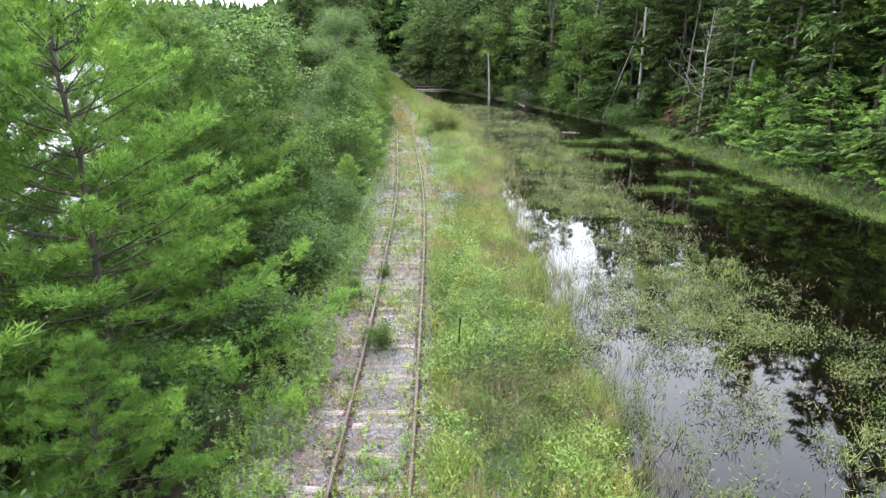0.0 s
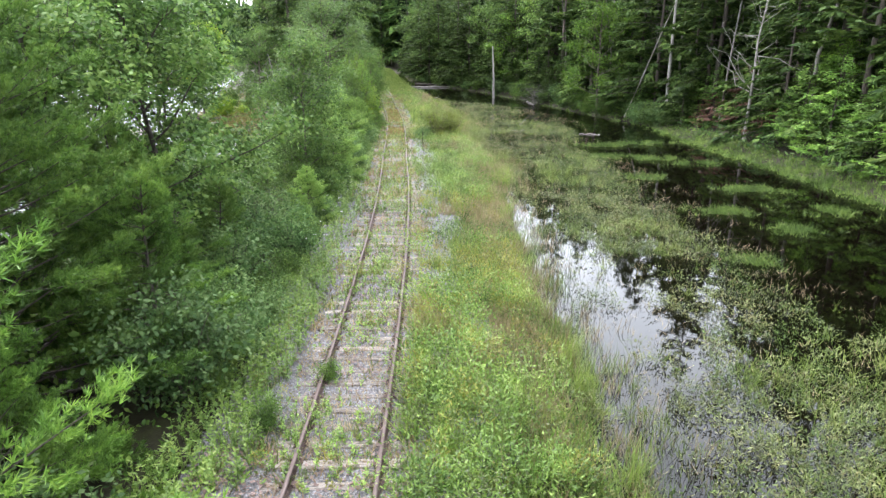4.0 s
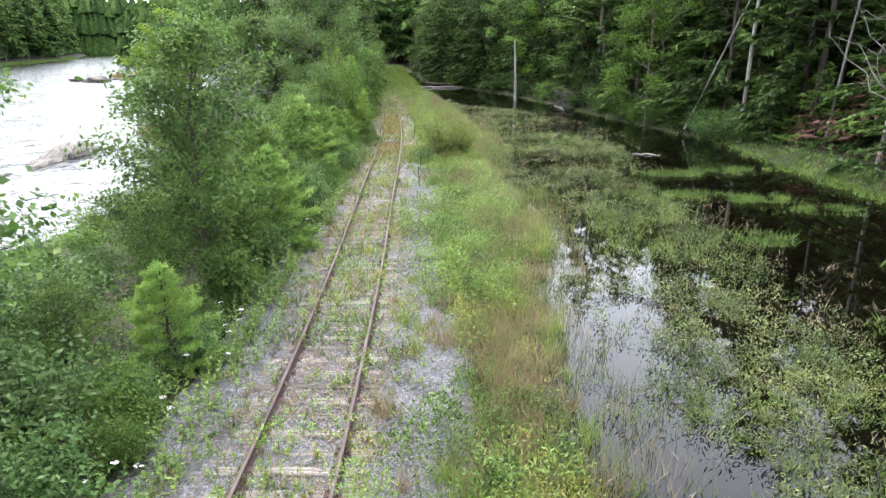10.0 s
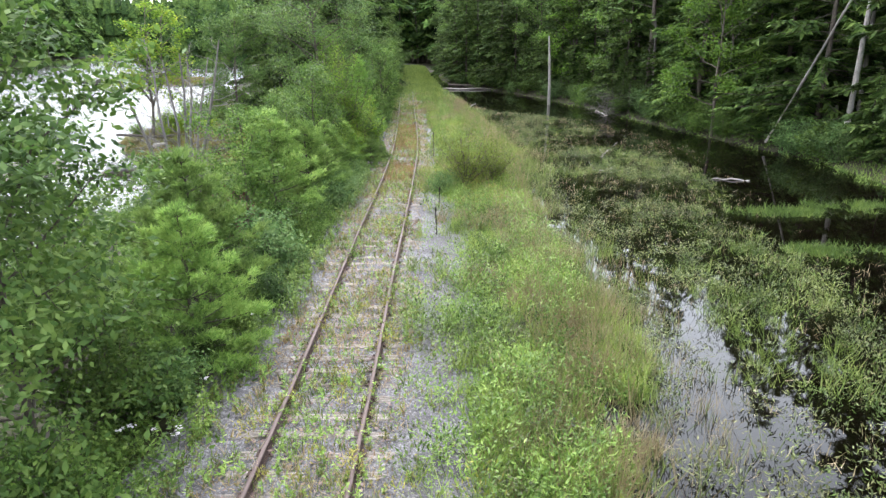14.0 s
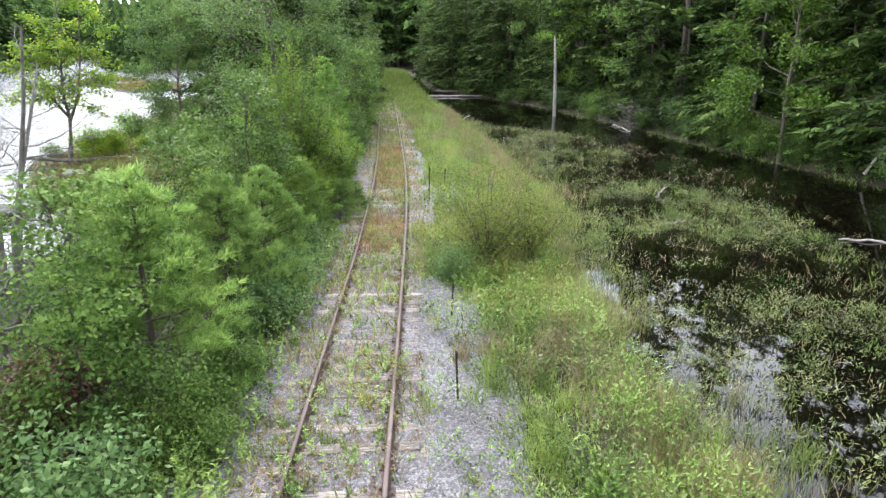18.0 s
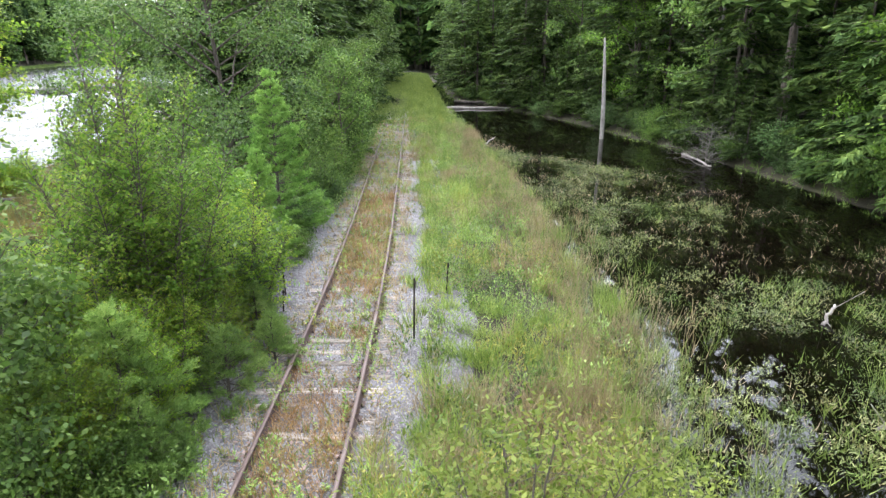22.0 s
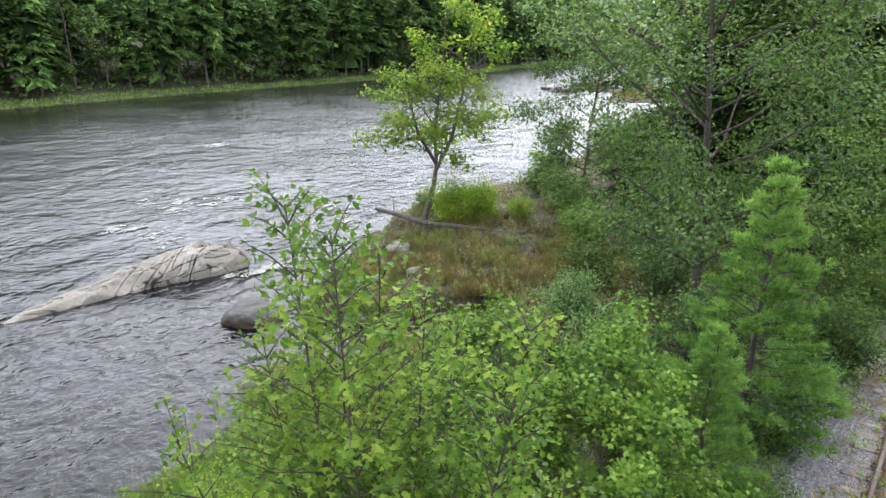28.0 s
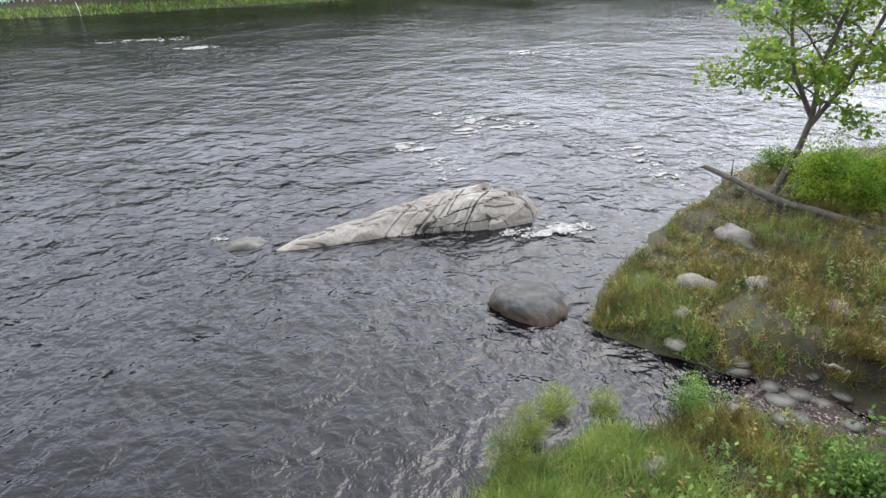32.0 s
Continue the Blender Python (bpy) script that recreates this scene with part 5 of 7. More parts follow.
for name, trials, mat, seed, label in (("marsh_plants", 17000, M_MARSH, 86, "low leafy marsh plants standing in dark water"), ("olive_marsh_plants", 9000, M_OLIVEMARSH, 87, "olive-brown marsh plants standing in dark water"), ("fresh_marsh_plants", 9000, M_REED, 88, "fresh green marsh plants standing in dark water")):
    x, y = scatter(rs, trials, lambda y: shore_swamp(y) - 0.6, lambda y: reed_edge(y) + 0.8, 2, 104, lambda a, b: marsh(a, b) * np.clip((fnoise(a, b, 3.2, seed) - 0.36) * 5, 0.1, 1), 1.15)
    n = len(x)
    stuff(name, clumps(rs, x, y, np.full(n, SWAMP_Z - 0.02), rs.uniform(0.14, 0.34, n), rs.uniform(0.18, 0.46, n), 28, 0.098, 0.25, 0.55), mat, label, "marsh plants")
x, y = scatter(rs, 12000, lambda y: shore_swamp(y) - 0.2, lambda y: reed_edge(y) + 0.6, -14, 104, lambda a, b: marsh(a, b) * (fnoise(a, b, 3.6, 64) > 0.52), 1.2)
n = len(x)
stuff("marsh_grass", tufts(rs, x, y, np.full(n, SWAMP_Z - 0.02), 9, rs.uniform(0.3, 0.6, n), 0.02, 0.6, 0.08), M_GRASS, "bright green tussocks of marsh grass", "marsh plants")
x, y = scatter(rs, 7000, lambda y: shore_swamp(y) + 0.4, lambda y: reed_edge(y) + 1.6, -14, 104, lambda a, b: 0.25 + 0.5 * (fnoise(a, b, 3.0, 65) > 0.5), 1.2)
n = len(x)
stuff("marsh_stalks", tufts(rs, x, y, np.full(n, SWAMP_Z - 0.02), 4, 0.3, 0.018, 1.3, 0.1), M_STRAW, "pale bent stalks lying over the water", "marsh plants")
CLUMPS = ((13.9, 51.4, 1.6, 0.35), (16.6, 50.6, 1.5, 0.35), (19.2, 48.6, 1.2, 0.4), (14.3, 44.6, 0.8, 0.5), (15.8, 56.5, 1.6, 0.35), (18.6, 57.5, 1.4, 0.4), (15.2, 36.5, 0.9, 0.45), (16.9, 33.4, 0.7, 0.4), (18.8, 41.0, 1.2, 0.4), (20.0, 36.4, 1.0, 0.5), (13.3, 29.5, 0.6, 0.5))
cx_, cy_ = [], []
for px, py, rx, ry in CLUMPS:
    k = int(170 * rx)
    qx = px + rs.normal(0, 0.75, k) * rx
    qy = py + rs.normal(0, 0.9, k) * ry + 0.5 * (fnoise(qx, qx * 0 + py, 1.2, 70) - 0.5)
    ok = vnoise(qx, qy, 0.7, 73) > 0.38
    cx_.append(qx[ok])
    cy_.append(qy[ok])
x, y = np.concatenate(cx_), np.concatenate(cy_)
stuff("reed_islands", tufts(rs, x, y, np.full(len(x), SWAMP_Z - 0.02), 7, 0.34, 0.034, 0.75, 0.08), M_REED, "bright green reed islands in the channel", "marsh plants")

# the grassy foot of the woods across the swamp
x, y = scatter(rs, 30000, lambda y: shore_woods(y) - 1.5, lambda y: shore_woods(y) + 2.4, -5, 175, lambda a, b: np.clip(1 - np.abs(a - shore_woods(b) - 0.3) / 1.6, 0, 1) * np.clip(fnoise(a, b, 4, 66) * 1.7, 0, 1) * np.interp(b, [58, 72], [1, 0.12]))
stuff("bank_grass", tufts(rs, x, y, np.maximum(land(x, y), SWAMP_Z) - 0.02, 7, rs.uniform(0.2, 0.45, len(x)), 0.045, 0.7, 0.1), M_REED, "green grass along the far shore of the swamp", "grass")
x, y = scatter(rs, 20000, lambda y: shore_woods(y) + 0.6, lambda y: shore_woods(y) + 9, -5, 180, lambda a, b: np.clip(fnoise(a, b, 3, 67) * 1.5, 0, 1))
z = land(x, y) + rs.uniform(0.05, 0.6, len(x))
stuff("wood_undergrowth", leaf_cloud(rs, np.stack([x, y, z], 1), np.zeros((len(x), 3)), 0.3, 0.16), M_ALDER, "low green undergrowth below the trees", "undergrowth")

# thicket floor left of the track
x, y = scatter(rs, 42000, lambda y: np.maximum(shore_river(y) + 1, -14), lambda y: track_x(y) - left_edge(y), -14, 105, lambda a, b: np.clip(fnoise(a, b, 3, 68) * 1.9 - 0.15, 0.1, 1), 1.15)
z = land(x, y) + rs.rand(len(x)) ** 1.4 * np.clip((track_x(y) - 1.8 - x) * 0.5, 0.2, 1.0)
stuff("thicket_floor", leaf_cloud(rs, np.stack([x, y, z], 1), np.zeros((len(x), 3)), 0.15, 0.085, 0.7, 0.6), M_BROAD, "leafy brambles and ferns under the thicket", "undergrowth")
x, y = scatter(rs, 8000, lambda y: track_x(y) - left_edge(y) - 1.6, lambda y: track_x(y) - left_edge(y) + 0.15, 6, 105, lambda a, b: np.clip(fnoise(a, b, 2.2, 69) * 2 - 0.3, 0.1, 1) * (1 - 0.95 * bare(a, b)), 1.1)
stuff("edge_weeds", forbs(rs, x, y, bed_z(x, y), rs.uniform(0.25, 0.8, len(x)), 11, 0.13, 0.36), M_WEED, "weeds along the thicket's edge", "weeds")
x, y = scatter(rs, 26, lambda y: track_x(y) - 3.0, lambda y: track_x(y) - 2.0, 28, 45, lambda a, b: 1.0 + 0 * a)
z = bed_z(x, y) + rs.uniform(0.45, 0.75, len(x))
k = np.repeat(np.arange(len(x)), 9)
stuff("wild_carrot_flowers", leaf_cloud(rs, np.stack([x, y, z], 1)[k] + rs.normal(0, 0.03, (len(k), 3)) * np.array([1, 1, 0.2]), np.zeros((len(k), 3)), 0.05, 0.04, 2.0, 0.3), M_FLOWER, "white wild carrot flower heads", "flowers")

# river shores
x, y = scatter(rs, 20000, lambda y: shore_river(y) + 0.05, lambda y: np.full(len(y), -9.0), 69.5, 89, lambda a, b: np.clip((vnoise(a, b, 0.9, 78) - 0.24) * 3.2, 0, 1) * np.clip((vnoise(a, b, 2.6, 79) - 0.1) * 2.5, 0.2, 1))
keep = (land(x, y) > RIVER_Z + 0.1) & (((x + 15.3) / 1.5) ** 2 + ((y - 77.0) / 1.7) ** 2 > 1)
x, y = x[keep], y[keep]
far_apart = rs.rand(len(x)) < 0.24
x, y = x[far_apart], y[far_apart]
green = (y < 73.4) | (rs.rand(len(x)) < np.clip((fnoise(x, y, 3.5, 76) - 0.5) * 2.5, 0.04, 0.6))
for name, pick, mat, label in (("ochre_tussocks", ~green, M_SHORE, "thick ochre and olive tussocks on the river bank"), ("green_tussocks", green, M_GRASS, "thick green tussocks on the river bank")):
    stuff(name, tufts(rs, x[pick], y[pick], land(x[pick], y[pick]) - 0.03, 56, rs.uniform(0.25, 0.62, pick.sum()), 0.026, 0.9, 0.13), mat, label, "grass")
x, y = scatter(rs, 26000, lambda y: shore_river(y) + 0.1, lambda y: np.full(len(y), -6.5), 60, 128, lambda a, b: np.interp(b, [72.5, 74.5], [0.15, 1]) * np.clip(1.2 - (a - shore_river(b)) / 16, 0.15, 1) * np.clip(fnoise(a, b, 2.4, 71) * 2.1 - 0.2, 0.08, 1) * np.clip((vnoise(a, b, 0.9, 78) - 0.2) * 4, 0.22, 1))
mudspot = (((x + 15.3) / 1.5) ** 2 + ((y - 77.0) / 1.7) ** 2 > 1) & (land(x, y) > RIVER_Z + 0.1)
x, y = x[mudspot], y[mudspot]
stuff("shore_grass", tufts(rs, x, y, land(x, y) - 0.02, 8, rs.uniform(0.15, 0.45, len(x)) * np.clip((fnoise(x, y, 1.5, 75) - 0.2) * 3, 0.25, 1.5), 0.026, 0.85, 0.1), M_SHORE, "olive and ochre grass on the river bank", "grass")
for name, n, seed, mat, label in (("olive_herbs", 5200, 81, M_SHORE, "low ochre and olive herbs on the river bank"), ("green_herbs", 1200, 82, M_WEED, "low green herbs on the river bank")):
    x, y = scatter(rs, n, lambda y: shore_river(y) + 0.1, lambda y: np.full(len(y), -8.0), 70, 104, lambda a, b: np.interp(b, [72.5, 74.5], [0.1, 1]) * np.clip((vnoise(a, b, 1.1, seed) - 0.3) * 3, 0.05, 1))
    keep = (((x + 15.3) / 1.5) ** 2 + ((y - 77.0) / 1.7) ** 2 > 1) & (land(x, y) > RIVER_Z + 0.1)
    x, y = x[keep], y[keep]
    stuff(name, forbs(rs, x, y, land(x, y) - 0.02, rs.uniform(0.2, 0.6, len(x)) * np.clip(vnoise(x, y, 1.7, seed + 2) * 1.9, 0.5, 1.5), 26, 0.12, 0.36), mat, label, "herbs")
x, y = scatter(rs, 9000, lambda y: shore_river(y) + 0.1, lambda y: np.full(len(y), -9.0), 62, 76, lambda a, b: np.clip(fnoise(a, b, 2.4, 72) * 2.2 - 0.2, 0.1, 1))
dry = land(x, y) > RIVER_Z + 0.1
x, y = x[dry], y[dry]
stuff("green_shore_grass", tufts(rs, x, y, land(x, y) - 0.02, 9, rs.uniform(0.3, 0.7, len(x)) * np.interp(y, [70, 72.5], [1, 0.55]), 0.02, 0.7, 0.1), M_GRASS, "fresh green grass on the river bank", "grass")
x, y = scatter(rs, 5200, lambda y: far_shore(y) - 4.8, lambda y: far_shore(y) + 0.1, -30, 420, lambda a, b: 0.9 + 0 * a, 1.4)
stuff("far_bank_grass", tufts(rs, x, y, land(x, y) - 0.03, 7, rs.uniform(0.4, 0.9, len(x)), 0.16, 0.7, 0.5), M_REED, "pale green grass along the far bank", "grass")
x, y = scatter(rs, 7000, lambda y: far_shore(y) - 34, lambda y: far_shore(y) - 5.5, -40, 230, lambda a, b: np.where((b > 26) & (b < 50) & (a > far_shore(b) - 14), 0, 0.9))
stuff("far_undergrowth", leaf_cloud(rs, np.stack([x, y, land(x, y) + rs.uniform(0.1, 0.9, len(x))], 1), np.zeros((len(x), 3)), 1.1, 0.6), M_FARLEAF, "dark undergrowth below the woods on the far bank", "undergrowth")


def bare_stem(h, girth):
    t = np.linspace(0, 1, 4)
    return tube(np.stack([0 * t, 0 * t, t * h * 0.97], 1), girth * (1 - 0.9 * t) + 0.01, 6)


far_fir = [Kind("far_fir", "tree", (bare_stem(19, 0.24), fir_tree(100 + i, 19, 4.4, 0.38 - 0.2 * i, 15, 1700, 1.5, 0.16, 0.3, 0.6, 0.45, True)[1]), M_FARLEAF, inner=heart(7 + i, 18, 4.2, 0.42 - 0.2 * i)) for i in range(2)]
far_broad = Kind("far_broadleaf", "tree", broad_tree(110, 16, 5.0, 0.1, 9, 1100, 0.8, 0.16, 0.14, twigs=2), M_HEMLOCK)

# ---- left of the track: the wooded strip between railway and river ----
for x, y, s in ((-6.4, 13.5, 1.0), (-6.9, 20.5, 0.9), (-9.0, 14.2, 0.95), (-8.6, 22.6, 0.85)):
    big_pine.put(x, y, "large white pine with soft bright green needles", "pines beside the track", s)
for x, y, s in ((-10.5, 9.0, 1.9), (-11.5, 18.0, 2.0), (-9.5, 26.5, 1.45)):
    mid_pine.put(x, y, "large white pine with soft bright green needles", "pines beside the track", s)
for x, y, s in ((-4.8, 17.0, 0.75), (-4.7, 22.8, 0.8), (-6.0, 24.6, 1.0), (-4.6, 27.6, 0.6)):
    mid_pine.put(x, y, "bushy young white pine beside the track", "pines beside the track", s)
near_pine.put(-4.7, 9.5, "bushy young white pine beside the track", "pines beside the track", 0.95)
open_tree.put(-6.6, 29.0, "slender open-branched ash with thin foliage", size=1.0)
for x, y, s in ((-8.6, 33.0, 0.9), (-8.4, 29.4, 1.05), (-7.6, 25.6, 0.95)):
    open_tree.put(x, y, "slender open-branched ash with thin foliage", "ashes beside the track", s)
for x, y, s in ((-5.4, 6.6, 1.0), (-6.6, 7.4, 1.1), (-4.4, 12.0, 0.9), (-3.6, 15.4, 0.85), (-3.4, 20.8, 1.0), (-3.5, 23.4, 0.75), (-4.0, 26.6, 0.9), (-3.1, 29.6, 0.7), (-3.3, 48.3, 0.8), (-4.4, 31.5, 0.9), (-7.2, 36.5, 1.0)):
    alder.put(x, y, "dark grey-green alder shrub at the track's edge", "alders along the track", s)
for x, y, s in ((-0.15, 15.6, 0.34), (-1.35, 19.4, 0.3), (-0.4, 21.2, 0.22)):
    green_bush.put(x, y, "small leafy bush growing in the track", "bushes in the track", s, z=-0.16)
willow.put(-4.2, 39.4, "feathery willow with narrow green leaves", size=1.28)
willow.put(-6.4, 44.0, "feathery willow with narrow green leaves", size=0.75)
for x, y, s in ((-4.3, 36.4, 0.6), (-5.2, 41.5, 0.9), (-5.4, 47.5, 0.66), (-4.9, 51.3, 0.75), (-5.2, 56.4, 0.75), (-4.9, 61.0, 0.9), (-6.8, 59.0, 0.5), (-4.6, 33.4, 0.45), (-6.0, 63.0, 0.7), (-5.2, 86.5, 1.0), (-6.4, 90.5, 1.1), (-5.8, 95.0, 1.1)):
    edge_tree.put(x, y, "leafy birch sapling in the trackside thicket", "birch saplings", s)
for x, y, s in ((-3.3, 34.7, 0.8), (-3.3, 43.2, 1.15), (-4.3, 45.8, 1.4), (-4.4, 52.8, 1.45), (-4.0, 55.9, 1.2), (-3.8, 58.4, 1.1), (-3.9, 63.2, 0.9), (-4.9, 62.4, 0.8)):
    small_pine.put(x, y, "small bushy pine at the track's edge", "young pines", s)
for x, y, s in ((-3.2, 67.4, 1.0), (-2.5, 66.4, 0.85), (-2.9, 64.9, 1.1), (-3.3, 62.6, 1.0)):
    seedling.put(x, y, "knee-high pine seedling at the track's edge", "pine seedlings", s)
for x, y, s in ((-3.2, 32.3, 0.6), (-3.3, 38.2, 0.7), (-3.6, 40.8, 0.8), (-5.6, 50.2, 0.9), (-3.2, 51.0, 0.7), (-5.8, 54.0, 0.9), (-4.0, 59.8, 0.8), (-4.5, 70.0, 0.8), (-6.6, 73.4, 0.8), (-4.7, 79.5, 0.9), (-5.0, 83.5, 1.0), (-5.6, 88.0, 1.1),
                ):
    green_bush.put(x, y, "leafy green shrub in the thicket", "shrubs beside the track", s)
for x, y, s in ((-8.6, 71.5, 0.8), (-10.5, 74.5, 0.7), (-9.2, 77.5, 0.9), (-12.0, 79.5, 0.8), (-7.4, 79.0, 0.9), (-11.0, 84.0, 1.0), (-13.4, 87.0, 0.9), (-8.4, 62.5, 0.9), (-9.5, 56.5, 0.9), (-8.0, 47.0, 0.9)):
    alder.put(x, y, "dark leafy shrub in the thicket", "shrubs beside the track", s * 0.9)
yellow_tree.put(-4.8, 66.0, "yellow-green young maple beside the track", "young maples", turn=0.0)
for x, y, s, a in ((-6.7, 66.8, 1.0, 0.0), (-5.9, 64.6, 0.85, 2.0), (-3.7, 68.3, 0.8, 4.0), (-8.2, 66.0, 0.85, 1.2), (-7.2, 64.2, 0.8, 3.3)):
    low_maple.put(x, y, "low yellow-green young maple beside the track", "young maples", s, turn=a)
rs = np.random.RandomState(98)
for y in list(np.arange(46, 64, 2.3)) + list(np.arange(73.5, 106, 2.1)):
    (green_bush if rs.rand() < 0.6 else alder).put(float(track_x(y)) - 2.05 - rs.uniform(0, 0.5), y, "low leafy shrub crowding the rails", "shrubs beside the track", rs.uniform(0.36, 0.6))
for y in np.arange(21, 46, 1.7):
    (green_bush if rs.rand() < 0.6 else alder).put(float(track_x(y)) - 2.75 - rs.uniform(0, 0.6), y, "low leafy shrub beside the gravel", "shrubs beside the track", rs.uniform(0.3, 0.5))
edge_maple.put(-7.6, 70.6, "spreading young maple with bright green leaves", size=0.62)
russet_bush.put(-5.3, 51.0, "dying shrub with reddish brown leaves", size=0.95)
russet_bush.put(-6.3, 49.4, "dying shrub with reddish brown leaves", size=0.8)
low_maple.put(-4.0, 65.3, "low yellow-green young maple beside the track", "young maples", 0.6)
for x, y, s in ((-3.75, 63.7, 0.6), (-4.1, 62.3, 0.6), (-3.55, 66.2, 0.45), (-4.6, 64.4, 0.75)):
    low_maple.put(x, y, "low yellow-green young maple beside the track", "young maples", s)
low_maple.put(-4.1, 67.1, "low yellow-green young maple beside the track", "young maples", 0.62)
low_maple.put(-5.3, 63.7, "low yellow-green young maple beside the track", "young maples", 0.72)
alder.put(-4.4, 68.6, "glossy dark green shrub beside the track", size=1.0)
edge_maple.put(-5.6, 71.0, "low young maple with layered green leaves", size=0.55)
young_spruce.put(-5.2, 75.8, "bright green young spruce beside the track")
young_spruce.put(-4.75, 72.6, "small bright green spruce beside the track", size=0.64)
open_tree.put(-20.0, 92.0, "slender yellowing ash on the river bank")
big_broad.put(-9.4, 82.8, "tall full-crowned ash above the thicket", size=1.0)
hemlocks[1].put(-8.6, 93.0, "tall dark hemlock beside the line", size=0.85)
hemlocks[0].put(-10.5, 99.0, "tall dark hemlock beside the line", size=0.95)
for y in (97.5, 103.5, 110.0, 117.0, 125.0, 133.0):
    hemlocks[int(y) % 3].put(float(track_x(y)) - 5.0, y, "tall dark hemlock beside the line", size=0.7)

# scrub between the trackside trees and the river
rs = np.random.RandomState(93)
for y in np.arange(6, 64, 2.6):
    for k in range(2):
        x = -7.2 - 3.6 * k - rs.uniform(0, 2.2)
        kind = (scrub_bush, scrub_bush, alder)[rs.randint(3)]
        kind.put(x, y + rs.uniform(-1, 1), {"alder_shrub": "dark alder shrub in the riverside scrub", "scrub_shrub": "leafy green shrub in the riverside scrub"}[kind.name], "riverside scrub", rs.uniform(0.8, 1.25) * (1 if y < 24 else 0.62))

for x, y, s in ((-9.6, 68.8, 0.55), (-11.8, 71.8, 0.5), (-12.6, 75.2, 0.45), (-13.4, 82.6, 0.7), (-16.0, 86.5, 0.8), (-18.5, 89.5, 0.8), (-21.5, 92.0, 0.8), (-24.5, 94.0, 0.8), (-27.5, 99.0, 0.9), (-15.0, 92.0, 1.0), (-19.0, 97.0, 1.1), (-24.0, 103.0, 1.1), (-28.5, 108.0, 1.0), (-14.2, 97.5, 1.1), (-27.8, 87.6, 0.5), (-24.4, 86.6, 0.6)):
    scrub_bush.put(x, y, "low leafy shrub on the river bank", "riverside scrub", s)

# bare many-stemmed tree by the water
SNAG = (-7.85, 53.6)


def spreading_snag(seed, stems):
    rs_ = np.random.RandomState(seed)
    bits = []
    for i in range(stems):
        v, f = dead_tree(seed + i, rs_.uniform(5.6, 8.2), 2.3, 15, 0.085, 0.0, 0.18)
        turn, tilt = i * 6.283 / stems + rs_.uniform(-0.4, 0.4), rs_.uniform(0.04, 0.34)
        bits.append((v @ np.array(Euler((0, tilt, turn), "XYZ").to_matrix()).T, f))
    return bits


bare_tree(spreading_snag(180, 7), M_GREYBARK, pose(SNAG[0], SNAG[1], ground_z(*SNAG) - 0.1) @ Matrix.Scale(1.12, 4), "bare grey dead tree with many thin stems", "stem", "stem")

# taller woods along the line, farther on
rs = np.random.RandomState(90)
for y in np.arange(97, 225, 4.2):
    for k in range(2):
        x = float(track_x(y)) - 6.2 - k * 5.5 - rs.uniform(0, 2.5)
        kind = (forest_broad[0], hemlocks[1], hemlocks[0], hemlocks[0], hemlocks[2])[rs.randint(5)]
        kind.put(x, y + rs.uniform(-1.5, 1.5), "tall tree walling the overgrown railway", "woods along the line", rs.uniform(1.05, 1.5))

# ---- right of the track ----
bright_bush.put(2.3, 59.6, "rounded bright green willow bush beside the track", size=1.15)
alder.put(1.35, 58.4, "low grey-green bush beside the rail", size=0.45)
bright_bush.put(3.6, 60.4, "rounded bright green willow bush beside the swamp", size=0.9)

brown_fir = Kind("dying_spruce", "tree", fir_tree(33, 5.0, 2.6, 0.03, 18, 1100, 0.5, 0.08, 0.1, 0.3, 0.4, True), M_RUSSET)
for x, y, s in ((26.6, 58.6, 1.0), (25.6, 62.2, 0.6), (26.8, 54.0, 0.75)):
    brown_fir.put(x, y, "dying conifer with reddish brown needles", "dying conifers", s)
# the woods across the swamp
rs = np.random.RandomState(91)
for row, (step, off) in enumerate(((3.3, 4.6), (3.9, 8.4), (4.8, 13.0), (6.5, 20.0))):
    y = -14.0
    while y < 190:
        x = float(shore_woods(y)) + (off if row else float(np.interp(y, [58, 70], [off, 2.7]))) + rs.uniform(-1.2, 1.6)
        pick = rs.rand()
        kind = hemlocks[rs.randint(3)] if pick < 0.62 else tall_pine if pick < 0.78 else forest_maples[rs.randint(2)] if pick < 0.9 else forest_broad[rs.randint(2)]
        if y > 60 and pick > 0.78:
            kind = hemlocks[rs.randint(3)] if pick < 0.93 else forest_broad[0]
        kind = kind if row < 2 else far_broad if pick > 0.8 else far_fir[rs.randint(2)]
        kind.put(x, y + rs.uniform(-1, 1), {"far_fir": "dark conifer deep in the woods", "hemlock_tree": "tall dark green hemlock at the swamp's edge", "tall_pine": "tall pine with a long bare trunk", "maple_tree": "maple with bright green foliage in the woods"}.get(kind.name, "leafy forest tree with mid-green foliage"), "woods across the swamp", rs.uniform(0.75, 1.12))
        y += step * rs.uniform(0.75, 1.3)
for x, y, s in ((25.8, 65.5, 0.9), (25.6, 61.8, 0.8), (27.2, 66.4, 1.0), (26.3, 50.0, 0.85), (26.0, 46.5, 0.95), (26.4, 42.8, 0.9), (26.2, 38.6, 1.0), (26.6, 34.0, 0.9), (26.4, 29.0, 0.9), (23.4, 72.5, 0.75), (21.6, 78.0, 0.75), (19.8, 86.0, 0.8), (17.6, 95.5, 0.8)):
    shore_pine.put(x, y, "young pine with fresh green boughs on the swamp's shore", "young pines across the swamp", s)
for x, y, s in ((19.9, 77.6, 1.0), (14.5, 108.0, 0.9), (21.5, 84.0, 0.9), (27.6, 48.5, 0.6)):
    forest_maples[0].put(x, y, "bright maple leaning over the swamp", size=s * 0.85)

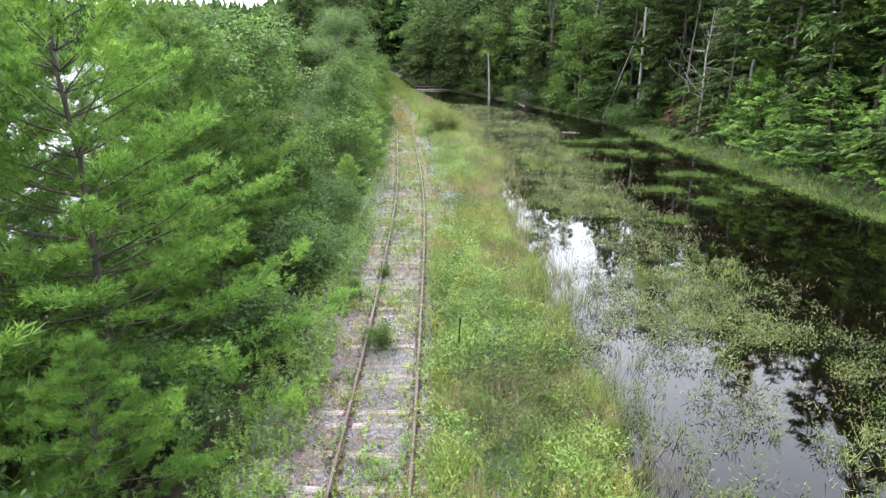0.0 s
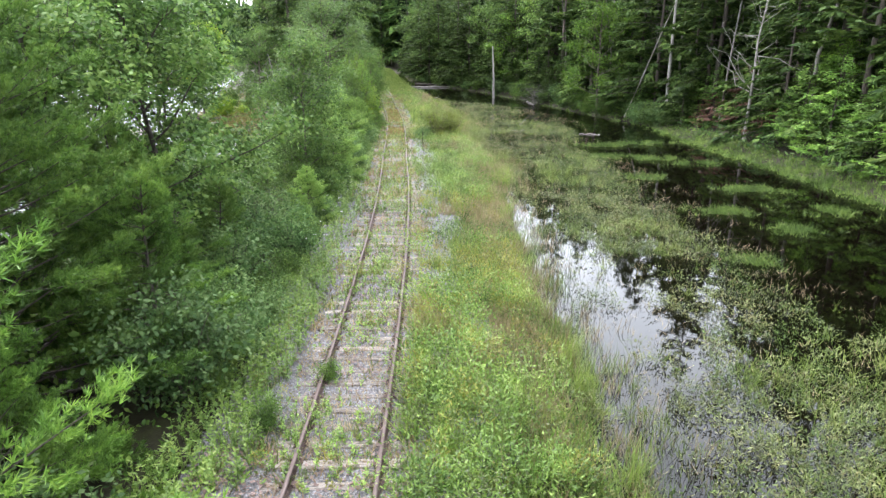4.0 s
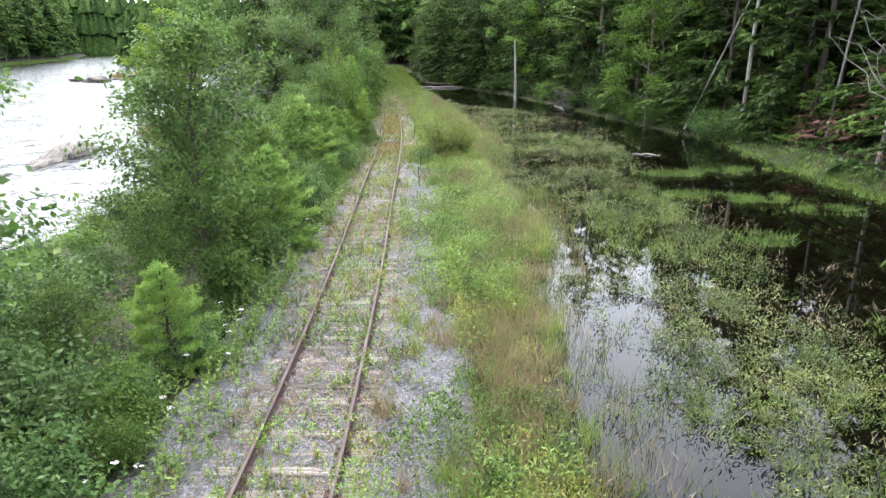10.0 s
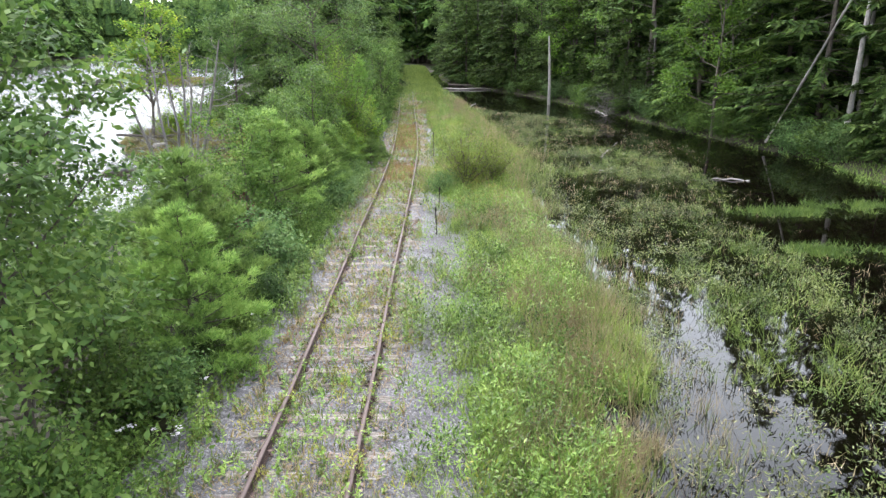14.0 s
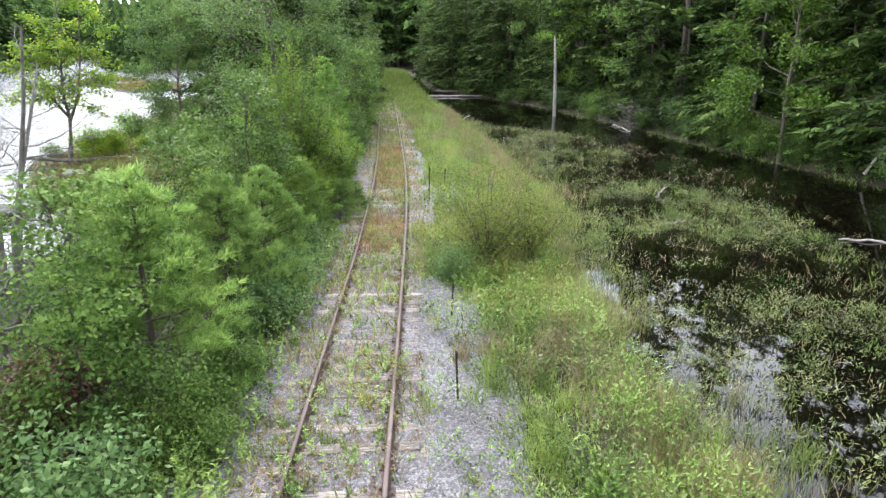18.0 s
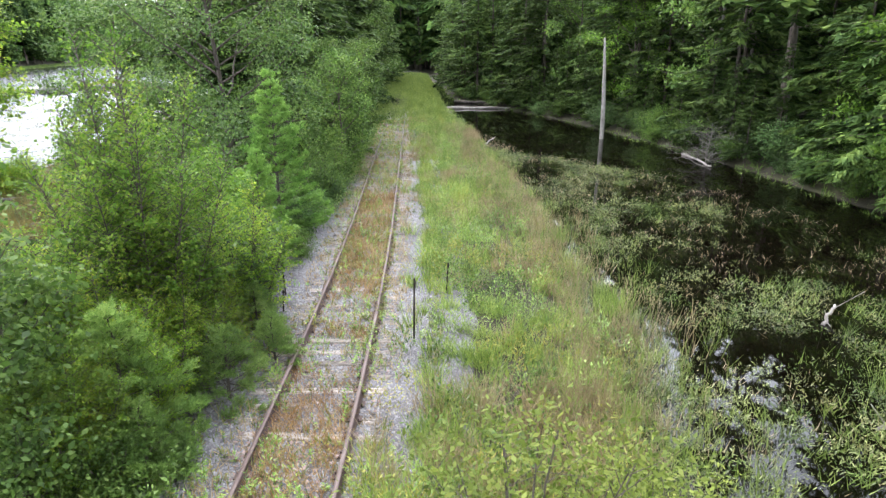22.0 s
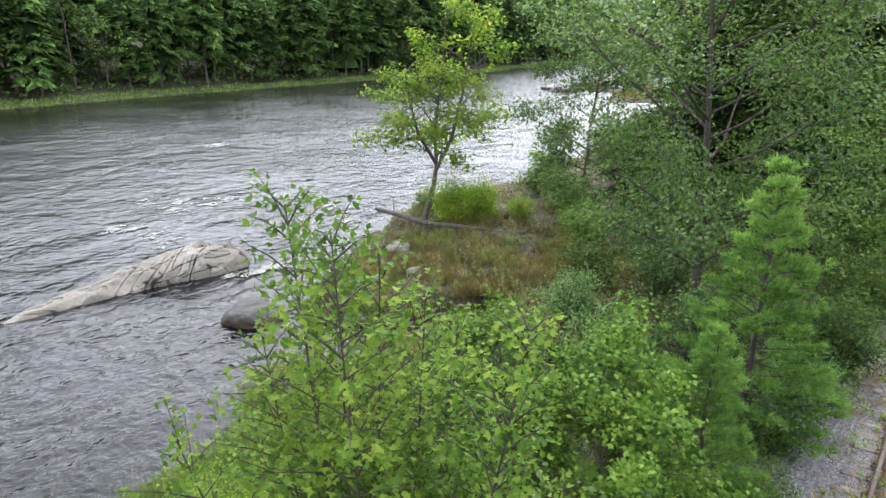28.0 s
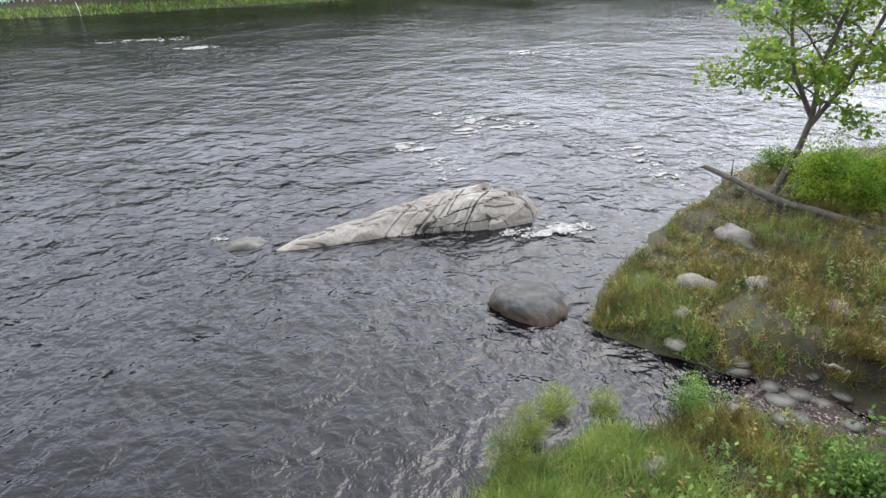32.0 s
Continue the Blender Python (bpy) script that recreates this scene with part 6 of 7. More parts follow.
rs = np.random.RandomState(89)
for y in np.arange(64, 140, 1.05):
    x = float(shore_woods(y)) + rs.uniform(-0.2, 1.3)
    pick = rs.rand()
    if pick < 0.4:
        hemlocks[rs.randint(3)].put(x + 0.6, y, "young hemlock drooping over the swamp", "young trees on the swamp's shore", rs.uniform(0.2, 0.42))
    else:
        (alder, green_bush, scrub_bush)[rs.randint(3)].put(x, y, "dark leafy shrub overhanging the swamp", "shrubs on the swamp's shore", rs.uniform(0.5, 0.95))

# bare trunks and snags on the swamp's shore
def pole(name, points, radii, material, label, category, sides=8):
    me = smooth(mesh_of(name, *tube(points, radii, sides), material))
    return tagged(new(name, me), label, category)


pole("bare_dead_tree", [(11.2, 102.7, -0.9), (11.15, 102.7, 2.0), (11.05, 102.8, 4.5), (10.9, 102.8, 6.8)], [0.17, 0.15, 0.12, 0.07], M_PALEBARK, "pale bare trunk standing in the water", "dead tree")
pole("leaning_dead_tree", [(21.4, 72.4, 0.0), (22.2, 70.8, 3.6), (23.2, 69.0, 8.2), (24.0, 67.6, 11.5)], [0.09, 0.08, 0.06, 0.03], M_DEADWOOD, "bleached dead trunk leaning over the shore", "dead tree")
pole("bare_tree", [(24.1, 68.6, -0.2), (24.0, 68.5, 6.0), (23.9, 68.4, 14.0)], [0.17, 0.14, 0.09], M_PALEBARK, "pale straight trunk at the wood's edge", "tree trunk")
pole("bare_tree", [(30.0, 52.8, 0.0), (29.8, 52.8, 9.0), (29.7, 52.8, 18.0)], [0.3, 0.26, 0.2], M_BARK, "thick grey pine trunk in the woods", "tree trunk")
rs = np.random.RandomState(99)
for y in np.arange(14, 118, 5.2):
    x = float(shore_woods(y)) + rs.uniform(2.2, 6.5)
    h, g = rs.uniform(11, 16), rs.uniform(0.08, 0.15)
    z = ground_z(x, y) - 0.2
    pole("bare_tree", [(x, y, z), (x + rs.normal(0, 0.2), y, z + h * 0.5), (x + rs.normal(0, 0.5), y + rs.normal(0, 0.4), z + h)], [g, g * 0.8, g * 0.45], M_GREYBARK, "thin grey trunk at the wood's edge", "tree trunk", 6)
bare_tree(dead_tree(81, 10.5, 5.0, 22, 0.12, split=True), M_DEADWOOD, pose(24.9, 54.6, ground_z(24.9, 54.6) - 0.1), "bleached dead tree with crooked bare limbs")
grey_bush = new("dead_bush", smooth(mesh_of("dead_bush", *dead_tree(82, 2.2, 2.6, 64, 0.04, base=0.02), M_GREYBARK)))
grey_bush.matrix_basis = pose(15.4, 92.5, ground_z(15.4, 92.5) - 0.1)
tagged(grey_bush, "bare grey bush on the swamp's shore", "bush")

# ---- the river's shore ----
def river_maple(seed):
    """A leaning trunk that forks into three stems, with flat boughs of leaves in separate tiers."""
    rs_ = np.random.RandomState(seed)
    trunk = np.array([(0, 0, -0.1), (0.05, 0.35, 1.1), (-0.05, 0.9, 2.2), (-0.1, 1.15, 3.2)])
    wood = [tube(trunk, [0.18, 0.14, 0.12, 0.1], 9)]
    stems = [np.array([(-0.1, 1.15, 3.2), (-0.3, 1.2, 5.0), (-0.1, 1.5, 7.4), (0.1, 1.7, 11.2)]),
             np.array([(-0.1, 1.05, 2.8), (0.4, 1.75, 4.6), (0.7, 2.3, 7.0), (0.9, 2.8, 10.4)]),
             np.array([(-0.1, 1.15, 3.2), (-0.9, 0.6, 4.8), (-1.2, 0.3, 6.4), (-1.3, 0.1, 8.0)])]
    c = []
    for j, stem in enumerate(stems):
        wood.append(tube(stem, [0.1, 0.085, 0.06, 0.015], 7))
        n = (15, 14, 10)[j]
        for i in range(n):
            u = 0.06 + 0.93 * (i + rs_.uniform(0.1, 0.9)) / n
            p = np.array([np.interp(u, np.linspace(0, 1, 4), stem[:, k]) for k in range(3)])
            reach = (4.7 - 3.0 * u) * rs_.uniform(0.6, 1.1)
            a = i * 2.4 + j * 2.1 + rs_.uniform(-0.4, 0.4)
            e = rs_.uniform(-0.05, 0.35) + 0.35 * u
            way = np.array([math.cos(a) * math.cos(e), math.sin(a) * math.cos(e), math.sin(e)])
            q = np.linspace(0, 1, 5)[:, None]
            line = p + way * reach * q + np.array([0, 0, 0.12]) * reach * np.sin(q * 4) + np.cumsum(rs_.normal(0, 0.03 * reach, (5, 3)), 0) * (q > 0)
            wood.append(tube(line, 0.036 * (1 - 0.8 * q[:, 0]) + 0.004, 5))
            for _ in range(8):
                f = rs_.uniform(0.35, 1.0)
                p0 = np.array([np.interp(f, q[:, 0], line[:, k]) for k in range(3)])
                tw = unit(way * 0.6 + rs_.normal(0, 0.6, 3) * np.array([1, 1, 0.8]))
                p1 = p0 + tw * rs_.uniform(0.3, 0.8)
                wood.append(tube(np.stack([p0, p1]), [0.008, 0.003], 3))
                m = int(rs_.uniform(9, 34))
                c.append(p0 * 0.3 + p1 * 0.7 + rs_.normal(0, 1, (m, 3)) * np.array([0.3, 0.3, 0.2]))
    c = np.concatenate(c)
    out = unit((c - np.array([0, 1.3, 5.5])) * np.array([1, 1, 0.6]))
    return join(wood), leaf_cloud(rs_, c, out, 0.19, 0.15, 1.2, shape=lobed)


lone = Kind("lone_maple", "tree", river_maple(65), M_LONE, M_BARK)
lone.put(-25.1, 84.8, "lone leaning maple with yellowing leaves on the river bank", turn=0.0)
for x, y, s in ((-23.9, 85.9, 0.95), (-22.7, 86.6, 0.85), (-24.6, 87.4, 0.65), (-23.4, 87.9, 0.6), (-21.4, 88.4, 0.5)):
    maple_bush.put(x, y, "leafy green shrub below the lone maple", "shrubs on the river bank", s)

# the far bank
rs = np.random.RandomState(92)
for row, (off, step) in enumerate(((6.5, 4.4), (14.0, 6.5), (28, 9))):
    y = -45.0
    while y < 470:
        x = float(far_shore(y)) - (off if not 26 < y < 50 else max(off, 15.5)) - rs.uniform(0, 3)
        k = far_broad if rs.rand() < 0.22 else far_fir[rs.randint(2)]
        k.put(x, y, "dark conifer of the woods on the far bank" if k is not far_broad else "leafy tree of the woods on the far bank", "woods on the far bank", rs.uniform(0.8, 1.3) * (1 if y < 180 else 1.35))
        y += step * rs.uniform(0.7, 1.35) * (1 if y < 180 else 1.5)


# woods that close the view: beyond the end of the line and round the river's bend
rs = np.random.RandomState(94)
for k in range(150):
    if k < 70:
        x, y = rs.uniform(-60, 40), rs.uniform(226, 300)
        if abs(x - float(track_x(y))) < 3 and y < 250:
            continue
    else:
        y = rs.uniform(150, 470)
        x = float(shore_river(y)) + 4 + rs.uniform(0, 45)
        if x > float(track_x(y)) - 12:
            continue
    kind = far_broad if rs.rand() < 0.3 else far_fir[rs.randint(2)]
    kind.put(x, y, "tree of the woods that close the view", "distant woods", rs.uniform(0.75, 1.2) * (1.7 if k < 70 else 1))


def wood_mass(name, spots, label, seed):
    """Distant woods as one mass of ragged conifer and leaf sprays."""
    rs_ = np.random.RandomState(seed)
    cs, outs = [], []
    for x, y, h, r in spots:
        n = 90
        u = rs_.rand(n) ** 0.8
        a = rs_.uniform(0, 6.283, n)
        q = r * 1.1 * (1 - u) ** 0.4 * np.sqrt(rs_.rand(n)) + 0.2
        gz = ground_z(x, y)
        cs.append(np.stack([x + np.cos(a) * q, y + np.sin(a) * q, gz + h * (0.05 + 0.95 * u)], 1))
        outs.append(np.stack([np.cos(a), np.sin(a), 0 * a], 1))
    c, o = np.concatenate(cs), np.concatenate(outs)
    hearts = []
    for k, (x, y, h, r) in enumerate(spots):
        v, f = heart(k, h, r * 1.6, 0.02, 3, 9, 0.35)
        hearts.append((v + np.array([x, y, ground_z(x, y)]), f))
    v, f = leaf_cloud(rs_, c, o, 2.2, 1.2, 0.35, 0.6)
    stuff(name, join([(v, np.concatenate([f[:, :3], f[:, [0, 2, 3]]]))] + hearts), M_FARLEAF, label, "woods")


spots = []
for y in np.arange(170, 640, 5.0):
    for k in range(5):
        spots.append((float(far_shore(y)) - 9 - 14 * k - rs.uniform(0, 8), y + rs.uniform(-2, 2), rs.uniform(17, 25) * (1 if y < 230 else 1.25), rs.uniform(4.5, 7)))
for x in np.arange(-420, -120, 4.0):
    for k in range(2):
        spots.append((x, 560 + 0.35 * (x + 270) + 14 * k + rs.uniform(-4, 4), rs.uniform(44, 54), rs.uniform(7, 10)))
for x in np.arange(-140, 70, 4.0):
    for k in range(3):
        spots.append((x + rs.uniform(-2, 2), 310 + 12 * k + rs.uniform(-5, 5), rs.uniform(15, 22) + 4 * k + (16 if x > -50 else 0), rs.uniform(4, 6.5)))
wood_mass("distant_woods", spots, "dark distant woods round the river's bend", 96)
spots = []
for y in np.arange(-60, 170, 6.0):
    spots.append((float(far_shore(y)) - 48 - rs.uniform(0, 10), y, rs.uniform(18, 26), rs.uniform(4, 6)))
    spots.append((float(shore_woods(y)) + 34 + rs.uniform(0, 8), y, rs.uniform(16, 24), rs.uniform(4, 6)))
for x in np.arange(-14, 70, 6.0):
    spots.append((x, -40 + rs.uniform(-5, 5), rs.uniform(14, 20), 4.5))
wood_mass("hillside_woods", spots, "dark woods on the slopes behind", 97)

# ---- rocks, logs and small things ----
def rock_mesh(seed, size, material, rough=0.22, steps=4, crack=0.0, taper=0.0, peak=0.0):
    """A weathered rock: a lumpy, bedded body with ledges."""
    bm = bmesh.new()
    bmesh.ops.create_icosphere(bm, subdivisions=steps, radius=1)
    for v in bm.verts:
        p = v.co.normalized()
        k = 1 + rough * noise.fractal(p * 1.6 + Vector((seed, 0, 0)), 1.0, 2.1, 4)
        ledge = crack * abs(noise.noise(Vector((p.x * 2.2 + p.z * 1.5 + seed, p.y * 7.0, p.z * 3))))
        thin = (1 - taper * (1 - p.y) / 2) * (1 - peak * max(p.z, 0))
        v.co = Vector((p.x * size[0] * thin, p.y * size[1], p.z * size[2] * thin)) * (k - ledge)
    me = bpy.data.meshes.new("rock")
    bm.to_mesh(me)
    bm.free()
    me.materials.append(material)
    return smooth(me)


def rock(x, y, z, size, seed, label, material=M_ROCK, turn=0.0, crack=0.0, name="boulder", steps=4):
    ob = new(name, rock_mesh(seed, size, material, crack=crack, steps=steps))
    ob.matrix_basis = pose(x, y, z, 0, 0, turn)
    return tagged(ob, label, "rock")


def ledge_mesh():
    """A wedge of bedded rock: a low tail that climbs to a broken, steep head."""
    s, a = np.meshgrid(np.linspace(0, 1, 440), np.linspace(-0.25, math.pi + 0.25, 128), indexing="ij")
    s, a = s.ravel(), a.ravel()
    high = np.interp(s, [0, 0.1, 0.5, 0.7, 0.8, 0.86, 0.94, 1.0], [0.02, 0.28, 0.78, 1.22, 1.4, 1.15, 0.8, 0.05])
    wide = np.interp(s, [0, 0.1, 0.5, 0.75, 0.92, 1.0], [0.1, 0.55, 1.2, 1.6, 1.3, 0.3])
    lift = np.sign(np.sin(a)) * np.abs(np.sin(a)) ** 1.45
    along_, across, up = s * 10.2, np.cos(a) * wide, lift * high
    beds = 0.1 * (vnoise(along_ * 0.35 + up * 1.2, across * 1.6 + up * 2.4, 0.9, 5) - 0.5) + 0.09 * (fnoise(along_, across * 2 + up * 3, 0.5, 6) - 0.5)
    step = np.floor((up * 1.7 + across * 0.7 + along_ * 0.12) * 2.2) % 2 * 0.02
    slant = along_ + 1.5 * across + 0.9 * vnoise(along_ * 0.3, across + up, 0.6, 7)
    for at in (5.9, 6.6, 7.3, 7.7, 8.5, 9.1):
        step = step + 0.13 * np.exp(-((slant - at) / 0.07) ** 2)
    strike = across + 0.5 * up + 0.13 * along_ + 0.2 * vnoise(along_, across * 0, 1.3, 8)
    for at in (0.6, 1.15, 1.6, 2.1):
        step = step + 0.04 * np.exp(-((strike - at) / 0.06) ** 2) * (vnoise(along_, across, 1.6, at) > 0.35)
    k = 1 + (beds - step) * np.clip(s * 4, 0.2, 1) / np.maximum(wide, 0.5)
    v = np.stack([across * k - 0.5 * np.sin(math.pi * s), along_ - 5.1, up * k], 1)
    # joints cut it into blocks, each broken along its own flat faces
    rs_ = np.random.RandomState(44)
    block = np.digitize(along_ + 1.1 * across, (1.6, 3.4, 4.9, 6.0, 6.9, 7.7, 8.5, 9.3))
    for b in range(9):
        me_ = block == b
        for turn in (20, 50, 78, 105, 135, 165):
            th = math.radians(turn + rs_.uniform(-9, 9))
            n = unit(np.array([math.cos(th), rs_.uniform(-0.16, 0.16), math.sin(th)]))
            far = v[me_] @ n
            cut = np.percentile(far, 97) * rs_.uniform(0.8, 0.98)
            v[me_] = v[me_] - np.maximum(far - cut, 0)[:, None] * n * 0.92
    v[:, 2] += 0.05 * (fnoise(v[:, 0] * 2, v[:, 1], 0.6, 12) - 0.5)
    i, j = np.meshgrid(np.arange(439), np.arange(127), indexing="ij")
    i, j = i.ravel(), j.ravel()
    quads = np.stack([i * 128 + j, (i + 1) * 128 + j, (i + 1) * 128 + j + 1, i * 128 + j + 1], 1)
    # open joints: across the head, and long slanting ones down the flank
    wander = 0.22 * (fnoise(along_, across + up, 0.5, 14) - 0.5)
    joint = np.zeros(len(v), bool)
    for at, half, low_ in ((8.45, 0.045, -1.0), (7.35, 0.03, 0.75)):
        joint |= (np.abs(along_ + 1.2 * across + wander - at) < half * (0.4 + vnoise(along_, across * 2, 0.4, at))) & (a > low_)
    for at, rise, a0, a1 in ((0.3, 0.1, 2.6, 6.6), (0.55, 0.14, 4.6, 8.4), (1.05, 0.12, 5.4, 8.4), (0.2, 0.09, 6.4, 8.3), (0.75, 0.1, 8.6, 9.4)):
        joint |= (np.abs(a - at - rise * (along_ - 5) - 0.6 * wander) < 0.016 * (0.3 + 1.2 * vnoise(along_, across * 0, 0.5, at + 3))) & (along_ > a0) & (along_ < a1)
    section = np.digitize(along_ + 1.2 * across + wander, (7.35, 8.45))
    keep, of = ~joint[quads[:, 0]], section[quads[:, 0]]
    blocks = []
    for b in range(3):
        q = quads[keep & (of == b)]
        used, back = np.unique(q, return_inverse=True)
        blocks.append(smooth(mesh_of("river_ledge_block", v[used], back.reshape(-1, 4), M_LEDGE)))
    # near-black shell, shrunk inside the blocks, so the open joints read dark
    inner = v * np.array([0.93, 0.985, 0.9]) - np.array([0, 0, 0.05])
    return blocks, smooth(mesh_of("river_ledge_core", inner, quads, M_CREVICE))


blocks, core = ledge_mesh()
main = new("river_ledge")
main.empty_display_size = 0.2
main.matrix_basis = pose(-27.9, 71.4, RIVER_Z - 0.02, 0, 0, 4)
tagged(main, "long pale grey ledge of cracked rock rising from the river", "rock")
for name, me in zip(("tail", "shoulder", "head"), blocks):
    part(name, me, main)
part("crevice", core, main, "dark inner shell behind the cracks")
rock(-28.3, 65.2, RIVER_Z - 0.12, (0.5, 0.9, 0.3), 5, "small dark rock awash in the river", M_WETROCK)
bold = new("boulder", rock_mesh(9, (1.3, 1.0, 1.1), M_BOULDER, 0.13, 5, 0.03, 0, 0.55))
bold.matrix_basis = pose(-21.7, 73.2, RIVER_Z + 0.02, 0, 0, 20)
tagged(bold, "rounded wet boulder at the river's edge", "rock")
for i, (x, y, s) in enumerate(((-22.6, 81.2, 0.75), (-20.4, 78.0, 0.6), (-14.8, 72.9, 0.4), (-20.5, 74.6, 0.26), (-19.2, 76.6, 0.36), (-18.4, 75.9, 0.3), (-14.2, 78.8, 0.35), (-19.6, 79.4, 0.4), (-17.6, 80.2, 0.38), (-21.6, 77.0, 0.34))):
    rock(x, y, ground_z(x, y) + s * 0.02, (s * 1.1, s * 0.8, s * 0.45), 20 + i, "grey stone half buried in the bank grass", turn=40 * i, crack=0.1, steps=3)
for x, y, a, b in ((-85, 181, 6, 2.2), (-81, 176, 4, 1.2), (-76, 186, 5, 1.5)):
    rock(x, y, RIVER_Z, (a * 0.8, b * 1.5, 1.3), x, "dark rock ledge far out in the river", M_WETROCK, turn=20, crack=0.2)


def mound(x, y, a, b, h, turn, label):
    ob = new("grassy_island", rock_mesh(abs(x), (a, b, h), M_SOIL, 0.3))
    ob.matrix_basis = pose(x, y, RIVER_Z - 0.1, 0, 0, turn)
    tagged(ob, label, "island")
    rs_ = np.random.RandomState(int(abs(x)))
    n = 900
    q = rs_.normal(0, 0.42, (n, 2))
    q = q[(q ** 2).sum(1) < 0.9]
    hz = h * np.sqrt(np.maximum(1 - (q ** 2).sum(1), 0.02)) * 0.92
    part("island_grass", mesh_of("island_grass", *tufts(rs_, q[:, 0] * a, q[:, 1] * b, hz, 7, 0.7, 0.12, 0.6, 0.4), M_SHORE), ob)


mound(-80, 196, 9, 16, 0.8, 25, "low grassy island in the river")
mound(-62, 176, 7, 12, 0.8, 15, "low grassy spit in the river")


def log(points, radii, label, name="fallen_log", material=M_LOG, stubs=0, seed=0):
    rs_ = np.random.RandomState(seed)
    p = np.array(points, float)
    t = np.linspace(0, 1, 9)
    fine = np.stack([np.interp(t, np.linspace(0, 1, len(p)), p[:, a]) for a in range(3)], 1)
    fine[1:-1] += rs_.normal(0, 0.03, (7, 3))
    r = np.interp(t, np.linspace(0, 1, len(radii)), radii)
    bits = [tube(np.concatenate([fine[:1], fine, fine[-1:]]), np.concatenate([[0.005], r, [0.005]]), 9)]
    for _ in range(stubs):
        k = rs_.randint(1, 8)
        d = unit(rs_.normal(0, 1, 3) + np.array([0, 0, 0.5]))
        bits.append(tube(np.stack([fine[k], fine[k] + d * 0.35, fine[k] + d * rs_.uniform(0.5, 0.9)]), [r[k] * 0.35, r[k] * 0.2, 0.01], 5))
    ob = new(name, smooth(mesh_of(name, *join(bits), material)))
    return tagged(ob, label, "log")


log([(-27.6, 83.7, -1.15), (-24.4, 84.3, -1.42), (-21.4, 85.3, -1.38), (-19.4, 86.4, -1.34)], [0.11, 0.13, 0.15, 0.16], "long dark drift log on the river bank", stubs=2)
log([(-16.4, 78.3, -1.75), (-15.8, 78.7, -1.7)], [0.045, 0.055], "short bleached piece of driftwood", "driftwood", M_DEADWOOD)
log([(14.7, 63.0, SWAMP_Z + 0.03), (16.4, 62.6, SWAMP_Z + 0.04)], [0.035, 0.05], "pale log floating in the swamp", material=M_DEADWOOD)
log([(2.2, 99.0, SWAMP_Z), (3.1, 101.0, SWAMP_Z + 0.35)], [0.06, 0.03], "bleached stick poking from the swamp", "dead_branch", M_DEADWOOD)
log([(-1.6, 126.5, SWAMP_Z + 0.1), (7.4, 126.5, SWAMP_Z + 0.12)], [0.16, 0.1], "long bare log lying across the swamp", material=M_DEADWOOD)
log([(-1.0, 134, SWAMP_Z + 0.2), (5.0, 132, SWAMP_Z + 0.15)], [0.2, 0.12], "dark log lying across the swamp")
log([(15.0, 95.5, SWAMP_Z + 0.05), (15.2, 91.0, SWAMP_Z + 0.1)], [0.08, 0.06], "pale log at the swamp's edge", material=M_DEADWOOD)
log([(10.4, 69.4, SWAMP_Z), (10.9, 69.9, SWAMP_Z + 0.35)], [0.05, 0.03], "broken grey stump in the marsh", "stump", M_DEADWOOD, 3, 4)
log([(9.0, 64.8, SWAMP_Z + 0.02), (10.2, 65.2, SWAMP_Z + 0.1)], [0.05, 0.03], "bent bare branch in the marsh", "dead_branch", M_DEADWOOD, 2, 5)


def stake(x, y, h, tilt):
    z = float(bed_z(np.array([x]), np.array([y]))[0])
    bm = bmesh.new()
    bmesh.ops.create_cone(bm, cap_ends=True, segments=6, radius1=0.022, radius2=0.018, depth=h + 0.2, matrix=Matrix.Translation((0, 0, h / 2 - 0.1)))
    bmesh.ops.create_cube(bm, size=1, matrix=Matrix.LocRotScale((0.02, 0, h * 0.9), None, (0.03, 0.012, h * 0.12)))
    me = bpy.data.meshes.new("iron_stake")
    bm.to_mesh(me)
    bm.free()
    me.materials.append(M_IRON)
    ob = new("iron_stake", me)
    ob.matrix_basis = pose(x, y, z, tilt, tilt * 0.6, 30)
    tagged(ob, "thin dark iron stake beside the rails", "stake", "stakes along the line")


for x, y, h, a in ((1.95, 15.2, 1.15, 2), (1.35, 52.3, 1.0, -2), (0.35, 67.6, 1.5, 1), (0.95, 70.6, 0.9, 3), (-3.4, 70.2, 0.9, -3), (-3.1, 69.0, 0.6, 4), (1.25, 56.0, 0.9, 2)):
    stake(x, y, h, a)

# brush pile where the rails run out
pile = new("brush_pile", smooth(mesh_of("brush_pile", *dead_tree(85, 1.1, 2.0, 34, 0.05, base=0.02), M_LOG)))
pile.matrix_basis = pose(-7.2, 125.0, -0.3)
tagged(pile, "brown heap of cut brush across the track", "brush pile")
mud_ = new("mud_patch", rock_mesh(31, (1.3, 1.6, 0.26), M_MUD, 0.3))
mud_.matrix_basis = pose(-15.2, 77.0, RIVER_Z - 0.12)
tagged(mud_, "dark wet mud among the shore grass", "mud", kind="structure")

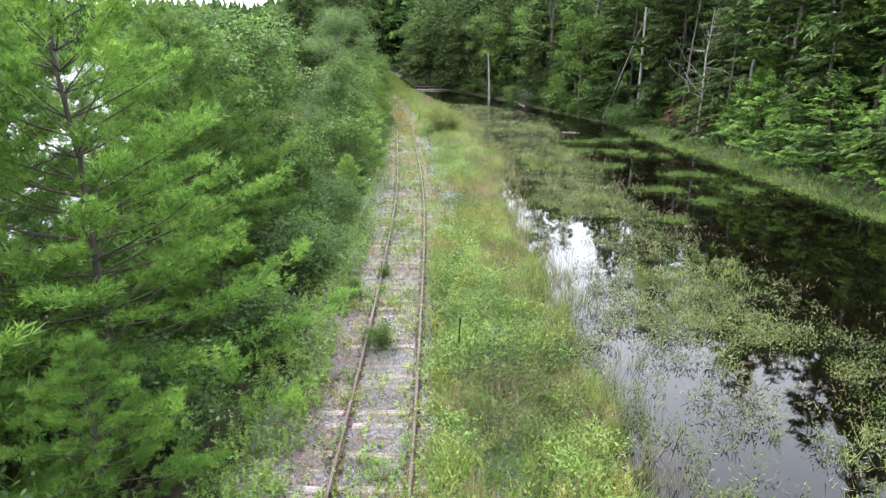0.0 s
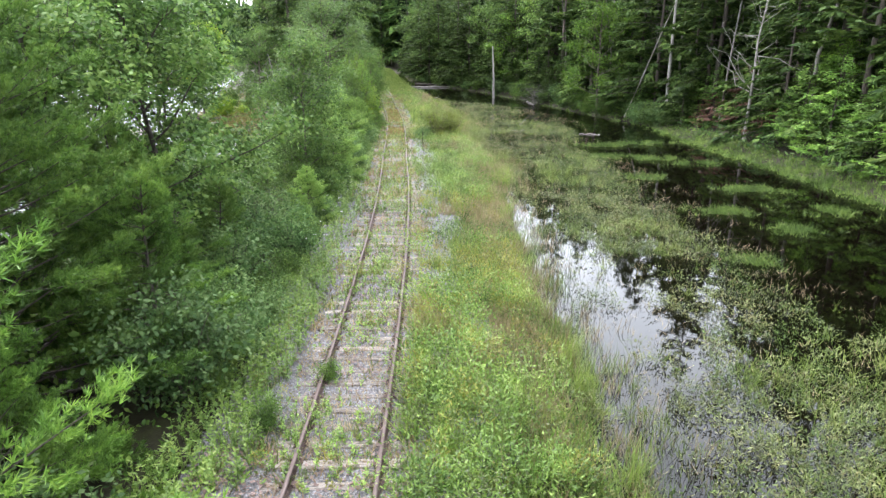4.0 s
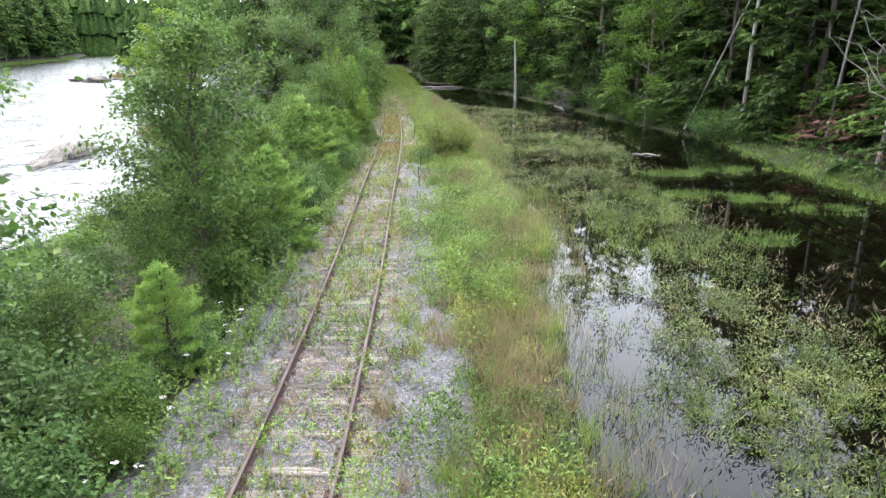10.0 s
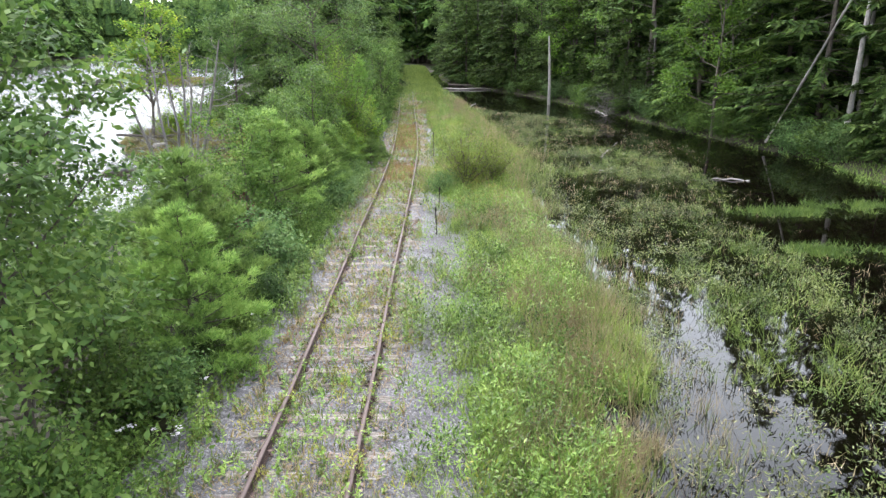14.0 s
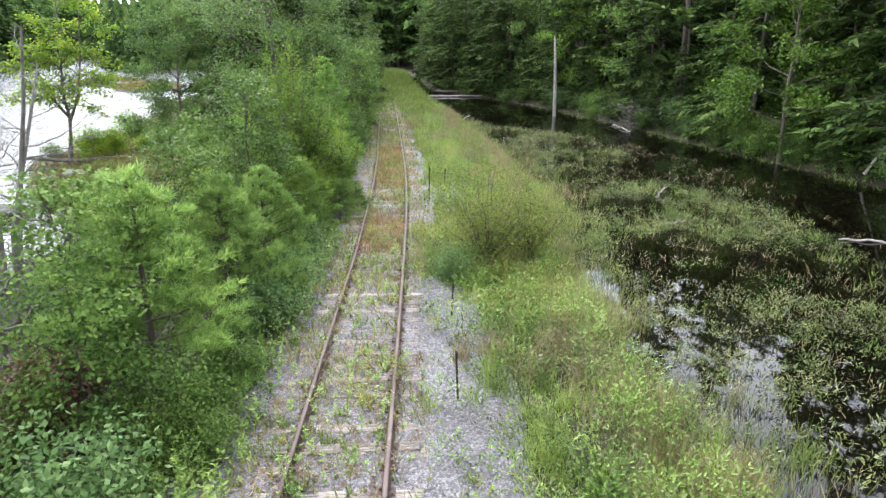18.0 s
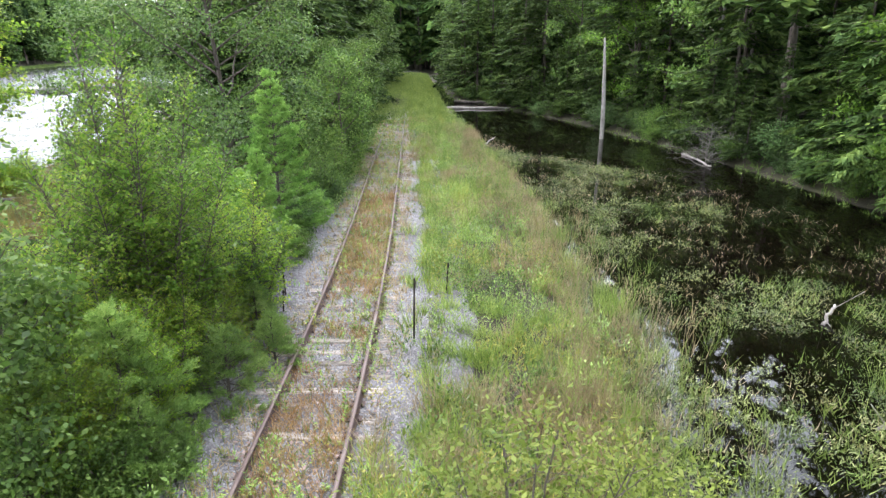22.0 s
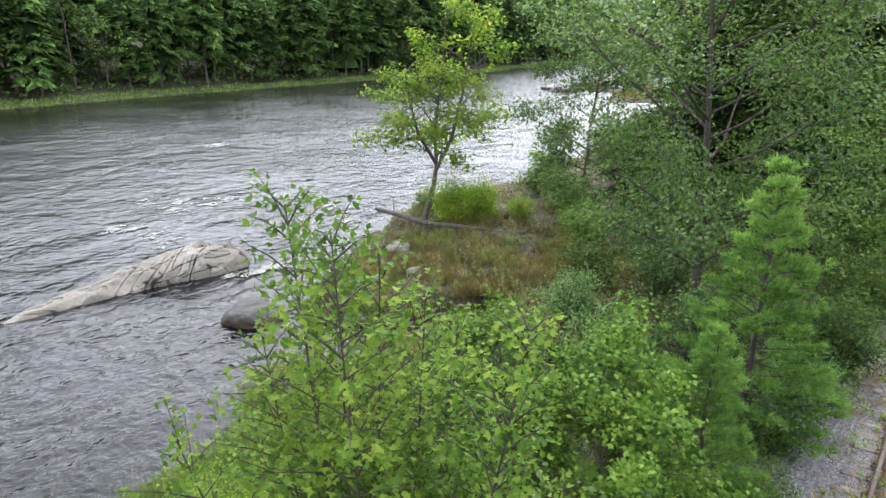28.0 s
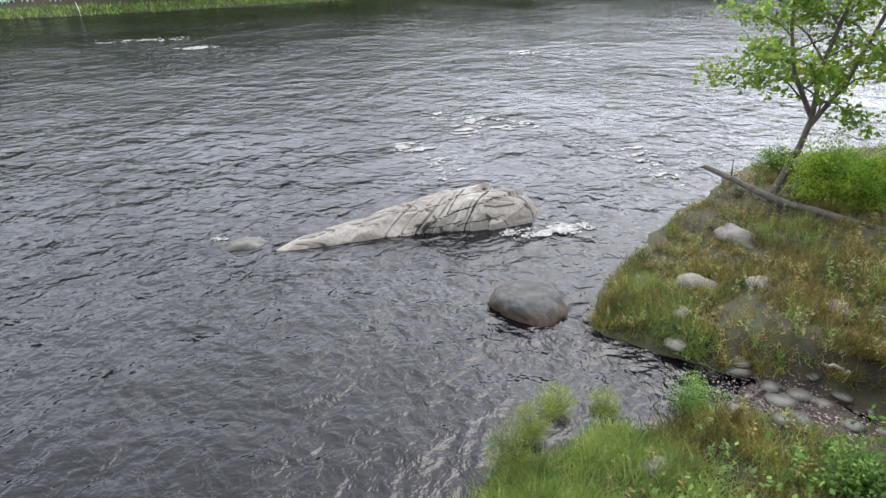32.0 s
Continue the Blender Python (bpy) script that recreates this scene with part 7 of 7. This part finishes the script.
bits = [tube(np.stack([p, p + d * 0.5, p + d]), [0.012, 0.01, 0.004], 4) for p, d in
        [(np.array([-15.9 + 0.5 * math.sin(i * 2.1), 76.6 + 0.7 * math.cos(i * 1.7), RIVER_Z + 0.16]), np.array([0.4 * math.sin(i * 5.3), 0.4 * math.cos(i * 5.3), 0.05])) for i in range(46)]]
for k in range(30):
    x, y = rs.normal(-15.5, 0.9), rs.normal(77.1, 1.0)
    d = rs.uniform(0.1, 0.3)
    rock(x, y, max(ground_z(x, y), RIVER_Z + 0.1) + d * 0.1, (d * 1.2, d, d * 0.4), 60 + k, "flat grey stone lying in the mud", M_WETROCK, turn=37 * k, crack=0.1, steps=2, name="shore_stone")
qx, qy = rs.normal(-15.5, 0.8, 2400), rs.normal(77.0, 0.9, 2400)
stuff("mud_litter", leaf_cloud(rs, np.stack([qx, qy, np.maximum(land(qx, qy), RIVER_Z + 0.12) + rs.uniform(0, 0.05, 2400)], 1), np.zeros((2400, 3)), 0.07, 0.04, 3.0, 0.4), M_SILT, "dead leaves washed onto the mud", "litter")
stuff("drift_twigs", join(bits), M_LOG, "dark twigs strewn over the mud", "twigs")
# broken water below the rocks
rs = np.random.RandomState(95)
foam = []
for x, y, a, b in ((-41.3, 77.4, 2.4, 1.5), (-39.3, 80.4, 1.5, 1.7), (-37.1, 73.6, 1.3, 1.0), (-34.0, 74.5, 1.7, 0.8), (-32.8, 83.9, 2.0, 1.0), (-29.4, 83.3, 1.3, 0.7),
                   (-26.0, 76.0, 0.6, 1.4), (-28.6, 65.0, 0.5, 1.1), (-81.2, 56.1, 1.6, 4.0), (-74.5, 61.6, 1.3, 2.4), (-62.4, 89.8, 1.0, 2.0)):
    cell = 0.035 if x > -60 else 0.12
    gx, gy = np.meshgrid(np.arange(-1.3 * a, 1.3 * a, cell), np.arange(-1.3 * b, 1.3 * b, cell), indexing="ij")
    k0, k1 = gx.shape
    fall = 1 - (gx / a) ** 2 - (gy / b) ** 2
    wx, wy_ = gx + x, gy + y
    lace = fnoise(wx * 1.5, wy_ * 0.8 + 0.5 * wx, 0.75, 33) + 0.16 * fall
    lift = 0.015 + 0.09 * np.clip(lace - 0.55, 0, 1) + 0.03 * rs.rand(k0, k1)
    v = np.stack([wx + rs.normal(0, cell * 0.3, gx.shape), wy_ + rs.normal(0, cell * 0.3, gx.shape), RIVER_Z + lift], 2).reshape(-1, 3)
    p, q = np.meshgrid(np.arange(k0 - 1), np.arange(k1 - 1), indexing="ij")
    keep = (lace[:-1, :-1] + 0.22 * (vnoise(wx, wy_, 0.12, 34)[:-1, :-1] - 0.5) > 0.63 + 0.14 * rs.rand(k0 - 1, k1 - 1)).ravel()
    p, q = p.ravel()[keep], q.ravel()[keep]
    foam.append((v, np.stack([p * k1 + q, (p + 1) * k1 + q, (p + 1) * k1 + q + 1, p * k1 + q + 1], 1)))
stuff("white_water", join(foam), M_FOAM, "white foam where the river breaks over rocks", "foam")

green_bush.put(-16.3, 74.9, "small rounded green shrub by the inlet", size=0.5)
for x, y, s in ((-17.3, 71.9, 0.34), (-17.0, 73.0, 0.3), (-16.6, 71.0, 0.36), (-15.9, 70.2, 0.4)):
    bright_bush.put(x, y, "thin leafy willow shoots by the water", "willow shoots", s)


# ---- the clearing on the far bank ----
def garden_chair(colour):
    """A slatted garden chair: seat, fanned back, arms and legs."""
    ob = root("garden_chair", 0, 0, 0, colour[1] + " plastic garden chair on the far bank", "chair", "chairs on the far bank")

    def board(name, size, at, tilt=0.0):
        bm = bmesh.new()
        bmesh.ops.create_cube(bm, size=1, matrix=Matrix.LocRotScale((0, 0, 0), None, size))
        bmesh.ops.bevel(bm, geom=bm.edges[:], offset=0.008, segments=1, affect="EDGES")
        me = bpy.data.meshes.new(name)
        bm.to_mesh(me)
        bm.free()
        me.materials.append(colour[0])
        part(name, me, ob).matrix_basis = pose(*at, tilt, 0, 0)

    board("seat", (0.52, 0.5, 0.04), (0, 0, 0.38), 8)
    for k in range(5):
        board("back_slat", (0.09, 0.03, 0.62 + 0.1 * (2 - abs(k - 2))), ((k - 2) * 0.11, 0.3, 0.72), -18)
    for sx in (-0.32, 0.32):
        board("armrest", (0.11, 0.62, 0.03), (sx, 0, 0.58))
        board("leg", (0.06, 0.07, 0.58), (sx * 0.9, -0.24, 0.28))
        board("leg", (0.06, 0.07, 0.5), (sx * 0.9, 0.26, 0.24))
    return ob


PAINTS = [(rough_material("white plastic", [(0.2, (0.6, 0.6, 0.58)), (0.8, (0.78, 0.78, 0.76))], 5, 30, rough=0.5, bump=0.05), "white"),
          (rough_material("pale green plastic", [(0.2, (0.25, 0.45, 0.33)), (0.8, (0.36, 0.58, 0.44))], 5, 30, rough=0.5, bump=0.05), "pale green"),
          (rough_material("blue plastic", [(0.2, (0.03, 0.18, 0.45)), (0.8, (0.05, 0.26, 0.6))], 5, 30, rough=0.5, bump=0.05), "blue")]
CHAIRS = ((33.7, 0, 7.3), (34.6, 0, 7.4), (35.3, 1, 7.3), (36.0, 0, 7.8), (37.5, 0, 8.0), (38.2, 0, 7.8), (40.3, 0, 9.0), (40.9, 0, 7.8),
          (41.6, 0, 7.7), (45.0, 1, 8.2), (45.7, 1, 8.2), (46.6, 1, 8.3), (48.0, 2, 8.1))
first = [garden_chair(c) for c in PAINTS]
used = [False, False, False]
for y, k, d in CHAIRS:
    x = float(far_shore(y)) - d
    m = Matrix.LocRotScale((x, y, ground_z(x, y) - 0.01), Euler((0, 0, radians(100 + 17 * math.sin(y * 3)))), None)
    if used[k]:
        copy_thing(first[k], m)
    else:
        first[k].matrix_basis, used[k] = m, True
pole("white_stake", [(-107.6, 45.5, -2.45), (-107.7, 45.4, -1.6), (-107.8, 45.2, -0.6)], [0.05, 0.05, 0.04], PAINTS[0][0], "thin white stake leaning on the far bank", "stake", 6)
